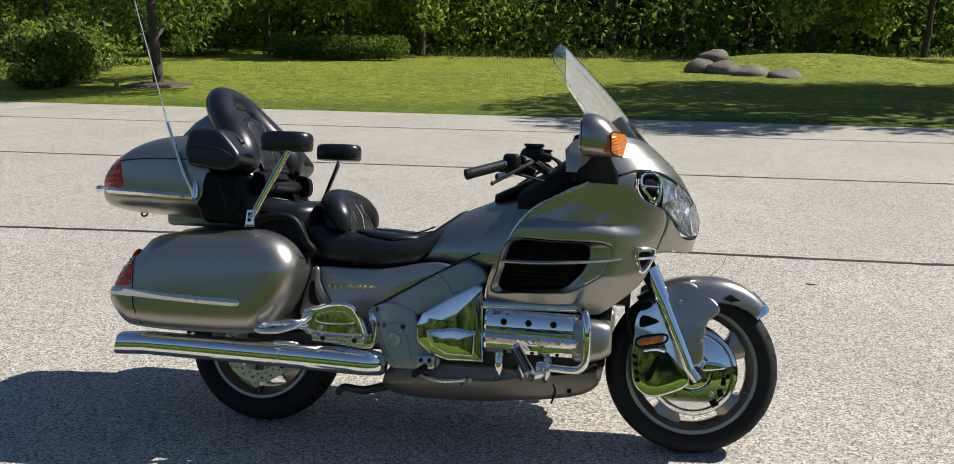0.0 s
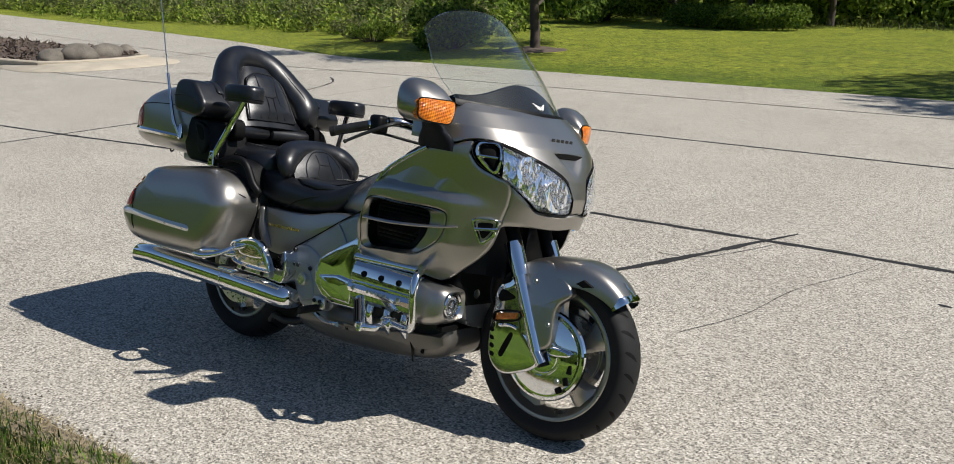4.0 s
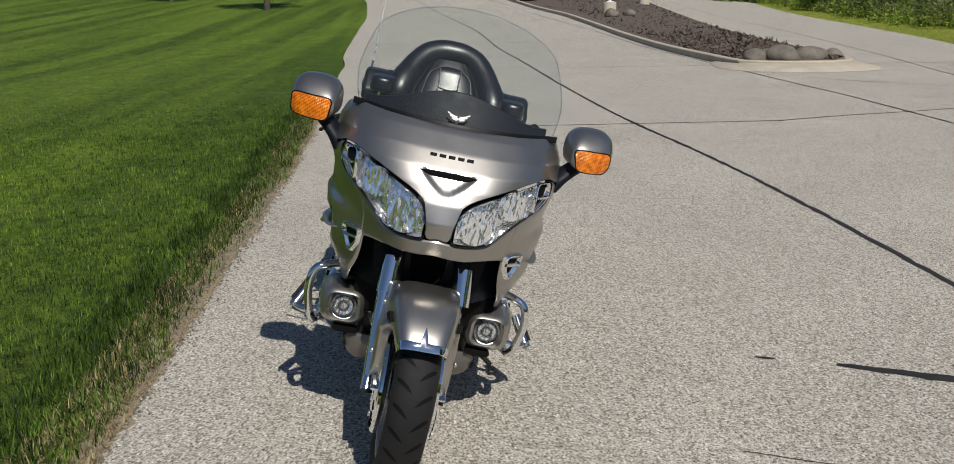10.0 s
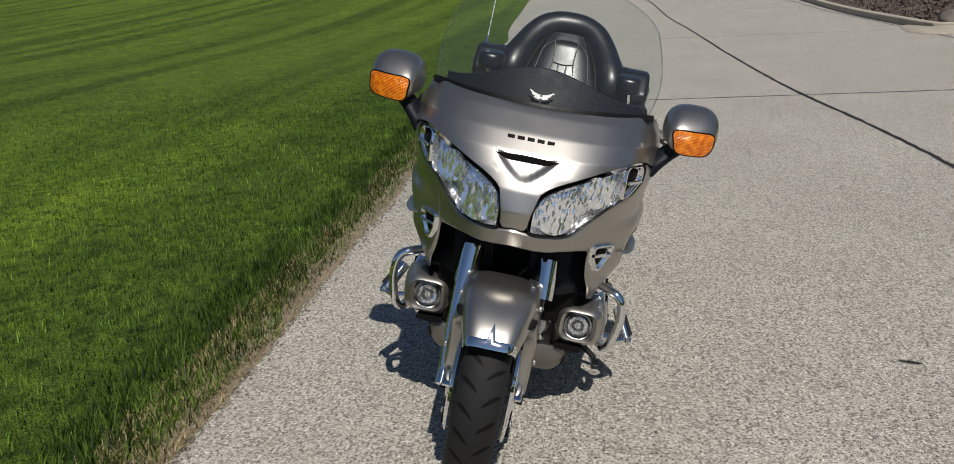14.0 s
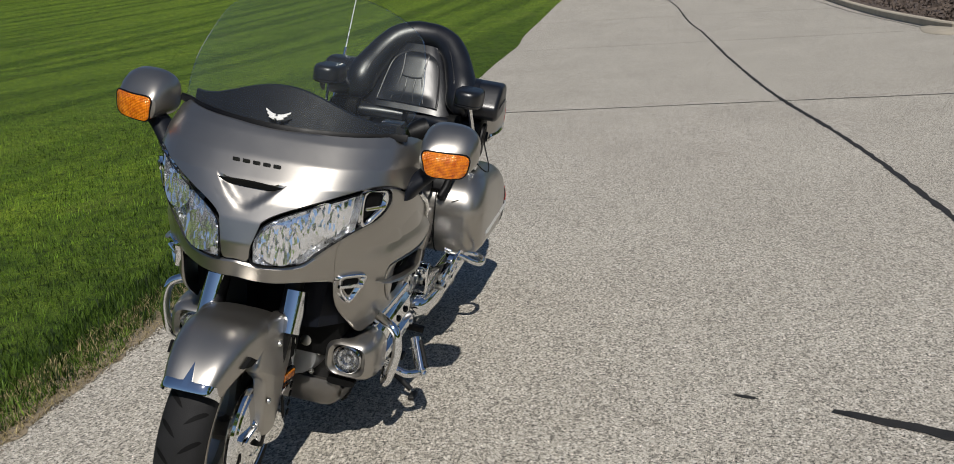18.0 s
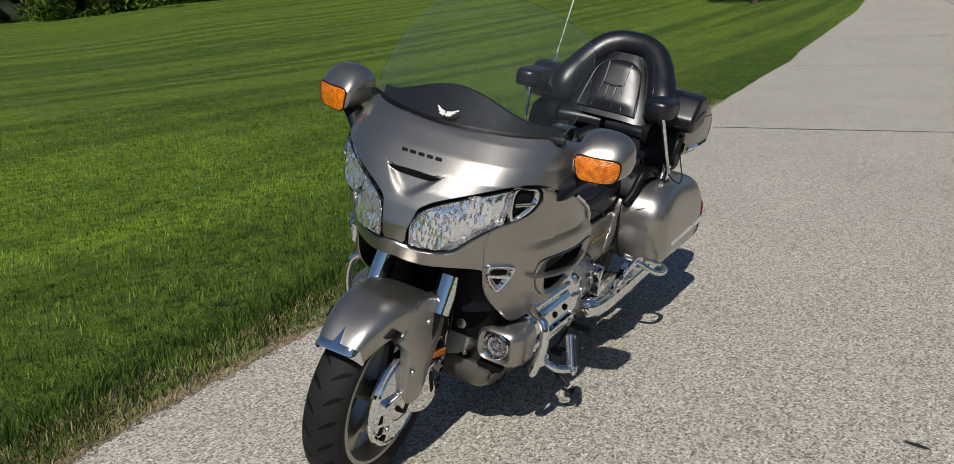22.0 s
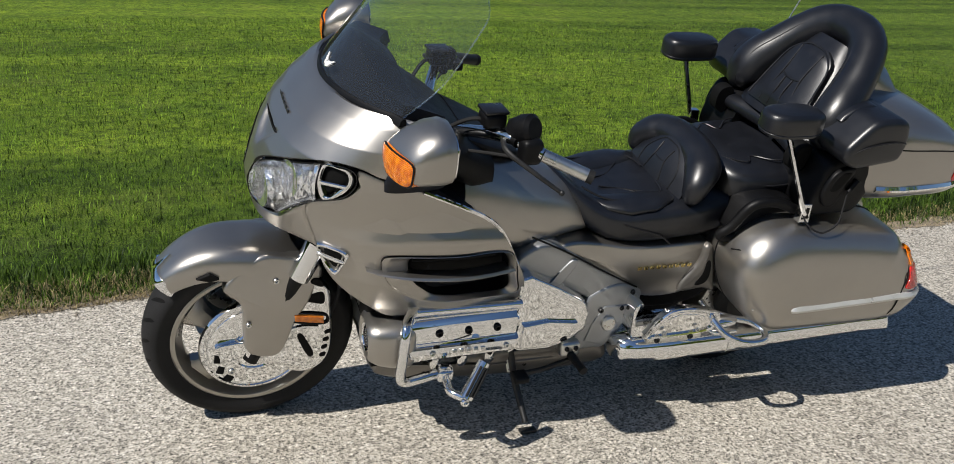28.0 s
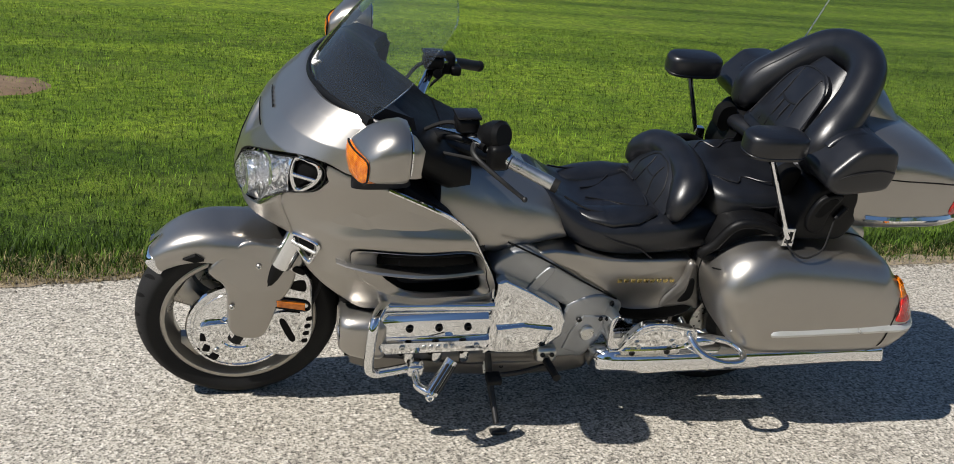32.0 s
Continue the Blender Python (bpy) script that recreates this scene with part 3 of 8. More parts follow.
# Tar fillings of the long joints and the cross joint.
for k, w, x0, x1 in ((1, 0.046, -60, 9), (2, 0.038, -60, 9), (3, 0.026, -40, 9)):
    seam("tar_joint", [(x, LINES[k](x) + 0.012 * noise.noise((x * 0.7, k * 5, 1))) for x in np.arange(x0, x1, 0.8)], w, step=0.1, wobble=0.7, seed=k)
seam("tar_joint", [(cross_x(-6.45, y), y) for y in np.arange(-1.2, 4.6, 0.4)], 0.034, step=0.08, wobble=0.9, seed=9)
for x0 in (-15.2, -24.0, 9.5):
    seam("tar_joint", [(cross_x(x0, y), y) for y in np.arange(-1.5, 12.0, 0.5)], 0.018, step=0.2, wobble=0.6, seed=int(x0))
# A wide slanting smear of tar across a joint, and cracks near it.
seam("tar_smear", [(0.89, 1.83), (0.99, 2.05), (1.09, 2.28), (1.22, 2.58)], lambda f: 0.03 + 0.035 * math.sin(math.pi * min(1, f * 1.1)), 0.003, wobble=0.5, step=0.03, seed=3)
seam("tar_smear", [(1.22, 2.58), (1.29, 2.78), (1.37, 2.96), (1.46, 3.18)], lambda f: 0.055 * (1 - 0.75 * f), 0.0032, wobble=0.5, step=0.03, seed=4)
seam("tar_spot", [(0.785, 1.52), (0.80, 1.56), (0.815, 1.60)], lambda f: 0.02 * math.sin(math.pi * f) + 0.004, 0.003, wobble=0.5, step=0.01, seed=5)
seam("tar_spot", [(2.46, 2.30), (2.495, 2.29), (2.53, 2.285)], lambda f: 0.02 * math.sin(math.pi * f) + 0.004, 0.003, wobble=0.5, step=0.01, seed=35)
seam("tar_spot", [(2.69, 0.19), (2.70, 0.15), (2.71, 0.11)], lambda f: 0.012 * math.sin(math.pi * f) + 0.003, 0.003, wobble=0.5, step=0.01, seed=36)
seam("fine_crack", [(0.93, 2.3), (1.1, 2.32), (1.22, 2.42), (1.36, 2.70), (1.42, 2.85)], 0.006, wobble=0.9, step=0.03, seed=6)
seam("fine_crack", [(1.6, 1.2), (1.75, 1.6), (1.82, 2.1), (2.0, 2.6), (2.05, 2.85)], 0.004, wobble=1.0, step=0.03, seed=16)
seam("fine_crack", [(-2.2, -1.0), (-2.3, -0.2), (-2.15, 0.6), (-2.35, 1.5), (-2.2, 2.7)], 0.003, wobble=1.0, step=0.03, seed=26)
seam("tar_crack", [(-6.48, 4.3), (-6.86, 5.3), (-7.15, 6.3), (-7.5, 7.3), (-7.9, 8.0), (-8.5, 8.5)], 0.035, wobble=0.95, step=0.05, seed=8)
seam("tar_joint", [(-12.1, 6.9), (-11.2, 7.6), (-10.0, 8.75), (-9.3, 9.5), (-8.8, 10.3), (-8.2, 11.2), (-7.6, 12.0)], 0.024, wobble=0.8, step=0.06, seed=18)

# Grass blades along the road's edge, and dry thatch where lawn meets concrete.
rng = np.random.default_rng(5)


def blade_cloud(name, xy, zs, lo, hi, wide, lean, mat, label, category, levels=2):
    """Bent blades of grass, all in one mesh."""
    n = len(xy)
    h = rng.uniform(lo, hi, n)
    a = rng.uniform(0, 2 * np.pi, n)
    ln = rng.uniform(0.2, 1.0, n) * lean * h
    w = rng.uniform(0.6, 1.0, n) * wide
    side = np.stack([-np.sin(a), np.cos(a)], 1)
    out = np.stack([np.cos(a), np.sin(a)], 1)
    base, z0 = np.asarray(xy), np.asarray(zs)
    v = np.zeros((n, 5, 3))
    v[:, 0, :2], v[:, 1, :2] = base - side * w[:, None] / 2, base + side * w[:, None] / 2
    v[:, 2, :2] = base + out * (ln * 0.35)[:, None] + side * w[:, None] * 0.4
    v[:, 3, :2] = base + out * (ln * 0.35)[:, None] - side * w[:, None] * 0.4
    v[:, 4, :2] = base + out * ln[:, None]
    v[:, :2, 2] = (z0 - 0.01)[:, None]
    v[:, 2:4, 2] = (z0 + h * 0.6)[:, None]
    v[:, 4, 2] = z0 + h
    me = bpy.data.meshes.new(name)
    idx = np.arange(n)[:, None] * 5
    quads = (idx + [0, 1, 2, 3]).tolist()
    tris = (idx + [3, 2, 4]).tolist()
    me.from_pydata(v.reshape(-1, 3).tolist(), [], quads + tris)
    me.materials.append(mat)
    ob = new(name, me)
    return tagged(ob, label, category, kind="stuff")


def lawn_points(count, x0, x1, dmax, power):
    x = rng.uniform(x0, x1, count)
    d = dmax * rng.uniform(0, 1, count) ** power
    e = np.array([near_edge(t) for t in x])
    y = e - d + 0.02
    z = np.array([ground_height(a, min(b, c - 0.001)) for a, b, c in zip(x, y, e)])
    return np.stack([x, y], 1), z


xy, z = lawn_points(175000, -10.5, 5.4, 9.5, 1.8)
keep = (xy[:, 0] > -5.5) | (rng.uniform(0, 1, len(xy)) < (xy[:, 0] + 10.5) / 5.0)
xy, z = xy[keep], z[keep]
xy[:, 1] -= 0.05 + 0.05 * np.sin(xy[:, 0] * 3.1) * np.sin(xy[:, 0] * 7.7)
blade_cloud("lawn_grass", xy, z, 0.015, 0.045, 0.005, 1.3, BLADES, "short green lawn grass beside the road", "grass")
xy, z = lawn_points(36000, -9.0, 4.8, 0.30, 1.3)
xy[:, 1] += 0.01
blade_cloud("dry_edge_grass", xy, z, 0.010, 0.040, 0.005, 2.2, DRY_BLADES, "dry straw-coloured thatch along the road edge", "grass")
xy, z = lawn_points(11000, -9.0, 4.8, 0.45, 0.9)
xy[:, 1] -= 0.03
blade_cloud("edge_tufts", xy, z, 0.04, 0.085, 0.007, 1.1, TUFTS, "longer green tufts along the road edge", "grass")

part("soil_strip", ribbon([(x, near_edge(x) - 0.035) for x in np.arange(-9.0, 5.4, 0.3)], 0.12, 0.003, wobble=0.9, step=0.04, seed=12), SOIL, ground, "bare tan soil between lawn and concrete", fix=False)
# Crumbled edge: small stones and soil between concrete and turf.
pts, faces = [], []
for i in range(4200):
    x = rng.uniform(-6, 4.6)
    y = near_edge(x) + rng.normal(-0.02, 0.045)
    s = rng.uniform(0.003, 0.011)
    k = len(pts)
    for d in ((1, 0, 0), (-0.5, 0.8, 0), (-0.6, -0.8, 0), (0, 0, 0.9)):
        pts.append((x + d[0] * s, y + d[1] * s, 0.001 + d[2] * s))
    faces += [(k, k + 1, k + 3), (k + 1, k + 2, k + 3), (k + 2, k, k + 3)]
me = bpy.data.meshes.new("edge_gravel")
me.from_pydata(pts, [], faces)
me.materials.append(ROCK)
tagged(new("edge_gravel", me), "crumbled grey gravel along the concrete edge", "gravel", kind="stuff")

# ---------------------------------------------------------------- the fairing's form
HZ = [0.48, 0.58, 0.66, 0.735, 0.80, 0.84, 0.90, 0.95, 1.00, 1.05, 1.10, 1.15, 1.20]
HN = [1.600, 1.630, 1.650, 1.668, 1.685, 1.688, 1.670, 1.645, 1.613, 1.570, 1.515, 1.446, 1.360]
HB = [0.295, 0.325, 0.347, 0.360, 0.367, 0.372, 0.381, 0.389, 0.392, 0.386, 0.365, 0.335, 0.300]
HP = [2.0, 2.0, 2.0, 2.0, 2.1, 2.2, 2.5, 2.8, 3.0, 3.0, 3.0, 3.0, 3.0]
HX = 1.15


def hull_at(z):
    return tuple(float(np.interp(z, HZ, t)) for t in (HN, HB, HP))


def hull(a, z):
    """A point of the fairing: a runs from 0 at the nose to 1 at the widest place, and then back along the side by metres."""
    n, b, p = hull_at(z)
    s, q = (1 if a >= 0 else -1), abs(a)
    if q >= 1:
        return (HX - (q - 1), s * (b - 0.06 * (q - 1) - 0.25 * (q - 1) ** 2), z)
    f = q * math.pi / 2
    return (HX + (n - HX) * math.cos(f) ** (2 / p), s * b * math.sin(f) ** (2 / (0.9 * p)), z)


def a_of_y(y, z):
    n, b, p = hull_at(z)
    return math.copysign(math.asin(min(1.0, abs(y) / b) ** (0.45 * p)) / (math.pi / 2), y)


def a_of_x(x, z):
    n, b, p = hull_at(z)
    if x <= HX:
        return 1 + HX - x
    return math.acos(min(1.0, (x - HX) / (n - HX)) ** (p / 2)) / (math.pi / 2)

# ---------------------------------------------------------------- the motorcycle: upright in its own frame, x ahead, y to its left
bike = new("motorcycle")
bike.rotation_euler = (radians(-12.5), 0, 0)
DRAWN.add(bike)
tagged(bike, "champagne-silver touring motorcycle with chrome, leaning on its side stand", "motorcycle")
STEER = Matrix.Translation((1.30, 0, 1.05)) @ Matrix.Rotation(radians(2.0), 4, Vector((-0.47, 0, 0.88))) @ Matrix.Translation((-1.30, 0, -1.05))
FA = Vector((1.670, 0, 0.312))
SIDES = (1, -1)


def normal_at(a, z):
    p = Vector(hull(a, z))
    du = Vector(hull(a + 0.004, z)) - Vector(hull(a - 0.004, z))
    dv = Vector(hull(a, z + 0.004)) - Vector(hull(a, z - 0.004))
    n = du.cross(dv)
    return p, n.normalized() * (1 if n.dot(p - Vector((1.0, 0, 0.8))) > 0 else -1)


def on_hull(a, z, lift=0.0):
    if not lift:
        return Vector(hull(a, z))
    p, n = normal_at(a, z)
    return p + n * lift


def hull_sheet(top, low, n=40, m=12, lift=0.0, thick=0.004, side=1, liftfun=None, edge=0.004):
    """A panel on the fairing between an upper and a lower line of (a, z), with turned-in rims."""
    t, l = spline(top, n), spline(low, n)
    bm = bmesh.new()

    def at(i, j, dl):
        p = t[i] + (l[i] - t[i]) * j / m
        rim = edge * 1.2 if i in (0, n - 1) or j in (0, m) else 0.0
        q = on_hull(p[0], p[1], lift - rim + dl + (liftfun(p[0], p[1]) if liftfun else 0.0))
        return Vector((q.x, q.y * side, q.z))

    outer = [[bm.verts.new(at(i, j, 0)) for j in range(m + 1)] for i in range(n)]
    inner = [[bm.verts.new(at(i, j, -thick)) for j in range(m + 1)] for i in range(n)]
    for i in range(n - 1):
        for j in range(m):
            bm.faces.new((outer[i][j], outer[i + 1][j], outer[i + 1][j + 1], outer[i][j + 1]))
            bm.faces.new((inner[i][j], inner[i][j + 1], inner[i + 1][j + 1], inner[i + 1][j]))
        for j in (0, m):
            bm.faces.new((outer[i][j], inner[i][j], inner[i + 1][j], outer[i + 1][j]))
    for i in (0, n - 1):
        for j in range(m):
            bm.faces.new((outer[i][j], outer[i][j + 1], inner[i][j + 1], inner[i][j]))
    return bm


def one_sheet(bm, keep_outer=True):
    """Keeps the outer skin of a panel alone, for thin glass."""
    bm.verts.ensure_lookup_table()
    bmesh.ops.delete(bm, geom=bm.verts[len(bm.verts) // 2:], context="VERTS")
    return bm


def hull_ring(outer, hole, n=72, m=10, lift=0.0, thick=0.004, side=1, liftfun=None, in_lift=None, edge=0.004):
    """A panel on the fairing round a hole, both given by (a, z); without a hole it is filled to its middle."""
    o = spline(outer, n, True)
    if hole is None:
        h = np.repeat(((o.min(0) + o.max(0)) / 2)[None], n, 0) + (o - (o.min(0) + o.max(0)) / 2) * 0.02
    else:
        h = spline(hole, n, True)
        o_area = np.sum(o[:, 0] * np.roll(o[:, 1], -1) - np.roll(o[:, 0], -1) * o[:, 1])
        h_area = np.sum(h[:, 0] * np.roll(h[:, 1], -1) - np.roll(h[:, 0], -1) * h[:, 1])
        if o_area * h_area < 0:
            h = h[::-1]
        h = min((np.roll(h, k, 0) for k in range(n)), key=lambda c: np.sum((c - o) ** 2))
    bm = bmesh.new()
    rings = []
    for j in range(m + 1):
        f = j / m
        ring = []
        for i in range(n):
            p = o[i] + (h[i] - o[i]) * f
            dl = lift + ((in_lift - lift) * f if in_lift is not None else 0.0) - (edge if (j == 0 or (j == m and hole is not None)) else 0.0)
            q = on_hull(p[0], p[1], dl + (liftfun(p[0], p[1]) if liftfun else 0.0))
            ring.append(Vector((q.x, q.y * side, q.z)))
        rings.append(ring)
    back = [[Vector(v) + Vector((0, -side * thick, 0)) for v in r] for r in (rings[-1], rings[0])]
    if hole is None:
        skin(bm, [[Vector(v) + Vector((0, -side * thick, 0)) for v in rings[0]]] + rings, cap0=True, cap1=True)
    else:
        skin(bm, rings + back + [rings[0]], cap0=False, cap1=False)
        bmesh.ops.remove_doubles(bm, verts=bm.verts[:], dist=1e-6)
    return bm


def AY(*pts):
    return [(a_of_y(y, z), z) for y, z in pts]


def AX_(*pts):
    return [(a_of_x(x, z), z) for x, z in pts]


# ---- upper cowl -------------------------------------------------
half_top = AY((0, 1.121), (0.10, 1.122), (0.20, 1.124), (0.29, 1.127)) + AX_((1.32, 1.122), (1.25, 1.10), (1.215, 1.06))
half_low = AY((0, 0.792), (0.036, 0.793), (0.041, 0.86), (0.072, 0.912), (0.17, 0.959), (0.285, 1.004), (0.343, 1.008)) + AX_((1.38, 0.986), (1.22, 0.985))
mirror_line = lambda line: [(-a, z) for a, z in reversed(line[1:])] + line


def scoop_lift(a, z):
    """The shallow triangular air scoop pressed into the nose."""
    y = hull(a, z)[1]
    top, low = 0.992, 0.905
    if not low < z < top:
        return 0.0
    w = 0.098 * (z - low) / (top - low)
    if abs(y) > w:
        return 0.0
    f = min(1.0, (w - abs(y)) / 0.03)
    g = min(1.0, (z - low) / 0.05)
    return -0.011 * f * f * (3 - 2 * f) * g * g * (3 - 2 * g)


cowl = part("nose_cowl", hull_sheet(mirror_line(half_top), mirror_line(half_low), 150, 60, liftfun=scoop_lift), PAINT, bike, "champagne metallic nose cowl")
b = bmesh.new()
rr = []
for i in range(13):
    y = -0.092 + 0.184 * i / 12
    p, nrm = normal_at(a_of_y(y, 0.990), 0.990)
    k = 0.0115 * (1 - (abs(y) / 0.094) ** 4) + 0.001
    rr.append([p + nrm * 0.001 + Vector((0, 0, 0.001)), p - nrm * 0.018 + Vector((0, 0, 0.0)), p - nrm * 0.018 - Vector((0, 0, k)), p + nrm * 0.0005 - Vector((0.0, 0, k))])
skin(b, rr)
part("intake_slot", b, VENT_BLACK, cowl, "black air slot")
b = bmesh.new()
for i in range(5):
    y = -0.058 + 0.029 * i
    p, nrm = normal_at(a_of_y(y, 1.034), 1.034)
    rbox((0.021, 0.003, 0.013), p + nrm * 0.002, 0.0015, Matrix((nrm.cross(Vector((0, 0, 1))).normalized(), -nrm, Vector((0, 0, 1)))).transposed(), b, 1)
part("badge", b, STEEL_DARK, cowl, "dark metal badge bars on the nose")

# ---- headlamps --------------------------------------------------
HL = [(0.044, 0.790), (0.047, 0.855), (0.076, 0.903), (0.17, 0.951), (0.285, 0.997), (0.338, 1.002), (0.345, 0.965), (0.325, 0.922), (0.287, 0.895), (0.25, 0.868), (0.19, 0.816), (0.16, 0.793), (0.10, 0.784)]
for s in SIDES:
    rim = spline(AY(*HL), 72, True)
    b = bmesh.new()
    rings = []
    for d, lift in ((0.0, 0.001), (0.0, 0.003), (0.003, 0.003), (0.005, -0.006)):
        mid = (rim.min(0) + rim.max(0)) / 2
        q = inset(rim * [0.5, 1], d * 0.45) / [0.5, 1]
        rings.append([(lambda v: Vector((v.x, v.y * s, v.z)))(on_hull(p[0], p[1], lift)) for p in q])
    skin(b, rings + [rings[0]], cap0=False, cap1=False)
    bmesh.ops.remove_doubles(b, verts=b.verts[:], dist=1e-6)
    lamp = part("headlamp", b, SATIN_BLACK, bike, "clear twin headlamp with chrome reflectors")
    glass = part("lens", one_sheet(hull_sheet(AY((0.05, 0.855), (0.078, 0.899), (0.17, 0.947), (0.285, 0.993)), AY((0.05, 0.793), (0.105, 0.790), (0.165, 0.800), (0.272, 0.890)), 30, 8, 0.003, 0.002, s)), LAMP_GLASS, lamp, "clear ribbed headlamp glass")
    glass.visible_shadow = False
    b = bmesh.new()
    back = hull_sheet(AY((0.05, 0.857), (0.078, 0.901), (0.17, 0.948), (0.285, 0.994)), AY((0.05, 0.791), (0.105, 0.788), (0.165, 0.798), (0.278, 0.892)), 34, 14, -0.022, 0.002, s, edge=-0.018)
    part("reflector_pan", back, FACETS, lamp, "chrome reflector pan")
    for (y, z, r) in ((0.112, 0.848, 0.056), (0.215, 0.923, 0.047)):
        p, nrm = normal_at(a_of_y(y, z), z)
        look_dir = Vector((nrm.x, nrm.y * 0.55, nrm.z * 0.4)).normalized()
        m = Matrix.Translation(Vector((p.x, p.y * s, p.z))) @ Vector((look_dir.x, look_dir.y * s, look_dir.z)).to_track_quat("Y", "Z").to_matrix().to_4x4()
        bowl = lathe([(r, -0.004), (r * 0.96, -0.008), (r * 0.75, -0.026), (r * 0.45, -0.038), (r * 0.2, -0.043), (0.001, -0.044)], (0, 0, 0), 28, whole=False)
        part("reflector_bowl", turned(bowl, m), FACETS, lamp, "faceted chrome bowl", angle=12)
        bulb = lathe([(0.001, -0.012), (0.009, -0.013), (0.011, -0.02), (0.009, -0.04)], (0, 0, 0), 14, whole=False)
        part("bulb_cap", turned(bulb, m), BRUSHED, lamp)
    # chrome corner vent
    vent = hull_ring(AY((0.290, 0.996), (0.318, 1.001), (0.336, 0.999), (0.341, 0.965), (0.323, 0.925), (0.289, 0.900)), AY((0.296, 0.989), (0.329, 0.993), (0.334, 0.965), (0.318, 0.933), (0.296, 0.912)), 40, 4, 0.002, 0.006, s)
    part("corner_vent", vent, CHROME, lamp, "chrome corner vent")
    part("vent_mesh", hull_ring(AY((0.298, 0.987), (0.331, 0.990), (0.334, 0.965), (0.318, 0.936), (0.297, 0.918)), None, 24, 3, -0.008, 0.004, s), VENT_BLACK, lamp)
    bar0, bar1 = on_hull(*AY((0.298, 0.953))[0], 0.003), on_hull(*AY((0.334, 0.955))[0], 0.003)
    part("vent_bar", tube([Vector((v.x, v.y * s, v.z)) for v in (bar0, bar1)], 0.005, 8), CHROME, lamp)

# ---- chin and side panels ---------------------------------------
chin_top = AY((0, 0.788), (0.041, 0.783), (0.10, 0.778), (0.16, 0.786), (0.19, 0.809), (0.25, 0.862))
chin_low = AY((0, 0.736), (0.05, 0.730), (0.10, 0.727), (0.16, 0.730)) + AX_((1.545, 0.727), (1.525, 0.715))
part("chin_cowl", hull_sheet(mirror_line(chin_top), mirror_line(chin_low), 90, 12), PAINT, bike, "champagne chin below the headlamps")
PANEL = AY((0.252, 0.862), (0.29, 0.890), (0.327, 0.917), (0.348, 0.962)) + AX_((1.455, 1.0), (1.39, 0.981), (1.30, 0.955), (1.20, 0.900), (1.12, 0.855), (1.06, 0.800), (1.004, 0.708), (0.955, 0.615), (0.937, 0.52), (1.00, 0.512), (1.08, 0.514), (1.22, 0.518), (1.30, 0.503), (1.35, 0.506), (1.413, 0.556), (1.491, 0.634), (1.525, 0.713))
SCOOP = AX_((1.035, 0.748), (1.20, 0.755), (1.345, 0.759), (1.374, 0.735), (1.352, 0.665), (1.30, 0.615), (1.23, 0.577), (1.08, 0.565), (0.965, 0.562), (0.985, 0.64))
MOUTH = AX_((1.05, 0.738), (1.18, 0.742), (1.285, 0.745), (1.308, 0.722), (1.292, 0.665), (1.26, 0.622), (1.215, 0.586), (1.10, 0.573), (0.995, 0.570), (1.012, 0.65))


def ledge(a, z):
    """The long crease over the scoop, where the lower flank stands proud."""
    x = hull(a, z)[0]
    line = 0.800 + 0.02 * math.sin(min(1, max(0, (x - 1.0) / 0.5)) * math.pi)
    f = min(1.0, max(0.0, (line + 0.02 - z) / 0.045))
    f = f * f * (3 - 2 * f)
    g = min(1.0, max(0.0, (z - 0.53) / 0.12))
    return 0.024 * f * g * min(1.0, max(0.0, (1.54 - x) / 0.16))


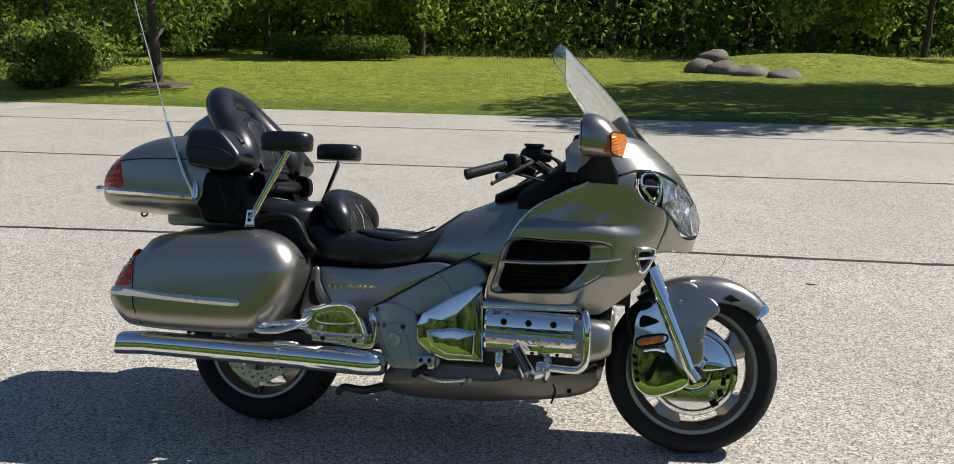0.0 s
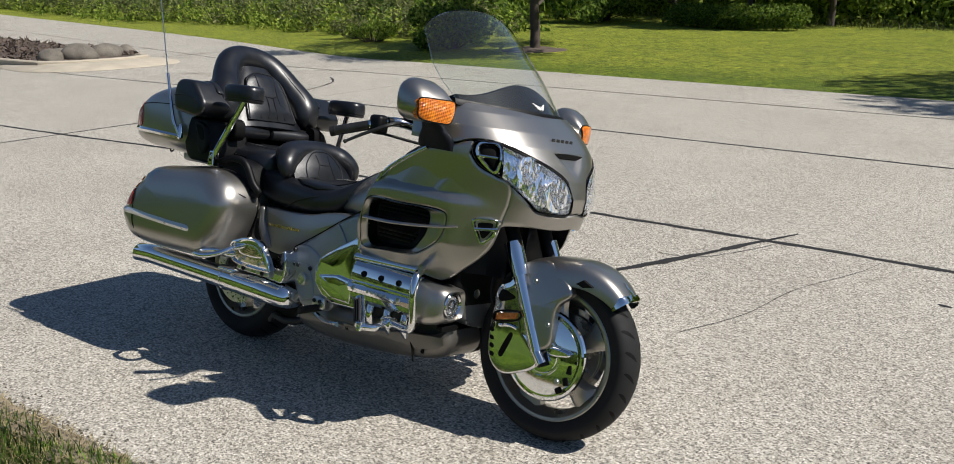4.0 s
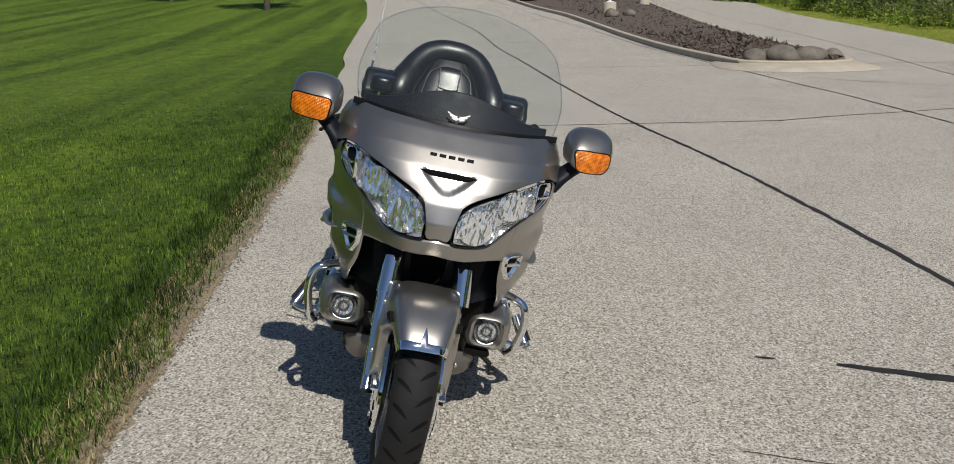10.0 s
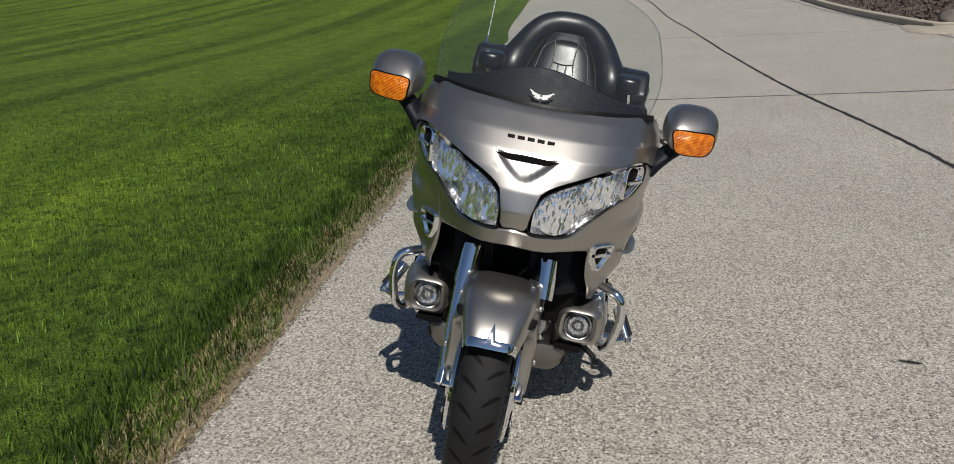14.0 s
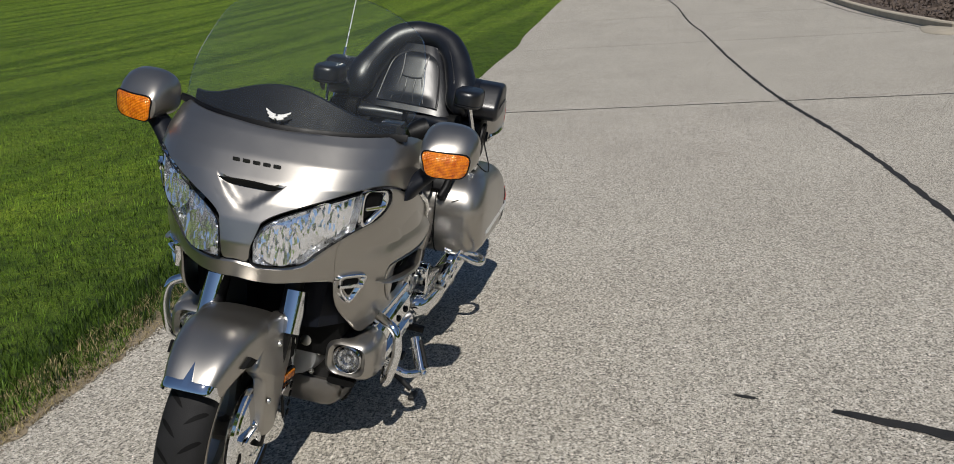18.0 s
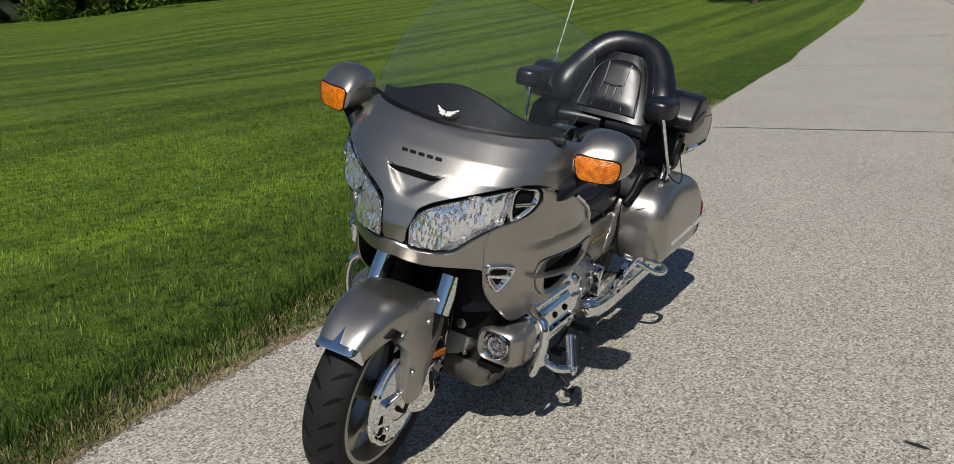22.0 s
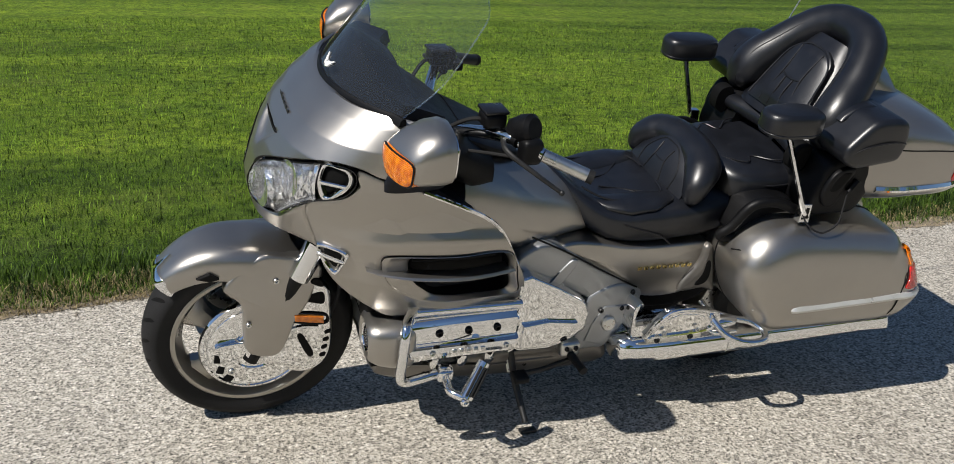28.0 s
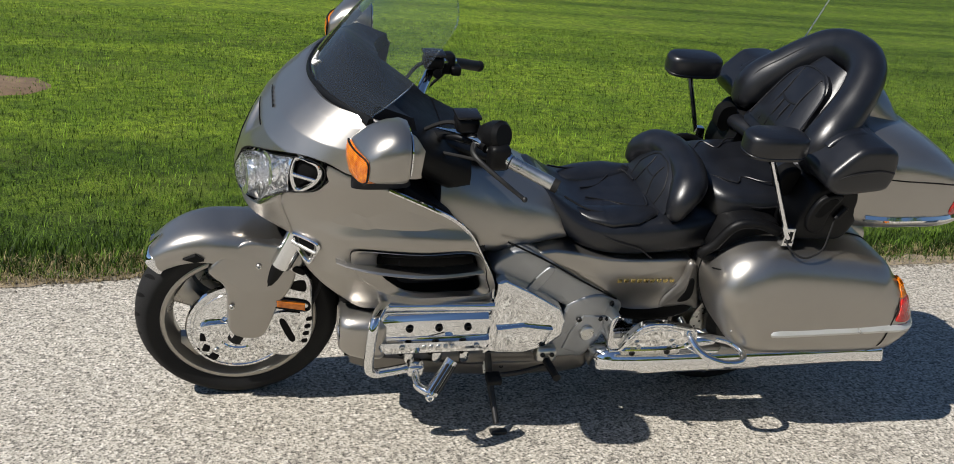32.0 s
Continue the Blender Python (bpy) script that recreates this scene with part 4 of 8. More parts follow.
for s in SIDES:
    panel = part("side_fairing", hull_ring(PANEL, SCOOP, 150, 26, 0.0, 0.005, s, ledge), PAINT, bike, "champagne side fairing with a twin air scoop")
    part("scoop_surround", hull_ring(inset(spline(SCOOP, 60, True) * [1, 1], 0.003).tolist(), MOUTH, 90, 8, 0.003, 0.006, s, ledge, -0.016), PAINT, panel)
    part("scoop_backing", hull_ring(inset(spline(SCOOP, 40, True), 0.01).tolist(), None, 40, 5, -0.06, 0.004, s, ledge), VENT_BLACK, panel, "black mesh inside the scoop")
    walls = []
    mo = spline(MOUTH, 60, True)
    for d in (-0.017, -0.06):
        walls.append([(lambda v: Vector((v.x, v.y * s, v.z)))(on_hull(p[0], p[1], d + ledge(*p))) for p in mo])
    part("scoop_wall", loft(walls, cap0=False, cap1=False), BLACK, panel)
    # painted blade that divides the scoop
    b = bmesh.new()
    rings = []
    for i in range(15):
        f = i / 14
        x = 1.405 - 0.405 * f
        z = 0.711 - 0.038 * f - 0.010 * math.sin(f * math.pi)
        a = a_of_x(x, z)
        d = 0.006 + 0.008 * math.sin(min(1, f * 3) * math.pi / 2) - 0.030 * max(0, f - 0.5)
        p = on_hull(a, z, ledge(a, z) + d + 0.004 - 0.012 * min(1.0, f * 2.5))
        h = 0.005 + 0.008 * math.sin(min(1, f * 1.6) * math.pi / 2)
        rings.append([Vector((p.x, (p.y + o * 1.0) * s, p.z + zz)) for o, zz in ((0.008, -0.3 * h), (0.010, 0.0), (0.006, 0.5 * h), (-0.03, 0.75 * h), (-0.045, 0.0), (-0.03, -0.6 * h))])
    skin(b, rings)
    part("scoop_blade", b, PAINT, panel, "champagne blade across the scoop")
    for zz, x0, x1 in ((0.732, 1.06, 1.29), (0.718, 1.055, 1.30), (0.704, 1.05, 1.295), (0.632, 1.03, 1.235), (0.616, 1.025, 1.22), (0.601, 1.02, 1.20)):
        line = [on_hull(a_of_x(x, zz), zz, ledge(a_of_x(x, zz), zz) - 0.048) for x in np.linspace(x0, x1, 6)]
        part("louvre", tube([Vector((v.x, v.y * s, v.z)) for v in line], 0.0045, 6), BLACK, panel)
    # chrome shield-shaped vent by the fork
    SH = [(1.452, 0.742), (1.50, 0.752), (1.528, 0.744), (1.520, 0.712), (1.505, 0.682), (1.478, 0.656), (1.462, 0.685)]
    SHI = [(1.461, 0.736), (1.50, 0.743), (1.519, 0.737), (1.512, 0.712), (1.498, 0.688), (1.478, 0.669), (1.469, 0.692)]
    part("shield_vent", hull_ring(AX_(*SH), AX_(*SHI), 40, 4, 0.009, 0.01, s, ledge), CHROME, panel, "chrome shield-shaped vent")
    part("shield_mesh", hull_ring(AX_(*SHI), None, 24, 3, 0.001, 0.003, s, lambda a, z: ledge(a, z)), VENT_BLACK, panel)
    p0, p1 = (on_hull(*AX_(q)[0], 0.010 + ledge(*AX_(q)[0])) for q in ((1.458, 0.712), (1.522, 0.716)))
    part("shield_bar", tube([Vector((v.x, v.y * s, v.z)) for v in (p0, p1)], 0.006, 8), CHROME, panel)
    # chrome edge strip at the rear top of the panel
    line = [on_hull(a_of_x(x, z), z, 0.006) for x, z in ((1.30, 0.957), (1.20, 0.905), (1.12, 0.860), (1.062, 0.805), (1.008, 0.712), (0.960, 0.618), (0.942, 0.54))]
    part("edge_trim", tube([Vector((v.x, v.y * s, v.z)) for v in line], 0.006, 8, 40), CHROME, panel, "thin chrome edge trim")
    # inner black filler behind the panel and under the cowl
    b = loft([[Vector((x, s * y, z)) for y, z in ((0.05, 0.52), (yo, 0.54), (yo + 0.02, 0.70), (yo - 0.02, zt), (0.08, zt))] for x, yo, zt in ((0.98, 0.24, 0.66), (1.10, 0.27, 0.80), (1.24, 0.29, 0.90), (1.36, 0.25, 0.95), (1.45, 0.17, 0.93))])
    part("inner_cowl", b, HOOD, bike, "black inner cowl", angle=25)

# ---- windscreen -------------------------------------------------
def screen(u, t):
    """u from -1 to 1 across, t from 0 at the base to 1 at the tip."""
    w = (0.325 + 0.035 * math.sin(min(1, t * 2.2) * math.pi / 2)) * (1 - 0.22 * t**2)
    if t > 0.72:
        w *= math.sqrt(max(0.0, 1 - ((t - 0.72) / 0.28) ** 2.4)) * 0.94 + 0.06
    y = u * w
    z = 1.118 + 0.352 * t - 0.05 * (y / 0.36) ** 2 * t + 0.006 * (abs(u) ** 2) * (1 - t)
    x = 1.490 - 0.318 * t - 0.03 * math.sin(t * math.pi) * -0.6 - 1.25 * y * y * (1 - 0.25 * t)
    return Vector((x, y, z))


b = bmesh.new()
N, M = 40, 34
front = [[b.verts.new(screen(-1 + 2 * i / N, j / M)) for i in range(N + 1)] for j in range(M + 1)]
for j in range(M):
    for i in range(N):
        b.faces.new((front[j][i], front[j][i + 1], front[j + 1][i + 1], front[j + 1][i]))
b.normal_update()
shield = part("windscreen", b, SCREEN, bike, "tall clear acrylic windscreen", angle=80)
shield.visible_shadow = False
edge_line = [screen(-1, t) for t in np.linspace(0, 0.99, 30)] + [screen(u, 1.0) for u in (-0.5, 0, 0.5)] + [screen(1, t) for t in np.linspace(0.99, 0, 30)]
part("screen_edge", tube(edge_line, 0.0016, 6, 160), LAMP_GLASS, shield)
b = bmesh.new()
rings = []
for i in range(41):
    u = -1.06 + 2.12 * i / 40
    p = screen(max(-1, min(1, u)), 0.012)
    p.y *= 1.0 if abs(u) <= 1 else 1.05
    rings.append([p + Vector((0.009, 0, -0.014)), p + Vector((0.006, 0, 0.000)), p + Vector((0.001, 0, 0.006)), p + Vector((-0.008, 0, 0.004)), p + Vector((-0.008, 0, -0.016))])
skin(b, rings)
part("screen_gasket", b, BLACK, shield, "black rubber strip at the screen's foot")
# black wave-shaped shelf inside the screen
b = bmesh.new()
rings = []
for i in range(41):
    u = -0.93 + 1.86 * i / 40
    h = 0.008 + 0.072 * math.cos(u * math.pi / 2 * 1.05) ** 2 * (1 - 0.1 * u)
    foot, top = screen(u, 0.02) + Vector((-0.02, 0, -0.02)), screen(u * 0.98, (0.02 + h) / 0.352) + Vector((-0.016, 0, 0))
    rings.append([foot, top, top + Vector((-0.012, 0, 0.001)), top + Vector((-0.10, 0, -0.03 - 0.4 * h)), foot + Vector((-0.12, 0, -0.03))])
skin(b, rings)
part("instrument_hood", b, HOOD, bike, "black wave-topped hood behind the screen", angle=50)
# small silver winged emblem on the hood
b = bmesh.new()
for sx in (-1, 1):
    for k in range(3):
        q = [screen(sx * (0.010 + (0.096 - 0.022 * k) * f), 0.082 - 0.011 * k + (0.034 - 0.012 * k) * f ** 1.7) + Vector((0.003, 0, 0)) for f in (0, 0.35, 0.7, 1.0)]
        tube(q, (0.0044, 0.0026), 6, bm=b)
tube([screen(x, 0.068) + Vector((0.003, 0, 0)) for x in (-0.035, 0.0, 0.035)], 0.0040, 6, bm=b)
part("winged_emblem", b, WHITE, shield, "small silver winged emblem")

# ---- dash, bars, tank shelter -----------------------------------
b = loft([super_ring((x, 0, z), w, h, 3.0, 32) for x, z, w, h in ((1.40, 1.02, 0.22, 0.08), (1.34, 1.03, 0.27, 0.08), (1.26, 1.00, 0.28, 0.08), (1.18, 0.95, 0.25, 0.08), (1.10, 0.90, 0.22, 0.075), (1.03, 0.87, 0.18, 0.06))])
dash = part("dashboard", b, BLACK, bike, "black dashboard and speaker shelf")
for s in SIDES:
    part("speaker_grille", lathe([(0.001, 0.006), (0.05, 0.004), (0.055, 0.0), (0.055, -0.01)], (0, 0, 0), 24, "z", whole=False), VENT_BLACK, dash, drawn=False).matrix_local = pose(1.20, s * 0.17, 1.028, 0, -30, 0)
for k in (-0.07, 0.07):
    part("gauge", lathe([(0.04, 0.0), (0.042, 0.006), (0.036, 0.008), (0.034, 0.003), (0.001, 0.003)], (0, 0, 0), 24, "x", whole=False), SATIN_BLACK, dash, drawn=False).matrix_local = pose(1.29, k, 1.09, 0, -30, 180)


def tank_ring(x, top, low, wt, wl, n=32):
    out = []
    for i in range(n):
        t = 2 * math.pi * i / n
        cs, sn = math.cos(t), math.sin(t)
        f = (sn + 1) / 2
        w = wl + (wt - wl) * f
        out.append(Vector((x, w * math.copysign(abs(cs) ** 0.7, cs), (top + low) / 2 + (top - low) / 2 * math.copysign(abs(sn) ** 0.75, sn))))
    return out


b = loft([tank_ring(x, t, l, wt, wl) for x, t, l, wt, wl in ((0.66, 0.70, 0.64, 0.12, 0.16), (0.70, 0.765, 0.635, 0.12, 0.190), (0.76, 0.815, 0.63, 0.125, 0.215), (0.84, 0.850, 0.61, 0.14, 0.235), (0.92, 0.880, 0.595, 0.15, 0.25), (1.00, 0.912, 0.60, 0.16, 0.262), (1.07, 0.935, 0.64, 0.17, 0.268), (1.12, 0.935, 0.68, 0.17, 0.262), (1.15, 0.90, 0.72, 0.14, 0.22))])
part("tank_shelter", b, PAINT, bike, "champagne tank cover")
b = loft([super_ring((x, 0, z), w, 0.02, 3.0, 24) for x, z, w in ((0.93, 0.888, 0.10), (0.97, 0.905, 0.13), (1.04, 0.935, 0.15), (1.11, 0.965, 0.16))])
part("tank_console", b, BLACK, bike, "black console on the tank")

BAR_TURN = Matrix.Translation((0, 0, 1.016)) @ Matrix.Rotation(radians(2.6), 4, "X") @ Matrix.Translation((0, 0, -1.04)) @ STEER
bars_ob = part("handlebar", turned(tube([(0.985, 0.365, 1.035), (1.06, 0.29, 1.055), (1.13, 0.16, 1.02), (1.16, 0.08, 0.98)], 0.0175, 14), BAR_TURN), CHROME, bike, "chrome handlebar")
part("bar_riser", turned(tube([(0.985, -0.365, 1.035), (1.06, -0.29, 1.055), (1.13, -0.16, 1.02), (1.16, -0.08, 0.98)], 0.0175, 14), BAR_TURN), CHROME, bars_ob)
part("top_yoke", turned(rbox((0.09, 0.24, 0.05), (1.18, 0, 0.965), 0.015), BAR_TURN), BLACK, bars_ob)
for s in SIDES:
    g0, g1 = Vector((0.868, s * 0.438, 0.998)), Vector((0.985, s * 0.366, 1.034))
    part("grip", turned(tube([g0 + (g1 - g0) * f for f in (0.1, 0.35, 0.65, 1.0)], 0.0178, 14), BAR_TURN), BRUSHED if s > 0 else STEEL_DARK, bars_ob, "dark chrome grip")
    part("bar_end", turned(tube([g0, g0 + (g1 - g0) * 0.12], 0.0185, 14), BAR_TURN), RUBBER, bars_ob)
    part("switch_housing", turned(rbox((0.06, 0.055, 0.07), (1.015, s * 0.345, 1.04), 0.016), BAR_TURN), BLACK, bars_ob)
    part("switch_cluster", turned(rbox((0.035, 0.05, 0.03), (0.985, s * 0.325, 1.025), 0.008), BAR_TURN), BLACK, bars_ob)
    part("master_cylinder", turned(rbox((0.066, 0.062, 0.042), (1.085, s * 0.235, 1.085), 0.012), BAR_TURN), BLACK, bars_ob, "black fluid reservoir")
    part("reservoir_cap", turned(rbox((0.070, 0.066, 0.010), (1.085, s * 0.235, 1.110), 0.004), BAR_TURN), SATIN_BLACK, bars_ob)
    part("master_body", turned(tube([(1.075, s * 0.20, 1.055), (1.045, s * 0.33, 1.055)], 0.015, 10), BAR_TURN), BLACK, bars_ob)
    part("lever", turned(tube([(1.075, s * 0.30, 1.052), (1.085, s * 0.36, 1.045), (1.02, s * 0.42, 1.005), (0.965, s * 0.455, 0.972)], (0.008, 0.0055), 8), BAR_TURN), STEEL_DARK, bars_ob, "black hand lever")
    part("lever_tip", turned(lathe([(0.001, -0.008), (0.006, -0.005), (0.008, 0), (0.006, 0.005), (0.001, 0.008)], (0.963, s * 0.456, 0.971), 10, whole=False), BAR_TURN), STEEL_DARK, bars_ob)
    part("cable", turned(tube([(1.05, s * 0.25, 1.06), (1.13, s * 0.22, 1.08), (1.20, s * 0.16, 1.02), (1.22, s * 0.10, 0.95)], 0.006, 8), BAR_TURN), RUBBER, bars_ob)
    part("cable", turned(tube([(1.02, s * 0.33, 1.01), (1.10, s * 0.24, 0.99), (1.19, s * 0.15, 0.97)], 0.005, 8), BAR_TURN), RUBBER, bars_ob)
part("throttle_pod", turned(lathe([(0.001, -0.05), (0.03, -0.045), (0.04, -0.01), (0.04, 0.02), (0.03, 0.03), (0.001, 0.03)], (0, 0, 0), 18, whole=False), BAR_TURN @ pose(1.02, 0.315, 1.085, 20, 0, 30)), BLACK, bars_ob, "black round cup on the handlebar")

# ---- mirrors ----------------------------------------------------
def swept(bm):
    """The pod's nose slants back towards its outer end."""
    for v in bm.verts:
        v.co.z -= 0.014
        v.co.x = 1.405 + (v.co.x - 1.413) * 0.86
        v.co.x -= 0.30 * (abs(v.co.y) - 0.466) * min(1.0, max(0.0, (v.co.x - 1.28) / 0.13))
    return bm


for s in SIDES:
    rings = []
    for f, x, y, z, hw, hu, hd in ((0, 1.262, 0.462, 1.115, 0.060, 0.050, 0.045), (1, 1.266, 0.462, 1.115, 0.078, 0.070, 0.062), (2, 1.285, 0.463, 1.116, 0.083, 0.076, 0.065), (3, 1.32, 0.465, 1.116, 0.082, 0.073, 0.064), (4, 1.36, 0.466, 1.112, 0.077, 0.061, 0.058), (5, 1.392, 0.466, 1.106, 0.069, 0.040, 0.050), (6, 1.408, 0.466, 1.101, 0.052, 0.024, 0.036), (7, 1.413, 0.466, 1.099, 0.020, 0.010, 0.012)):
        rings.append(super_ring((x, s * y, z), hw, 0, 2.7, 36, "x", hu, hd))
    m_ob = part("mirror_housing", swept(loft(rings)), PAINT, bike, "champagne mirror pod with amber turn signal")
    part("mirror_glass", turned(loft([super_ring((x, s * 0.462, 1.115), 0.066, 0, 3.2, 28, "x", 0.055, 0.05) for x in (1.2605, 1.2575)]), Matrix.Translation((0.0135, 0, -0.014))), MIRROR, m_ob, "mirror glass")
    b = bmesh.new()
    q = [[], []]
    outer = [(0.408, 1.126), (0.470, 1.130), (0.524, 1.126), (0.533, 1.100), (0.520, 1.064), (0.470, 1.058), (0.425, 1.062), (0.412, 1.090)] if s > 0 else [(0.412, 1.128), (0.470, 1.131), (0.532, 1.128), (0.538, 1.100), (0.528, 1.064), (0.470, 1.058), (0.420, 1.060), (0.410, 1.090)]
    loop = spline(outer, 36, True)

    def face_x(y, z):
        dy, dz = (y - 0.466) / 0.085, (z - 1.108) / 0.075
        return 1.416 - 0.034 * abs(dy) ** 2.6 - 0.030 * abs(max(0, dz)) ** 1.8 - 0.02 * abs(min(0, dz)) ** 2

    mid = loop.mean(0)
    rings = [[Vector((face_x(*p) - 0.03, s * p[0], p[1])) for p in loop]]
    for f in (1.0, 0.97, 0.7, 0.4, 0.15):
        rings.append([Vector((face_x(*(mid + (p - mid) * f)) + (0.004 if f < 1 else 0.001), s * (mid + (p - mid) * f)[0], (mid + (p - mid) * f)[1])) for p in loop])
    skin(b, rings)
    part("turn_signal", swept(b), AMBER, m_ob, "amber ribbed turn signal")
    part("signal_bezel", swept(tube([Vector((face_x(*p) + 0.001, s * p[0], p[1])) for p in loop], 0.003, 6, 60, True)), BLACK, m_ob)
    b = loft([super_ring((x, s * y, z), hx, hy, 2.3, 28, "z") for x, y, z, hx, hy in ((1.318, 0.366, 0.968, 0.076, 0.020), (1.322, 0.372, 0.992, 0.074, 0.030), (1.328, 0.382, 1.012, 0.064, 0.036), (1.334, 0.400, 1.030, 0.046, 0.036), (1.338, 0.420, 1.048, 0.034, 0.036), (1.340, 0.436, 1.066, 0.030, 0.036))])
    part("mirror_boot", turned(b, Matrix.Translation((0, 0, -0.012))), HOOD, m_ob, "black rubber mirror boot")

# ---- wheels -----------------------------------------------------
def wheel(name, centre, r, half, rim_r, m=None, spokes=5, label=""):
    """A cast wheel with its tyre; m: the turn of the steering."""
    m = m or Matrix()
    h = half
    prof = [(rim_r + 0.002, -h * 0.70), (rim_r + 0.007, -h * 0.80), (rim_r + 0.003, -h * 0.84), (rim_r - 0.007, -h * 0.82), (rim_r - 0.012, -h * 0.72), (rim_r - 0.018, -h * 0.5), (rim_r - 0.030, -h * 0.25), (rim_r - 0.030, h * 0.25), (rim_r - 0.018, h * 0.5), (rim_r - 0.012, h * 0.72), (rim_r - 0.007, h * 0.82), (rim_r + 0.003, h * 0.84), (rim_r + 0.007, h * 0.80), (rim_r + 0.002, h * 0.70)]
    rim = part(name, turned(lathe(prof, centre, 88), m), RIM_PAINT, bike, label, drawn=False)
    side = r - rim_r
    tp = []
    for k in range(-12, 13):
        t = k / 12 * math.radians(118)
        tp.append((r - h * 0.62 + h * 0.62 * math.cos(t) if abs(t) < 1.57 else r - h * 0.62 - (abs(t) - 1.57) * (side - h * 0.62 - 0.004) / 0.49, h * math.sin(t) if abs(t) < 1.57 else math.copysign(h * (1 - 0.22 * (abs(t) - 1.57) / 0.49), t)))
    inner = [(rim_r + 0.0, h * 0.74), (rim_r - 0.01, 0), (rim_r + 0.0, -h * 0.74)]
    part("tyre", turned(lathe(tp + inner, centre, 96), m), RUBBER, rim, "black road tyre")
    # tread grooves as thin dark slits laid on the tyre's crown
    b = bmesh.new()
    for s in (1, -1):
        for k in range(26):
            a0 = 2 * math.pi * (k + (0.5 if s < 0 else 0)) / 26
            prev = None
            for q in range(7):
                f = q / 6
                ph = s * (0.10 + f * 0.95)
                aa = a0 + 0.20 * f - 0.08 * f * f
                rr = r - h * 0.62 + h * 0.62 * math.cos(ph) + 0.0006
                w = 0.0075 * (1 - abs(2 * f - 1) ** 3)
                row = []
                for d in (-w, w):
                    al = aa + d / r
                    row.append(b.verts.new(Vector(centre) + Vector((rr * math.cos(al), h * math.sin(ph), rr * math.sin(al)))))
                if prev:
                    b.faces.new((prev[0], prev[1], row[1], row[0]))
                prev = row
    part("tread_pattern", turned(b, m), VENT_BLACK, rim, fix=False)
    for i in range(spokes):
        a = 2 * math.pi * i / spokes + 0.3
        rings = []
        for f in np.linspace(0, 1, 8):
            rad = 0.04 + (rim_r - 0.026 - 0.04) * f
            al = a + 0.25 * f
            c = Vector(centre) + Vector((rad * math.cos(al), 0, rad * math.sin(al)))
            t = Vector((-math.sin(al), 0, math.cos(al)))
            w, d = 0.040 - 0.012 * math.sin(f * math.pi) + 0.02 * f**3, h * (0.55 - 0.15 * f)
            rings.append([c + t * w * x + Vector((0, d * y, 0)) for x, y in ((-1, -0.6), (-0.6, -1), (0.6, -1), (1, -0.6), (1, 0.6), (0.6, 1), (-0.6, 1), (-1, 0.6))])
        part("spoke", turned(loft(rings), m), RIM_PAINT, rim)
    part("hub", turned(lathe([(0.001, -h * 0.9), (0.045, -h * 0.9), (0.055, -h * 0.6), (0.055, h * 0.6), (0.045, h * 0.9), (0.001, h * 0.9)], centre, 32, whole=False), m), RIM_PAINT, rim)
    return rim


fw = wheel("front_wheel", FA, 0.311, 0.066, 0.229, STEER, 5, "warm silver cast front wheel")
rw = wheel("rear_wheel", Vector((0.018, 0, 0.305)), 0.305, 0.090, 0.204, None, 5, "warm silver cast rear wheel")
for s in SIDES:
    # chrome disc cover: a shallow dome with cut slots
    b = lathe([(0.158, s * 0.074), (0.161, s * 0.082), (0.157, s * 0.090), (0.149, s * 0.0925), (0.145, s * 0.087), (0.139, s * 0.087), (0.135, s * 0.0945), (0.10, s * 0.101), (0.072, s * 0.1035), (0.068, s * 0.100), (0.063, s * 0.100), (0.059, s * 0.106), (0.03, s * 0.1075), (0.001, s * 0.108)], FA, 64, whole=False)
    cover = part("disc_cover", turned(b, STEER), CHROME, fw, "mirror-polished chrome brake disc cover")
    part("brake_disc", turned(lathe([(0.135, s * 0.062), (0.135, s * 0.067), (0.07, s * 0.067), (0.07, s * 0.062)], FA, 48), STEER), BRUSHED, fw, "steel brake disc")
for s in SIDES:
    part("rear_disc", lathe([(0.142, s * 0.098), (0.142, s * 0.103), (0.095, s * 0.103), (0.095, s * 0.098)], (0.018, 0, 0.305), 56), BRUSHED, rw, "steel rear brake disc")
    b = bmesh.new()
    for k in range(20):
        a = 2 * math.pi * k / 20
        for rr in (0.108, 0.124):
            lathe([(0.004, s * 0.1036), (0.001, s * 0.1037)], (0.018 + rr * math.cos(a + rr * 9), 0, 0.305 + rr * math.sin(a + rr * 9)), 8, bm=b, whole=False)
    part("disc_holes", b, VENT_BLACK, rw)

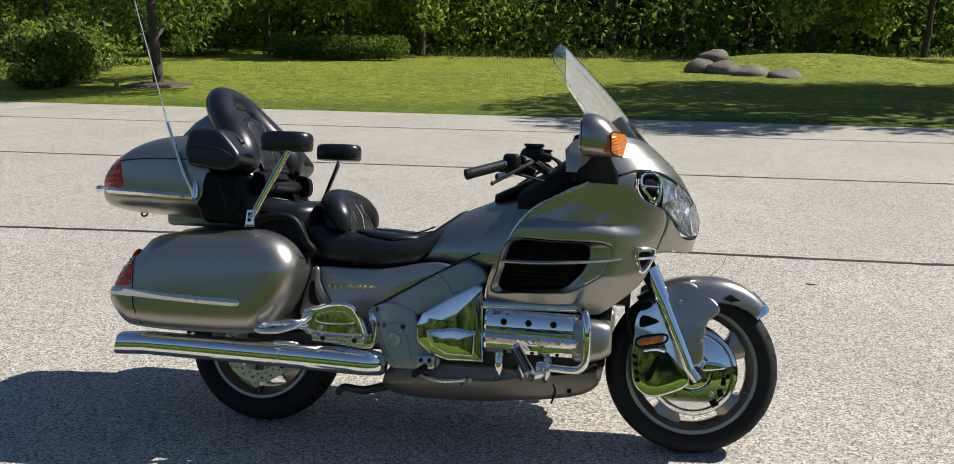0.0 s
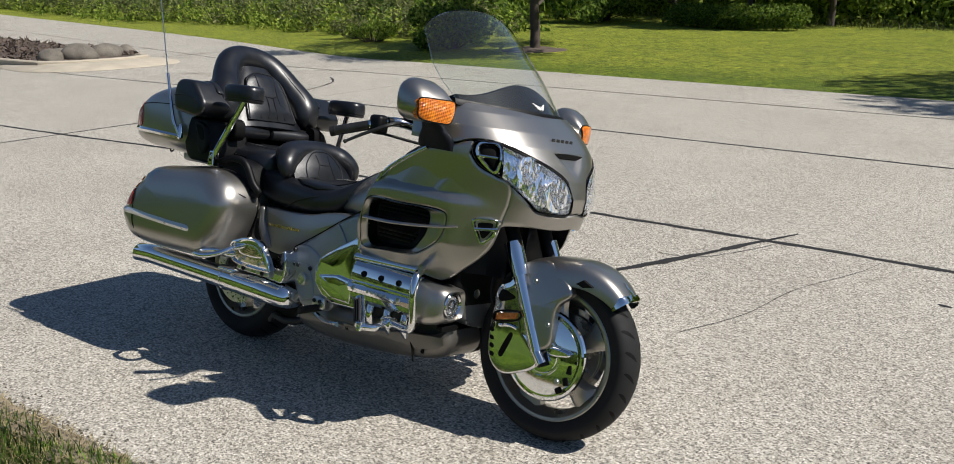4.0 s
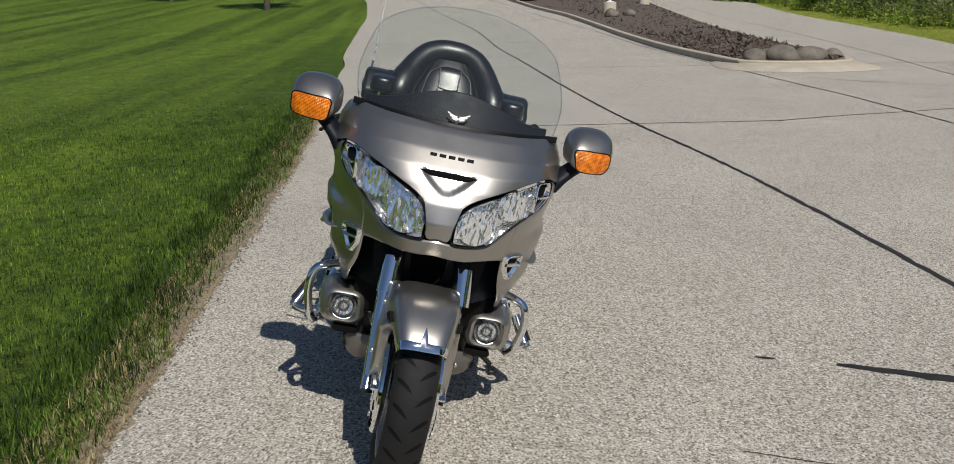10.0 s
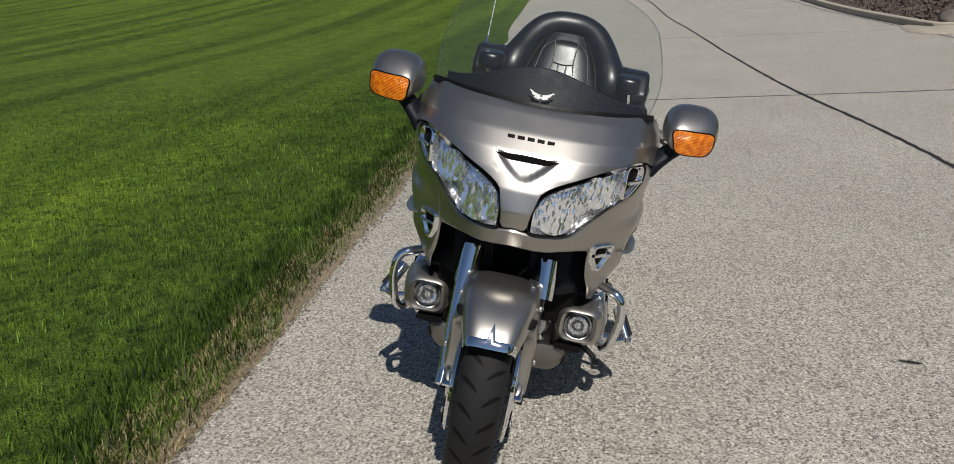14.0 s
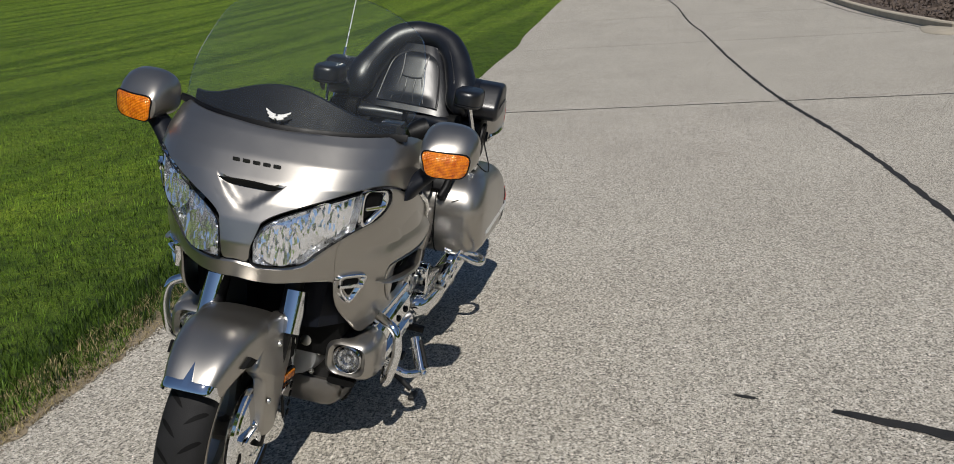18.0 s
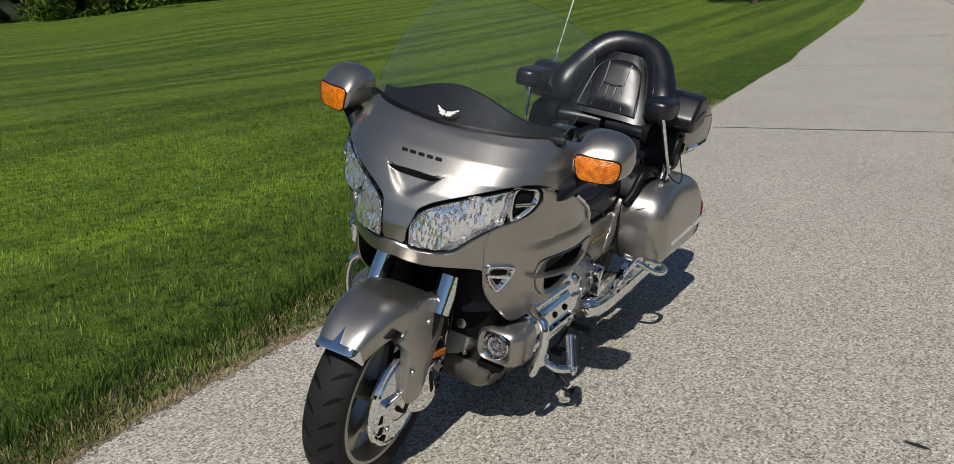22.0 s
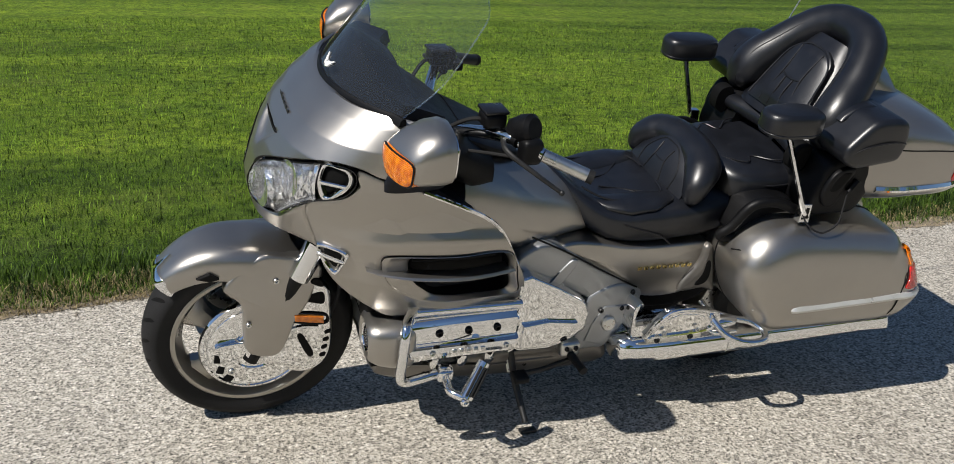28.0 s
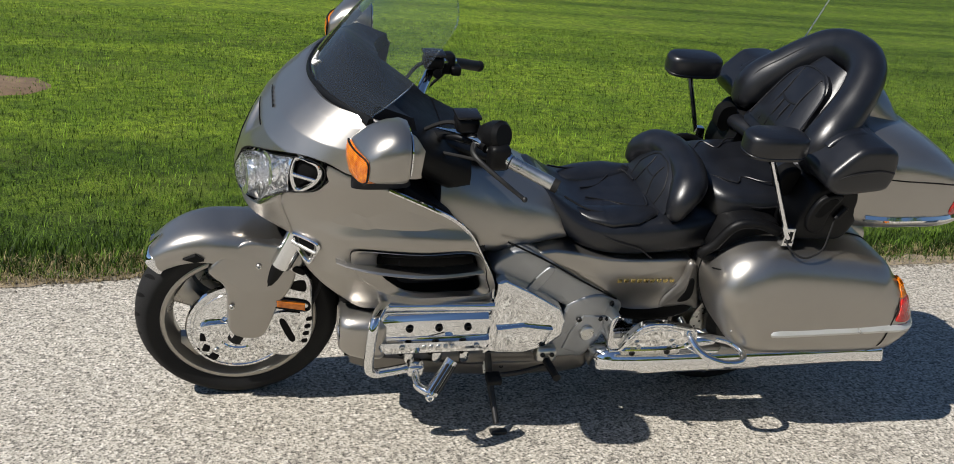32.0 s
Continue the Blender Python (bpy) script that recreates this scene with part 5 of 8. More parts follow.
# ---- front fender and fork --------------------------------------
FC = Vector((1.688, 0, 0.312))
b = bmesh.new()
rings = []
NA = 34
for i in range(NA + 1):
    f = i / NA
    ang = radians(42 + 90 * f)
    R = 0.337 + 0.010 * math.sin(math.pi * min(1.0, 2 * f)) - 0.014 * f
    w = 0.070 + 0.046 * math.sin(min(1.0, f * 1.6 + 0.05) * math.pi / 2)
    drop = 0.050 + 0.050 * math.sin(min(1, f * 1.5) * math.pi / 2)
    ring = []
    for k in range(25):
        q = -1 + 2 * k / 24
        y = w * math.copysign(1 - (1 - abs(q)) ** 1.9, q)
        rad = R - drop * abs(q) ** 3.2
        ring.append(FC + Vector((rad * math.cos(ang), y, rad * math.sin(ang))))
    inner = [FC + (v - FC) * 0.985 + Vector((0, -0.004 * (1 if v.y > 0 else -1), 0)) for v in reversed(ring)]
    rings.append(ring + inner)
skin(b, rings, cap0=False, cap1=False)
fender = part("front_fender", turned(b, STEER), PAINT, bike, "champagne front fender with chrome tip")
# chrome tip along the fender's front rim
tip = []
for k in range(25):
    q = -1 + 2 * k / 24
    w, R, drop = 0.073, 0.3385, 0.051
    y = w * math.copysign(1 - (1 - abs(q)) ** 1.9, q)
    rad = R - drop * abs(q) ** 3.2
    tip.append((y, rad, q))
rr = []
for y, rad, q in tip:
    long = 2.5 + 9.0 * max(0, 1 - abs(y) / 0.012) ** 1.2 + 1.2 * abs(q)
    row = []
    for dr, ang in ((0.003, 40.5), (0.0065, 42.0), (0.0045, 42.0 + long), (-0.003, 42.0 + long), (-0.006, 41.0)):
        a = radians(ang)
        row.append(FC + Vector(((rad + dr + 0.0004 * (ang - 42)) * math.cos(a), y * 1.02, (rad + dr + 0.0004 * (ang - 42)) * math.sin(a))))
    rr.append(row)
part("fender_tip", turned(loft(rr), STEER), CHROME, fender, "pointed chrome fender tip")
SKIRT = [(1.548, 0.585), (1.60, 0.618), (1.66, 0.622), (1.72, 0.585), (1.765, 0.535), (1.752, 0.508), (1.725, 0.485), (1.714, 0.44), (1.714, 0.36), (1.700, 0.330), (1.655, 0.310), (1.627, 0.322), (1.60, 0.40), (1.57, 0.49)]
PLATE = [(1.472, 0.505), (1.53, 0.545), (1.552, 0.575), (1.585, 0.47), (1.625, 0.36), (1.665, 0.300), (1.66, 0.255), (1.60, 0.222), (1.53, 0.205), (1.478, 0.235), (1.458, 0.30), (1.462, 0.42)]
for s in SIDES:
    # on the left the shield covers the whole fork leg
    outline_s = [(x - (0.020 + 0.036 * min(1.0, max(0.0, (z - 0.31) / 0.2)) if x < 1.632 and z < 0.6 else 0.0), z - (0.028 if z < 0.34 else 0.0)) for x, z in SKIRT] if s > 0 else SKIRT
    part("fork_shield", turned(pillow(outline_s, 0.092, 0.128, 0.012, 0.004, 70, s, yfun=lambda x, z: -0.15 * max(0, z - 0.47)), STEER), PAINT, fender, "champagne fork shield")
    for x, z in ((1.622, 0.549), (1.700, 0.413)):
        part("bolt", turned(bolt((x, s * (0.131 - 0.15 * max(0, z - 0.47)), z), 0.009, s * 0.007), STEER), BRUSHED, fender, "steel bolt")
    part("fender_slot", turned(pillow([(1.775, 0.568), (1.80, 0.585), (1.835, 0.565), (1.80, 0.558)], 0.07, 0.118, 0.003, 0, 20, s, smooth_in=False, yfun=lambda x, z: -0.22 * max(0, x - 1.775)), STEER), VENT_BLACK, fender, "black fender slot")
    plate = part("fork_plate", turned(pillow(PLATE, 0.088, 0.120, 0.008, 0.002, 64, s), STEER), CHROME, bike, "chrome fork cover plate")
    part("reflector", turned(pillow([(1.484, 0.386), (1.568, 0.404), (1.571, 0.428), (1.485, 0.411)], 0.116, 0.131, 0.003, 0, 24, s, smooth_in=False), STEER), AMBER_REFLECTOR, plate, "amber side reflector")
    part("reflector_frame", turned(tube([(x, s * 0.124, z) for x, z in ((1.481, 0.383), (1.571, 0.401), (1.574, 0.431), (1.482, 0.414))], 0.004, 6, 40, True), STEER), BLACK, plate)
    for pts in ([(1.487, 0.452), (1.545, 0.470), (1.548, 0.482), (1.500, 0.497), (1.484, 0.486)], [(1.545, 0.352), (1.562, 0.342), (1.530, 0.268), (1.512, 0.262), (1.512, 0.282)], [(1.49, 0.512), (1.525, 0.530), (1.515, 0.545), (1.492, 0.534)]):
        part("cover_slot", turned(pillow(pts, 0.10, 0.1222, 0.003, 0, 24, s), STEER), VENT_BLACK, plate, "dark slot in the cover")
    part("cover_lip", turned(tube([(1.50, s * 0.122, 0.370), (1.545, s * 0.124, 0.378), (1.575, s * 0.122, 0.372)], 0.007, 8), STEER), CHROME, plate)
    for k in range(4):
        part("cover_hole", turned(pillow([(1.462 + 0.004 * k, 0.355 - 0.028 * k), (1.478 + 0.004 * k, 0.352 - 0.028 * k), (1.478 + 0.004 * k, 0.340 - 0.028 * k), (1.463 + 0.004 * k, 0.342 - 0.028 * k)], 0.10, 0.1225, 0.002, 0, 16, s), STEER), VENT_BLACK, plate)
    # wedge-shaped lug and black windows on the disc cover
    part("cover_lug", turned(pillow([(1.700, 0.338), (1.712, 0.352), (1.775, 0.346), (1.780, 0.330), (1.705, 0.320)], 0.095, 0.118, 0.006, 0, 28, s), STEER), CHROME, fw, "chrome lug on the disc cover")
    for x, z, w, h, t in ((1.778, 0.285, 0.022, 0.034, -6), (1.770, 0.242, 0.022, 0.030, -16), (1.748, 0.206, 0.026, 0.022, -32)):
        part("cover_window", turned(rbox((w, 0.012, h), (x, s * 0.094, z), 0.004, Matrix.Rotation(radians(t), 3, "Y")), STEER), VENT_BLACK, fw, "black window in the disc cover")
    part("cover_bolt", turned(bolt((1.74, s * 0.101, 0.235), 0.010, s * 0.006), STEER), BRUSHED, fw)
    # fork leg: chrome sleeve above, grey slider behind the shield
    leg = part("fork_leg", turned(tube([(1.485, s * 0.108, 0.72), (1.692, s * 0.100, 0.265)], 0.026, 18), STEER), BLACK, bike, "fork leg behind chrome sleeves")
    part("chrome_sleeve", turned(tube([(1.508, s * 0.118, 0.665), (1.560, s * 0.122, 0.555)], (0.034, 0.031), 24), STEER), CHROME, leg, "chrome fork sleeve")
    if s > 0:
        part("axle_lug", turned(pillow([(1.600, 0.300), (1.640, 0.345), (1.700, 0.335), (1.705, 0.285), (1.670, 0.255), (1.615, 0.265)], 0.09, 0.121, 0.006, 0, 36, s), STEER), CHROME, leg, "chrome axle lug")
    else:
        part("chrome_strip", turned(tube([(1.552, s * 0.124, 0.572), (1.625, s * 0.124, 0.405), (1.664, s * 0.122, 0.312)], (0.025, 0.021), 16), STEER), CHROME, leg, "chrome tube down the fork")
        part("axle_cap", turned(tube([(1.655, s * 0.124, 0.325), (1.694, s * 0.126, 0.275)], 0.018, 14), STEER), CHROME, leg)
    part("upper_tube", turned(tube([(1.44, s * 0.108, 0.82), (1.52, s * 0.110, 0.645)], 0.022, 14), STEER), STEEL_DARK, leg)
    part("caliper", turned(rbox((0.07, 0.05, 0.11), (1.50, s * 0.085, 0.33), 0.015), STEER), STEEL_DARK, leg, "dark brake caliper")
    part("brake_hose", turned(tube([(1.47, s * 0.10, 0.37), (1.44, s * 0.11, 0.48), (1.44, s * 0.09, 0.60), (1.42, s * 0.06, 0.70)], 0.006, 8), STEER), RUBBER, leg)

# ---- engine, radiators, belly -----------------------------------
engine = part("engine_block", rbox((0.66, 0.40, 0.30), (0.98, 0, 0.38), 0.03), STEEL_DARK, bike, "dark flat-six engine block")
part("radiator", rbox((0.10, 0.46, 0.30), (1.33, 0, 0.56), 0.02), VENT_BLACK, engine, "black radiator")
part("timing_cover", loft([super_ring((x, 0.0, 0.42), w, 0.10, 3.0, 28) for x, w in ((1.28, 0.17), (1.34, 0.165), (1.365, 0.15), (1.37, 0.10))]), GREY_METAL, engine, "grey cast front cover")
for s in SIDES:
    part("cover_cap", lathe([(0.001, 1.381), (0.016, 1.381), (0.022, 1.378), (0.026, 1.366)], (0, s * 0.115, 0.455), 24, "x", whole=False), BRUSHED, engine, "round steel cap")
for s in SIDES:
    for y, z in ((0.15, 0.49), (0.16, 0.42), (0.14, 0.35)):
        part("bolt", bolt((1.366, s * y, z), 0.008, 0.008, "x"), BRUSHED, engine)
VC = [(0.16, 0.500), (0.285, 0.505), (0.312, 0.498), (0.326, 0.484), (0.332, 0.458), (0.331, 0.432), (0.326, 0.425), (0.345, 0.419), (0.350, 0.405), (0.345, 0.390), (0.328, 0.383), (0.326, 0.366), (0.312, 0.351), (0.28, 0.344), (0.16, 0.340)]
for s in SIDES:
    prof = VC
    rings = []
    for x, k in ((0.948, 0.90), (0.944, 0.97), (0.952, 1.0), (1.272, 1.0), (1.282, 0.97), (1.278, 0.90)):
        rings.append([(x, s * (0.16 + (y - 0.16) * k), 0.42 + (z - 0.42) * k) for y, z in prof])
    vc = part("valve_cover", loft(rings), CHROME, bike, "chrome valve cover with black bolts", angle=30)
    for x in (1.015, 1.105, 1.195):
        part("cover_bolt", bolt((x, s * 0.331, 0.460), 0.012, s * 0.008), BLACK, vc, "black cover bolt")
    for x in (0.985, 1.215):
        part("cover_bolt", bolt((x, s * 0.349, 0.405), 0.009, s * 0.006), BRUSHED, vc)
    for x in (1.02, 1.12, 1.21):
        part("cover_bolt", bolt((x, s * 0.316, 0.357), 0.008, s * 0.006), BLACK, vc)
    part("cover_bars", bars((1.06, s * 0.351, 0.405), (0.022, 0, 0), (0.013, 0.003, 0.011), 5), BRUSHED, vc, "raised bars on the cover")
    part("upper_rail", tube([(0.935, s * 0.300, 0.512), (1.27, s * 0.300, 0.520)], 0.014, 12), CHROME, vc, "chrome rail over the valve cover")
    for x in (0.99, 1.08, 1.17):
        part("exhaust_stub", tube([(x, s * 0.24, 0.35), (x, s * 0.25, 0.29), (x - 0.01, s * 0.20, 0.24)], 0.018, 12), CHROME, vc, "chrome exhaust stub")
    guard = part("engine_guard", tube([(1.245, s * 0.27, 0.532), (1.29, s * 0.335, 0.527), (1.306, s * 0.375, 0.505), (1.312, s * 0.386, 0.44), (1.310, s * 0.371, 0.36), (1.295, s * 0.359, 0.327), (1.26, s * 0.346, 0.314), (1.14, s * 0.322, 0.312)], 0.0145, 14, 60), CHROME, bike, "chrome engine guard tube")
    part("peg_clamp", rbox((0.05, 0.045, 0.04), (1.165, s * 0.332, 0.313), 0.010), CHROME, guard)
    part("peg_arm", tube([(1.165, s * 0.345, 0.312), (1.165, s * 0.395, 0.300), (1.132, s * 0.432, 0.300)], 0.013, 10), CHROME, guard)
    part("highway_peg", tube([(1.130, s * 0.437, 0.302), (1.066, s * 0.390, 0.386)], (0.021, 0.018), 16), CHROME, guard, "chrome folding highway peg")
    for k in (-0.011, 0.0, 0.011):
        part("peg_rubber", tube([(1.124 + k, s * 0.452, 0.318 + k * 0.5), (1.072 + k, s * 0.411, 0.384 + k * 0.5)], 0.0045, 8), RUBBER, guard)
    part("peg_end", bolt((1.135, s * 0.445, 0.298), 0.014, s * 0.010), CHROME, guard)
    # fog-lamp housing in front of the cylinders
    rings = [super_ring((x, s * y, z), hw, 0, 3.4, 32, "x", hu, hd) for x, y, z, hw, hu, hd in ((1.262, 0.258, 0.418, 0.078, 0.074, 0.080), (1.275, 0.258, 0.418, 0.086, 0.078, 0.084), (1.32, 0.257, 0.418, 0.084, 0.075, 0.080), (1.36, 0.255, 0.420, 0.078, 0.068, 0.070), (1.383, 0.253, 0.422, 0.070, 0.060, 0.058), (1.391, 0.252, 0.422, 0.059, 0.051, 0.050), (1.382, 0.252, 0.422, 0.047, 0.043, 0.043), (1.355, 0.252, 0.422, 0.040, 0.038, 0.038))]
    fog = part("foglamp_housing", loft(rings), PAINT, bike, "champagne fog lamp housing")
    part("fog_reflector", lathe([(0.043, 1.379), (0.034, 1.362), (0.018, 1.350), (0.001, 1.346)], (0, s * 0.252, 0.422), 28, "x", whole=False), FACETS, fog, "chrome fog reflector", angle=10)
    part("fog_ring", lathe([(0.042, 1.377), (0.046, 1.383), (0.042, 1.387), (0.038, 1.381)], (0, s * 0.252, 0.422), 32, "x"), CHROME, fog)
    part("fog_bulb", lathe([(0.001, 1.371), (0.008, 1.369), (0.010, 1.359), (0.008, 1.348)], (0, s * 0.252, 0.422), 12, "x", whole=False), BRUSHED, fog)
    part("fog_lens", lathe([(0.042, 1.379), (0.030, 1.386), (0.015, 1.389), (0.001, 1.390)], (0, s * 0.252, 0.422), 28, "x", whole=False), LAMP_GLASS, fog).visible_shadow = False
    part("air_inlet", loft([super_ring((x, s * 0.235, 0.335), 0.045, 0.012, 3, 20) for x in (1.345, 1.370)]), VENT_BLACK, fog, "black air inlet under the lamp")
    # belly fairing
    BEL = [(0.60, 0.275), (0.80, 0.290), (1.00, 0.285), (1.18, 0.272), (1.30, 0.296), (1.345, 0.325), (1.362, 0.285), (1.325, 0.222), (1.20, 0.182), (0.95, 0.155), (0.70, 0.150), (0.55, 0.170), (0.53, 0.22)]
    belly = part("belly_fairing", pillow(BEL, 0.02, 0.225, 0.05, 0.006, 64, s, 0.25), DARK_PAINT, bike, "grey lower belly fairing")
    for x in (0.85, 1.25):
        part("bolt", bolt((x, s * 0.222, 0.222), 0.008, s * 0.006), BLACK, belly)
    part("belly_groove", tube([(1.175, s * 0.226, 0.27), (1.20, s * 0.224, 0.22), (1.185, s * 0.195, 0.172)], 0.004, 6), BLACK, belly)

# ---- frame, side covers -----------------------------------------
for s in SIDES:
    b = bmesh.new()
    upper = [(0.935, 0.585), (0.90, 0.640), (0.82, 0.655), (0.66, 0.565), (0.50, 0.478), (0.475, 0.43), (0.53, 0.36), (0.62, 0.40), (0.68, 0.455), (0.80, 0.515)]
    frame_ob = part("frame_beam", pillow(upper, 0.12, 0.228, 0.014, 0.003, 64, s), GREY_METAL, bike, "grey cast aluminium frame beam")
    pivot = [(0.50, 0.478), (0.475, 0.43), (0.56, 0.275), (0.63, 0.258), (0.735, 0.262), (0.765, 0.30), (0.69, 0.355), (0.675, 0.43), (0.66, 0.47), (0.58, 0.50)]
    part("pivot_plate", pillow(pivot, 0.12, 0.236, 0.012, 0.003, 64, s), GREY_METAL, frame_ob, "grey cast pivot plate")
    part("frame_band", pillow([(0.735, 0.590), (0.760, 0.600), (0.815, 0.525), (0.785, 0.512)], 0.2, 0.236, 0.004, 0, 24, s), GREY_METAL, frame_ob)
    part("heel_plate", pillow([(0.515, 0.42), (0.61, 0.425), (0.645, 0.36), (0.66, 0.295), (0.60, 0.275), (0.565, 0.30)], 0.2, 0.243, 0.005, 0, 40, s, smooth_in=False), GREY_METAL, frame_ob, "ribbed grey heel plate")
    part("pivot_cap", lathe([(0.001, s * 0.256), (0.022, s * 0.256), (0.026, s * 0.252), (0.026, s * 0.236)], (0.588, 0, 0.362), 24, whole=False), BRUSHED, frame_ob, "round steel pivot cap")
    for x, z in ((0.545, 0.412), (0.622, 0.410), (0.515, 0.47), (0.498, 0.432)):
        part("bolt", bolt((x, s * 0.240, z), 0.009, s * 0.007), STEEL_DARK, frame_ob)
    cover = [(0.925, 0.570), (0.895, 0.578), (0.80, 0.530), (0.70, 0.470), (0.678, 0.425), (0.682, 0.365), (0.73, 0.322), (0.80, 0.300), (0.935, 0.302)]
    cc = part("chrome_frame_cover", pillow(cover, 0.15, 0.268, 0.010, 0.004, 64, s, smooth_in=False), CHROME, bike, "polished chrome frame cover")
    part("cover_step", pillow([(0.905, 0.41), (0.82, 0.42), (0.72, 0.405), (0.74, 0.355), (0.80, 0.325), (0.90, 0.322)], 0.22, 0.284, 0.007, 0.002, 44, s, smooth_in=False), CHROME, cc, "raised chrome inner panel")
    SC = [(0.805, 0.625), (0.75, 0.648), (0.66, 0.640), (0.54, 0.618), (0.40, 0.612), (0.255, 0.610), (0.262, 0.57), (0.285, 0.465), (0.33, 0.430), (0.455, 0.432), (0.55, 0.485), (0.70, 0.573)]
    sc = part("side_cover", pillow(SC, 0.12, 0.218, 0.010, 0.006, 64, s, -0.05), PAINT, bike, "champagne side cover with a gold badge")
    part("frame_gap", tube([(x, s * 0.229, z) for x, z in ((0.90, 0.690), (0.837, 0.660), (0.762, 0.622), (0.647, 0.556), (0.551, 0.505), (0.496, 0.478))], 0.003, 6, 40), BLACK, sc, "dark gap above the frame")
    part("badge_bars", bars((0.318, s * 0.2265, 0.541), (0.0225, 0, 0.0004), (0.016, 0.003, 0.013), 9), GOLD, sc, "gold badge bars")
    part("black_filler", pillow([(0.20, 0.62), (0.30, 0.62), (0.33, 0.46), (0.46, 0.45), (0.50, 0.40), (0.40, 0.34), (0.20, 0.36), (0.15, 0.50)], 0.06, 0.17, 0.02, 0, 40, s), BLACK, bike, "black infill panel")
    leg = [(0.245, 0.60), (0.275, 0.605), (0.285, 0.55), (0.335, 0.47), (0.33, 0.44), (0.25, 0.445), (0.20, 0.43), (0.215, 0.50)]
    part("rear_stay", pillow(leg, 0.15, 0.235, 0.015, 0.004, 48, s), DARK_PAINT, bike, "grey bag stay")
    part("stay_hole", pillow([(0.245, 0.548), (0.262, 0.556), (0.268, 0.51), (0.285, 0.468), (0.25, 0.472), (0.238, 0.50)], 0.2, 0.2405, 0.004, 0, 32, s), VENT_BLACK, bike, "black opening in the stay")

# ---- seats ------------------------------------------------------
def seat_ring(x, zt, zl, w, dip, n=36, flare=0.0):
    """A saddle's section: soft sides and a slightly hollow top."""
    out = []
    for i in range(n):
        t = 2 * math.pi * i / n
        cs, sn = math.cos(t), math.sin(t)
        y = w * math.copysign(abs(cs) ** 0.62, cs) * (1 + flare * (sn < 0) * -sn)
        z = (zt + zl) / 2 + (zt - zl) / 2 * math.copysign(abs(sn) ** 0.62, sn)
        if sn > 0:
            z -= dip * (1 - (y / w) ** 2)
        out.append(Vector((x, y, z)))
    return out


rows = ((0.820, 0.840, 0.815, 0.055, 0.0), (0.795, 0.836, 0.765, 0.085, 0.0), (0.770, 0.822, 0.725, 0.110, 0.004), (0.735, 0.800, 0.690, 0.140, 0.010), (0.69, 0.772, 0.650, 0.170, 0.016), (0.63, 0.752, 0.620, 0.195, 0.020), (0.56, 0.750, 0.605, 0.210, 0.020), (0.48, 0.756, 0.600, 0.217, 0.018), (0.40, 0.762, 0.602, 0.218, 0.016), (0.32, 0.768, 0.605, 0.216, 0.012), (0.25, 0.775, 0.612, 0.210, 0.008), (0.19, 0.78, 0.625, 0.20, 0.006), (0.165, 0.77, 0.64, 0.17, 0.0))
fine = spline([(x, a, l, w, d) for x, a, l, w, d in rows], 40)
seat = part("rider_seat", loft([seat_ring(*r) for r in fine]), LEATHER, bike, "black leather rider seat with sewn panels")
for s in SIDES:
    part("seam", tube([(0.70, s * 0.10, 0.775), (0.62, s * 0.135, 0.748), (0.50, s * 0.150, 0.745), (0.42, s * 0.12, 0.752), (0.40, s * 0.05, 0.752)], 0.0032, 6, 40), PIPING, seat, "sewn seam")
    part("seam", tube([(0.66, s * 0.165, 0.720), (0.56, s * 0.212, 0.690), (0.46, s * 0.221, 0.660), (0.41, s * 0.221, 0.625)], 0.0028, 6, 40), PIPING, seat, "sewn seam")
    part("seam", tube([(0.60, s * 0.03, 0.734), (0.53, s * 0.05, 0.732), (0.47, s * 0.10, 0.745)], 0.0028, 6, 24), PIPING, seat, "sewn seam")
    part("thigh_bolster", loft([super_ring((x, s * y, z), w, h, 2.2, 20) for x, y, z, w, h in ((0.67, 0.11, 0.735, 0.01, 0.006), (0.63, 0.125, 0.730, 0.045, 0.016), (0.56, 0.14, 0.728, 0.058, 0.020), (0.47, 0.145, 0.736, 0.055, 0.018), (0.40, 0.14, 0.745, 0.03, 0.010), (0.385, 0.14, 0.745, 0.006, 0.003))]), LEATHER, seat)


def rolled_rim(half, axis, n=20, steps=80, squash=0.95):
    """A thick sewn roll through (x, y, z, radius) of its left half, mirrored to the right."""
    full = list(half) + [(x, -y, z, r) for x, y, z, r in reversed(half[:-1])]
    q = spline(full, steps)
    rings = []
    for i in range(len(q)):
        t = Vector(q[min(i + 1, len(q) - 1)][:3] - q[max(i - 1, 0)][:3]).normalized()
        ax = Vector(axis)
        ax = (ax - t * ax.dot(t)).normalized()
        ot = t.cross(ax)
        e = min(1.0, (min(i, len(q) - 1 - i) + 0.35) / 4.0)
        r = q[i][3] * math.sqrt(1 - (1 - e) ** 2)
        rings.append([Vector(q[i][:3]) + ax * (r * squash * math.cos(2 * math.pi * k / n)) + ot * (r * math.sin(2 * math.pi * k / n)) for k in range(n)])
    return loft(rings)


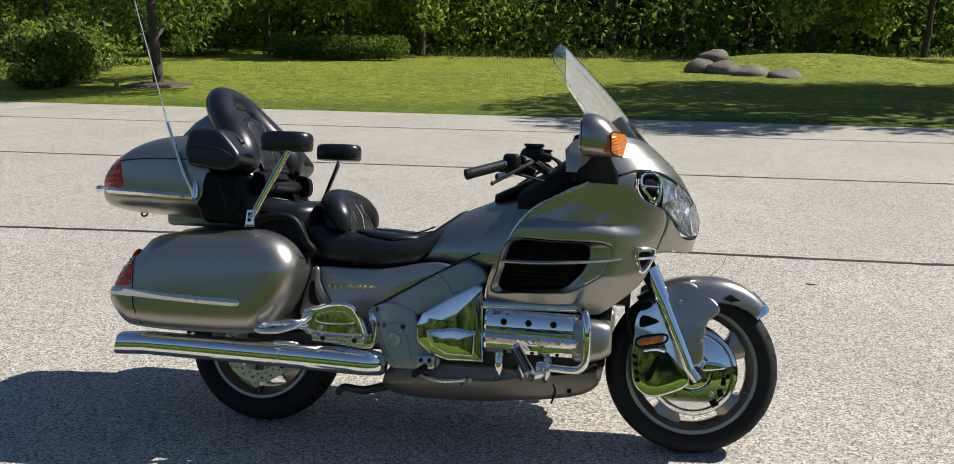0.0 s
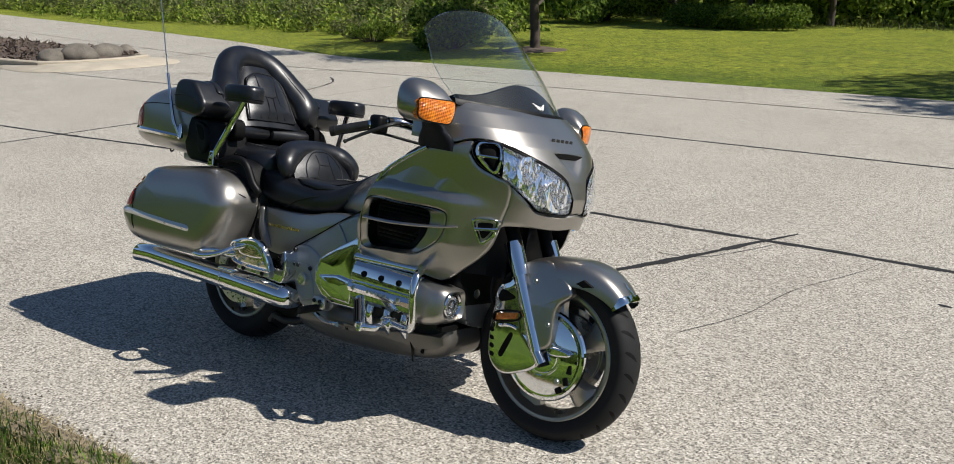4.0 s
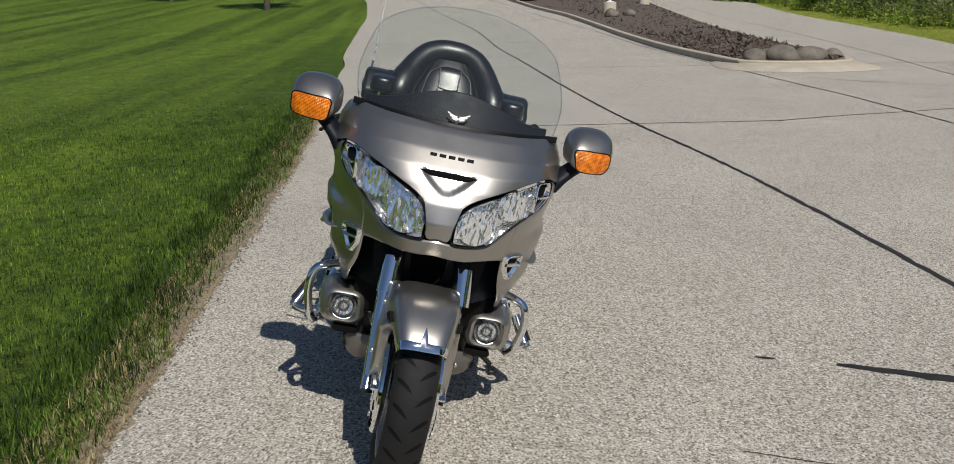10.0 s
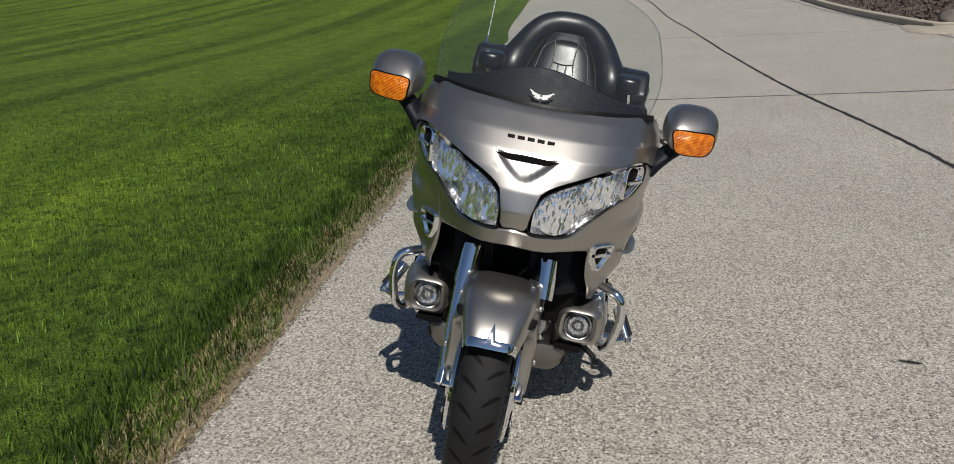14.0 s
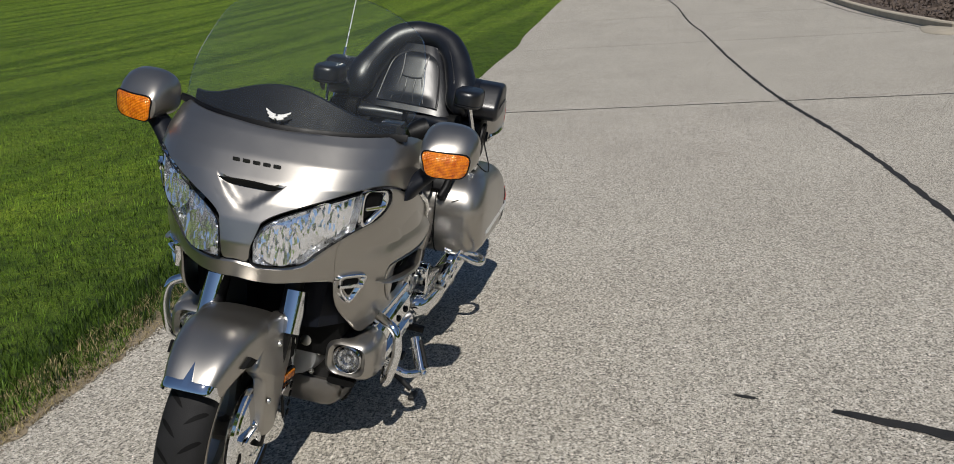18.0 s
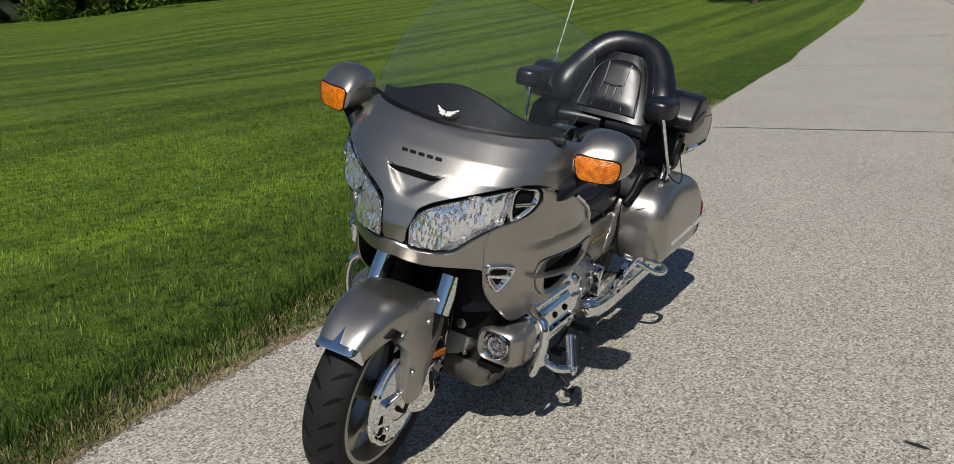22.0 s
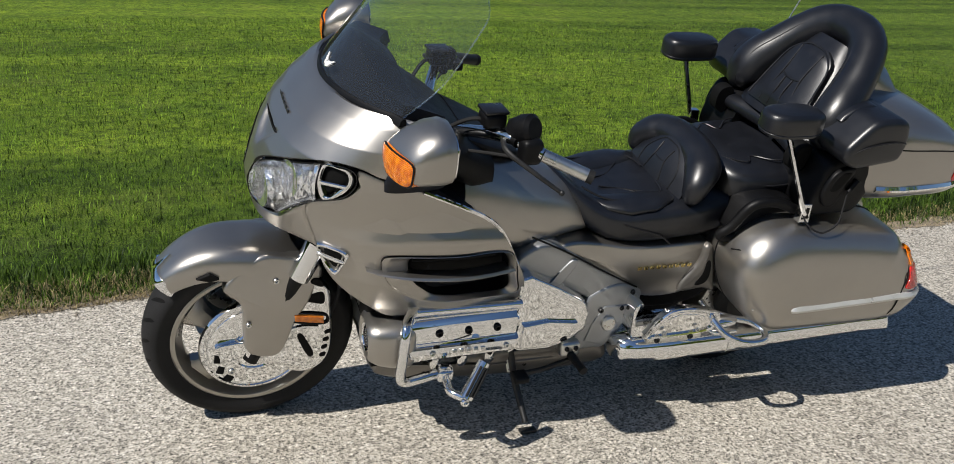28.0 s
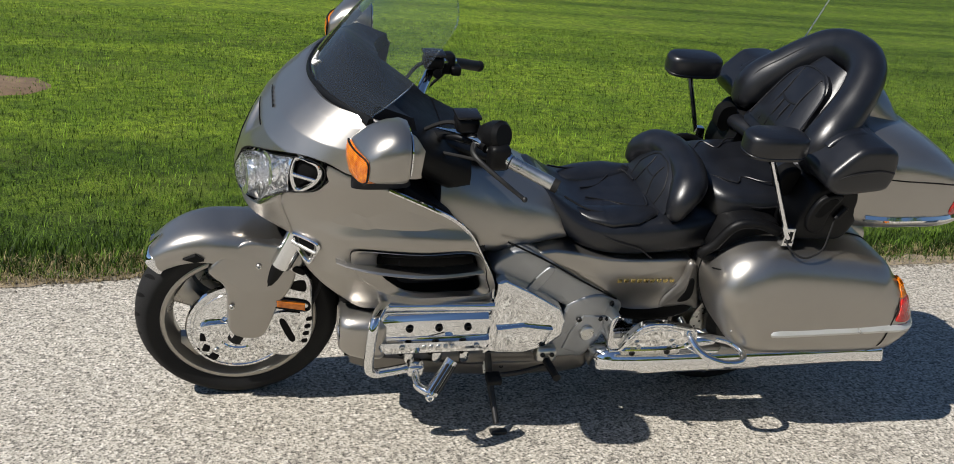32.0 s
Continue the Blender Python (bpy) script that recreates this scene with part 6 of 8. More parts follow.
# rider's backrest: a drooping horseshoe roll round a sewn pad, leaning back
RIM = [(0.352, 0.184, 0.742, 0.022), (0.350, 0.187, 0.768, 0.034), (0.336, 0.180, 0.805, 0.046), (0.308, 0.150, 0.838, 0.058), (0.290, 0.112, 0.858, 0.057), (0.280, 0.060, 0.868, 0.056), (0.277, 0.0, 0.870, 0.056)]
pad = part("rider_backrest", rolled_rim(RIM, (0.8, 0, 0.6)), LEATHER, bike, "black leather rider backrest with drooping wings")


def back_pad(u, v):
    """u across from -1 to 1, v up from 0 to 1; the front face of the pad between the wings."""
    w = 0.165 - 0.075 * v**1.8
    return Vector((0.398 - 0.070 * v + 0.010 * math.sin(v * math.pi) * math.cos(2.0 * u) - 0.016 * u * u, u * w, 0.735 + 0.150 * v))


b = bmesh.new()
rings = []
for j in range(17):
    fr = [back_pad(-1 + 2 * i / 20, j / 16) for i in range(21)]
    bk = [Vector((p.x - 0.085, p.y, p.z - 0.02)) for p in fr][::-1]
    rings.append(fr + bk)
skin(b, rings)
part("back_pad", b, LEATHER, pad, "black sewn pad")
for ln in ([(-0.62, 0.10), (-0.66, 0.45), (-0.45, 0.85), (0, 0.92), (0.45, 0.85), (0.66, 0.45), (0.62, 0.10)], [(-0.30, 0.12), (-0.22, 0.5), (-0.30, 0.80)], [(0.30, 0.12), (0.22, 0.5), (0.30, 0.80)], [(-0.22, 0.50), (0, 0.48), (0.22, 0.50)]):
    part("seam", tube([back_pad(u, v) + Vector((0.0008, 0, 0)) for u, v in ln], 0.0026, 6, 40), PIPING, pad, "sewn seam")
part("rim_seam", tube([(x + r * 0.55, y, z + r * 0.72) for x, y, z, r in RIM[1:]] + [(x + r * 0.55, -y, z + r * 0.72) for x, y, z, r in reversed(RIM[1:-1])], 0.0022, 6, 70), PIPING, pad, "sewn seam")

# passenger seat
rows = ((0.235, 0.835, 0.71, 0.13, 0.0), (0.21, 0.858, 0.69, 0.175, 0.004), (0.16, 0.868, 0.68, 0.205, 0.010), (0.08, 0.872, 0.68, 0.215, 0.014), (0.0, 0.875, 0.70, 0.215, 0.014), (-0.08, 0.885, 0.73, 0.21, 0.010), (-0.14, 0.895, 0.76, 0.19, 0.0), (-0.16, 0.88, 0.79, 0.15, 0.0))
fine = spline([(x, a, l, w, d) for x, a, l, w, d in rows], 30)
pseat = part("passenger_seat", loft([seat_ring(*r) for r in fine]), LEATHER, bike, "black leather passenger seat")
for s in SIDES:
    part("seam", tube([(0.20, s * 0.08, 0.853), (0.14, s * 0.14, 0.862), (0.10, s * 0.10, 0.860), (0.04, s * 0.15, 0.870), (-0.06, s * 0.15, 0.882)], 0.003, 6, 40), PIPING, pseat, "sewn seam")
    part("seam", tube([(0.225, s * 0.12, 0.80), (0.12, s * 0.205, 0.80), (0.0, s * 0.217, 0.81), (-0.10, s * 0.205, 0.83)], 0.003, 6, 40), PIPING, pseat, "sewn seam")
    # grab rail beside the passenger seat
    rail = [(0.045, s * 0.300, 0.765), (0.12, s * 0.292, 0.790), (0.19, s * 0.280, 0.775), (0.235, s * 0.268, 0.700), (0.26, s * 0.255, 0.665), (0.22, s * 0.258, 0.655), (0.16, s * 0.268, 0.690), (0.10, s * 0.280, 0.715)]
    part("grab_rail", tube(rail, 0.016, 12, 60), BLACK, bike, "black plastic grab rail")
    part("rail_filler", pillow([(0.03, 0.775), (0.13, 0.79), (0.20, 0.76), (0.235, 0.675), (0.10, 0.70), (0.02, 0.72)], 0.16, 0.268, 0.01, 0, 36, s), BLACK, bike, "black panel behind the grab rail")

# passenger backrest: a thick bell-shaped roll round a pleated pad
ROLL = [(-0.050, 0.216, 0.975, 0.050), (-0.046, 0.226, 1.005, 0.062), (-0.050, 0.226, 1.045, 0.068), (-0.078, 0.216, 1.088, 0.068), (-0.126, 0.190, 1.138, 0.064), (-0.174, 0.158, 1.192, 0.060), (-0.214, 0.114, 1.236, 0.060), (-0.238, 0.056, 1.258, 0.060), (-0.243, 0.0, 1.262, 0.060)]
proll = part("passenger_backrest", rolled_rim(ROLL, (0.86, 0, 0.51), 22, 90), LEATHER, bike, "black leather passenger backrest with a thick rolled rim")


def lean_pad(u, v):
    """The hollow front of the backrest inside the roll."""
    w = 0.205 - 0.110 * v**1.3
    return Vector((0.004 - 0.158 * v - 0.030 * u**4 - 0.015 * v**6, u * w, 0.965 + 0.265 * v - 0.02 * u**4))


def pleat_pad(u, v):
    """The raised pleated pad in its middle."""
    w = (0.135 - 0.050 * v**1.5) * (1 if v < 0.8 else math.sqrt(max(0.0, 1 - ((v - 0.8) / 0.2) ** 2.2 * 0.75)))
    puff = 0.016 * (1 - abs(u) ** 3) * min(1.0, v * 6, (1 - v) * 9 + 0.1) 
    return Vector((-0.004 - 0.124 * v + puff, u * w, 0.992 + 0.210 * v + 0.4 * puff))


def slab(fun, depth, nu=24, nv=18):
    rings = []
    for j in range(nv + 1):
        fr = [fun(-1 + 2 * i / nu, j / nv) for i in range(nu + 1)]
        rings.append(fr + [Vector((p.x - depth, p.y, p.z - depth * 0.45)) for p in reversed(fr)])
    return loft(rings)


part("back_shell", slab(lean_pad, 0.055), LEATHER, proll, "black hollow of the backrest")
part("lean_pad", slab(pleat_pad, 0.05), LEATHER, proll, "black pleated back pad")
for ln in ([(-0.97, 0.02), (-0.98, 0.5), (-0.97, 0.8), (-0.75, 0.96), (0, 0.99), (0.75, 0.96), (0.97, 0.8), (0.98, 0.5), (0.97, 0.02)], [(-0.66, 0.92), (-0.40, 0.5), (-0.52, 0.04)], [(0.66, 0.92), (0.40, 0.5), (0.52, 0.04)], [(-0.40, 0.50), (0, 0.47), (0.40, 0.50)], [(-0.16, 0.46), (-0.14, 0.25), (-0.2, 0.04)], [(0.16, 0.46), (0.14, 0.25), (0.2, 0.04)]):
    part("seam", tube([pleat_pad(u, v) + Vector((0.001, 0, 0.0005)) for u, v in ln], 0.0034, 6, 40), PIPING, proll, "sewn seam")
for s in SIDES:
    part("roll_seam", tube([(x + 0.62 * r, s * (y - 0.45 * r), z + 0.58 * r) for x, y, z, r in ROLL[2:-1]], 0.002, 6, 50), PIPING, proll, "sewn seam")
    part("lumbar_half", loft([super_ring((-0.045 + 0.04 * (abs(y) / 0.2) ** 2, s * y, 0.928), 0.042 * k, 0.036 * k, 2.2, 18, "y") for y, k in ((0.004, 0.6), (0.012, 0.95), (0.06, 1.0), (0.13, 1.0), (0.19, 0.9), (0.215, 0.6), (0.222, 0.2))]), LEATHER, proll, "black lumbar roll")

# ---- armrests ---------------------------------------------------
for s in SIDES:
    post = part("armrest_post", tube([(0.046, s * 0.347, 0.775), (0.165, s * 0.300, 1.062)], 0.0125, 8, flat=0.7), CHROME, bike, "chrome armrest post")
    part("post_bracket", pillow([(0.022, 0.745), (0.062, 0.748), (0.062, 0.815), (0.030, 0.812)], 0.325, 0.352, 0.004, 0, 24, s, smooth_in=False), CHROME, post, "chrome post bracket")
    part("bracket_slot", pillow([(0.034, 0.765), (0.050, 0.766), (0.050, 0.800), (0.037, 0.799)], 0.345, 0.3535, 0.002, 0, 20, s, smooth_in=False), BLACK, post)
    b = loft([[Vector((0.158 + k * 0.098 * math.copysign(abs(math.cos(t)) ** 0.62, math.cos(t)), s * 0.296 + k * 0.056 * math.copysign(abs(math.sin(t)) ** 0.75, math.sin(t)), z)) for t in np.linspace(0, 2 * math.pi, 32, endpoint=False)] for z, k in ((1.056, 0.84), (1.058, 0.95), (1.066, 0.99), (1.068, 0.965), (1.072, 1.0), (1.105, 1.0), (1.117, 0.96), (1.123, 0.88), (1.126, 0.72))])
    part("arm_pad", b, LEATHER, post, "padded black armrest")

# ---- trunk ------------------------------------------------------
rows = [(-0.140, 0.960, 0.33, 0.085, 0.165), (-0.20, 0.960, 0.352, 0.135, 0.180), (-0.28, 0.958, 0.368, 0.148, 0.178), (-0.38, 0.955, 0.372, 0.140, 0.168), (-0.46, 0.950, 0.370, 0.118, 0.155), (-0.52, 0.940, 0.357, 0.090, 0.138), (-0.565, 0.925, 0.338, 0.062, 0.115), (-0.595, 0.905, 0.312, 0.035, 0.085), (-0.607, 0.885, 0.27, 0.015, 0.045)]
rows = [(x, z, w, u * 0.98, d + 0.018) for x, z, w, u, d in rows]
fine = spline(rows, 30)
trunk = part("trunk", loft([super_ring((r[0], 0, r[1]), r[2], 0, 4.2, 52, "x", r[3] + 0.012, r[4]) for r in fine]), PAINT, bike, "champagne rear trunk with red tail lamps")


def trunk_y(x, z):
    """The outer face of the trunk."""
    r = [np.interp(-x, -fine[:, 0], fine[:, k]) for k in range(1, 5)]
    v = (z - r[0]) / (r[2] + 0.012 if z > r[0] else r[3])
    return r[1] * max(0.0, 1 - abs(v) ** 4.2) ** (1 / 4.2)


b = loft([super_ring((x, 0, z), w, 0, 2.6, 30, "x", h, 0.05) for x, z, w, h in ((-0.22, 1.08, 0.12, 0.165), (-0.27, 1.08, 0.14, 0.150), (-0.33, 1.07, 0.155, 0.118), (-0.38, 1.05, 0.16, 0.080), (-0.39, 1.02, 0.16, 0.050), (-0.43, 1.00, 0.13, 0.040))])
part("trunk_hump", b, PAINT, trunk)
for s in SIDES:
    part("lid_seam", tube([(x, s * (trunk_y(x, z) + 0.0005), z) for x, z in ((-0.16, 1.012), (-0.26, 1.014), (-0.38, 1.012), (-0.46, 1.006), (-0.51, 1.000))], 0.0022, 6, 30), BLACK, trunk)
    part("chrome_strip", loft([[Vector((x, s * (trunk_y(x, z) + o), z + dz)) for o, dz in ((-0.012, -0.016), (0.004, -0.013), (0.010, 0.0), (0.004, 0.012), (-0.012, 0.015))] for x, z in ((-0.200, 0.860), (-0.215, 0.860), (-0.30, 0.864), (-0.40, 0.870), (-0.48, 0.876), (-0.55, 0.881), (-0.60, 0.884), (-0.635, 0.886), (-0.648, 0.887))]), CHROME, trunk, "chrome strip along the trunk")
    b = bmesh.new()
    rings = []
    tl = spline([(-0.488, 0.898), (-0.496, 0.975), (-0.512, 1.024), (-0.532, 1.010), (-0.562, 0.962), (-0.592, 0.904), (-0.54, 0.893)], 30, True)
    mid = tl.mean(0)

    for f, o in ((1.0, -0.01), (1.0, 0.001), (0.93, 0.003), (0.5, 0.004), (0.1, 0.004)):
        rings.append([Vector(((mid + (p - mid) * f)[0], s * (trunk_y(*(mid + (p - mid) * f)) + o), (mid + (p - mid) * f)[1])) for p in tl])
    skin(b, rings)
    part("tail_lamp", b, RED, trunk, "red tail lamp")
    # speaker pods and black side of the passenger's back
    POD = [(-0.205, 1.100), (-0.185, 1.122), (-0.150, 1.128), (-0.085, 1.124), (-0.055, 1.108), (-0.010, 1.062), (0.010, 1.035), (0.008, 1.010), (-0.012, 0.986), (-0.055, 0.974), (-0.150, 0.985), (-0.190, 0.992), (-0.206, 1.006), (-0.214, 1.050)]
    pod = part("speaker_pod", pillow(POD, 0.20, 0.396, 0.020, 0.003, 60, s), LEATHER, bike, "black speaker pod beside the backrest")
    part("pod_top", pillow([(-0.19, 1.10), (-0.14, 1.131), (-0.07, 1.123), (-0.02, 1.083), (-0.08, 1.09), (-0.15, 1.10)], 0.22, 0.30, 0.012, 0, 36, s), LEATHER, pod)
    part("pod_crease", tube([(-0.20, s * 0.397, 1.055), (-0.14, s * 0.402, 1.062), (-0.06, s * 0.401, 1.050), (-0.01, s * 0.393, 1.025)], 0.0025, 6), PIPING, pod)
    SIDEP = [(-0.235, 0.985), (-0.12, 0.975), (-0.02, 0.965), (0.005, 0.90), (0.025, 0.80), (0.01, 0.758), (-0.08, 0.755), (-0.165, 0.765), (-0.205, 0.86)]
    sp = part("side_panel", pillow(SIDEP, 0.15, 0.335, 0.02, 0.004, 52, s), BLACK, bike, "black side panel under the pod")
    part("pocket", pillow([(-0.10, 0.95), (-0.03, 0.94), (0.0, 0.86), (-0.015, 0.80), (-0.06, 0.80), (-0.075, 0.88)], 0.30, 0.350, 0.008, 0, 32, s), BLACK, sp)
    part("pocket_recess", pillow([(-0.085, 0.935), (-0.04, 0.928), (-0.018, 0.87), (-0.05, 0.865)], 0.32, 0.3515, 0.003, 0, 24, s), VENT_BLACK, sp)
    part("speaker_mesh", pillow([(0.0, 0.975), (0.055, 0.97), (0.06, 0.90), (0.02, 0.88)], 0.2, 0.25, 0.01, 0, 24, s), VENT_BLACK, sp)
part("trunk_bracket", rbox((0.34, 0.42, 0.07), (-0.22, 0, 0.77), 0.02), GREY_METAL, bike, "grey trunk bracket")
part("trunk_handle", tube([(-0.47, -0.20, 0.80), (-0.48, -0.20, 0.775), (-0.50, -0.20, 0.775), (-0.505, -0.20, 0.80)], 0.004, 6), STEEL_DARK, trunk, "small wire hook")
# intercom lead on the left
part("lead", tube([(-0.10, 0.342, 0.86), (-0.085, 0.362, 0.80), (-0.06, 0.385, 0.755), (0.0, 0.395, 0.735), (0.045, 0.375, 0.752), (0.055, 0.352, 0.775)], 0.003, 6, 40), RUBBER, bike, "thin black lead")
part("plug", tube([(-0.125, 0.342, 0.90), (-0.10, 0.345, 0.855)], 0.012, 10), BLACK, bike, "black plug socket")

# ---- saddlebags, exhausts, boards -------------------------------
BAG = [(-0.360, 0.655), (-0.330, 0.692), (-0.275, 0.712), (-0.12, 0.728), (0.04, 0.738), (0.13, 0.728), (0.195, 0.692), (0.233, 0.64), (0.240, 0.58), (0.203, 0.485), (0.155, 0.415), (0.115, 0.383), (0.05, 0.360), (-0.15, 0.353), (-0.33, 0.357), (-0.405, 0.372), (-0.445, 0.420), (-0.468, 0.47), (-0.462, 0.505), (-0.42, 0.590)]
BAG = [(x - 0.045 * max(0, -x - 0.24) / 0.22, z) for x, z in BAG]
BAG_LOOP = spline(BAG, 160, True)
bag_bend = lambda x, z: 0.03 * max(0, -x - 0.15) - 0.10 * max(0, z - 0.60) - 0.06 * max(0, 0.45 - z)


def bag_y(x, z):
    """The outer face of a saddlebag."""
    d = float(np.min(np.hypot(BAG_LOOP[:, 0] - x, BAG_LOOP[:, 1] - z)))
    k = max(0.0, 1 - d / 0.085)
    return 0.432 + bag_bend(x, z) - 0.085 * (1 - math.sqrt(max(0.0, 1 - k * k)))


for s in SIDES:
    bag = part("saddlebag", pillow(BAG, 0.14, 0.432, 0.085, 0.006, 84, s, yfun=bag_bend), PAINT, bike, "champagne saddlebag with chrome trim")
    GAP = spline(BAG, 90, True)
    part("lid_gap", tube([(p[0] * 0.99 - 0.0, s * (0.235 - 0.10 * max(0, p[1] - 0.60)), p[1]) for p in inset(GAP, -0.0005)], 0.004, 6, 120, True), BLACK, bag, "dark lid gap")
    part("seam", tube([(x, s * y, z) for x, y, z in ((0.238, 0.30, 0.64), (0.212, 0.355, 0.655), (0.18, 0.38, 0.60), (0.160, 0.385, 0.52), (0.140, 0.36, 0.43), (0.118, 0.31, 0.392))], 0.0022, 6, 40), BLACK, bag)
    for x, z in ((0.178, 0.50), (0.172, 0.475)):
        part("rivet", bolt((x, s * 0.402, z), 0.004, s * 0.003), CHROME, bag)
    part("chrome_trim", loft([[Vector((x, s * (bag_y(x, zc + dz * k) + o * k), zc + dz * k)) for o, dz in ((-0.010, -0.015), (0.004, -0.013), (0.011, 0.0), (0.004, 0.013), (-0.010, 0.015))] for x, zc, k in ((0.050, 0.478, 0.3), (0.044, 0.478, 0.8), (0.02, 0.479, 1.0), (-0.12, 0.482, 1.0), (-0.26, 0.488, 1.0), (-0.37, 0.494, 1.0), (-0.42, 0.497, 1.0), (-0.46, 0.500, 1.0), (-0.490, 0.502, 1.0), (-0.503, 0.503, 0.8))]), SATIN, bag, "bright satin trim bar")
    part("lid_seam", tube([(x, s * (bag_y(x, z) + 0.0005), z) for x, z in ((-0.392, 0.64), (-0.390, 0.58), (-0.387, 0.52), (-0.380, 0.44), (-0.365, 0.38))], 0.0022, 6), BLACK, bag)

    def bag_lamp(pts, mat, label):
        lp = spline(pts, 32, True)
        mid = lp.mean(0)
        by = bag_y
        rings = [[Vector((p[0], s * (by(*p) - 0.02), p[1])) for p in lp]]
        for f, o in ((1.0, 0.001), (0.94, 0.004), (0.7, 0.005), (0.4, 0.005), (0.1, 0.005)):
            rings.append([Vector(((mid + (p - mid) * f)[0], s * (by(*(mid + (p - mid) * f)) + o), (mid + (p - mid) * f)[1])) for p in lp])
        return part("tail_lamp", loft(rings), mat, bag, label)

    bag_lamp([(-0.398, 0.524), (-0.400, 0.560), (-0.401, 0.593), (-0.430, 0.595), (-0.455, 0.591), (-0.477, 0.556), (-0.492, 0.524), (-0.44, 0.521)], RED, "red tail lamp")
    bag_lamp([(-0.402, 0.600), (-0.402, 0.625), (-0.400, 0.648), (-0.414, 0.638), (-0.430, 0.620), (-0.444, 0.600), (-0.42, 0.599)], AMBER, "amber turn signal")
    # exhaust
    rings = []
    for x, y, z, r in ((0.560, 0.250, 0.272, 0.030), (0.545, 0.262, 0.275, 0.040), (0.50, 0.274, 0.280, 0.047), (0.40, 0.285, 0.285, 0.050), (0.20, 0.292, 0.288, 0.047), (-0.10, 0.296, 0.292, 0.045), (-0.40, 0.296, 0.296, 0.044), (-0.515, 0.296, 0.298, 0.044), (-0.517, 0.296, 0.298, 0.038), (-0.45, 0.296, 0.297, 0.036)):
        rings.append(super_ring((x, s * y, z), r * 1.05, r * 0.95, 2.3, 28))
    for i, v in enumerate(rings[7]):
        v.x += 0.012 * math.sin(2 * math.pi * i / 28)
    exh = part("exhaust_muffler", loft(rings), CHROME, bike, "long chrome exhaust muffler")
    part("heat_shield", loft([super_ring((x, s * 0.30, 0.33), 0.03 * k, 0.012 * k, 2.5, 20) for x, k in ((0.24, 0.3), (0.22, 1), (0.14, 1), (0.12, 0.3))]), CHROME, exh)
    part("muffler_band", tube([(0.165, s * (0.293 + 0.05 * math.cos(t)), 0.288 + 0.047 * math.sin(t)) for t in np.linspace(0, 2 * math.pi, 20, endpoint=False)], 0.003, 6, 40, True), CHROME, exh)
    # passenger footboard with a chrome guard
    FB = [(0.278, 0.455), (0.330, 0.476), (0.390, 0.492), (0.452, 0.490), (0.482, 0.455), (0.502, 0.400), (0.490, 0.378), (0.285, 0.385)]
    board = part("footboard", pillow(FB, 0.345, 0.372, 0.006, 0, 48, s, 0.25), CHROME, bike, "chrome passenger footboard folded up")
    part("tread", pillow([(0.325, 0.452), (0.385, 0.470), (0.440, 0.466), (0.462, 0.425), (0.33, 0.420)], 0.36, 0.3765, 0.004, 0, 36, s, 0.25), CHROME, board, "raised chrome panel")
    part("board_rim", tube([(x, s * (0.373 + 0.25 * (z - 0.435)), z) for x, z in FB], 0.007, 8, 60, True), CHROME, board)
    part("board_hinge", rbox((0.20, 0.035, 0.026), (0.40, s * 0.342, 0.366), 0.006), BRUSHED, board)
    for x in (0.335, 0.455):
        part("bolt", bolt((x, s * 0.372, 0.40), 0.008, s * 0.006), BRUSHED, board)
        part("hinge_bolt", bolt((x + 0.01, s * 0.36, 0.366), 0.010, s * 0.006), STEEL_DARK, board)
    part("bracket", pillow([(0.50, 0.46), (0.53, 0.44), (0.52, 0.34), (0.47, 0.33), (0.30, 0.345), (0.30, 0.37), (0.46, 0.37)], 0.22, 0.30, 0.008, 0, 40, s), CHROME, board, "chrome board bracket")
    part("bag_guard", tube([(0.30, s * 0.31, 0.455), (0.295, s * 0.38, 0.44), (0.27, s * 0.432, 0.415), (0.21, s * 0.455, 0.395), (0.14, s * 0.452, 0.390), (0.115, s * 0.42, 0.395), (0.14, s * 0.375, 0.405), (0.20, s * 0.35, 0.41), (0.25, s * 0.32, 0.415)], 0.011, 12, 70), CHROME, bike, "chrome saddlebag guard loop")
    part("guard_knuckle", loft([super_ring((x, s * 0.36, 0.41), r, r * 0.8, 2, 18) for x, r in ((0.29, 0.006), (0.275, 0.02), (0.24, 0.024), (0.20, 0.02), (0.185, 0.006))]), CHROME, bike, "chrome guard knuckle")
    # rider's foot peg
    peg = part("rider_peg", tube([(0.72, s * 0.25, 0.275), (0.70, s * 0.345, 0.265)], 0.017, 12, flat=0.75), RUBBER, bike, "black rubber foot peg")
    part("peg_bracket", rbox((0.07, 0.04, 0.05), (0.72, s * 0.255, 0.292), 0.012), BRUSHED, peg)
    for k in (-0.016, 0.016):
        part("bolt", bolt((0.72 + k, s * 0.276, 0.30), 0.008, s * 0.006), STEEL_DARK, peg)
part("brake_pedal", tube([(0.70, -0.26, 0.25), (0.78, -0.275, 0.235), (0.88, -0.285, 0.245), (0.90, -0.33, 0.25)], 0.008, 8), BRUSHED, bike, "steel brake pedal")
part("gear_lever", tube([(0.70, 0.26, 0.25), (0.80, 0.275, 0.235), (0.88, 0.285, 0.235)], 0.008, 8), STEEL_DARK, bike, "dark gear lever")
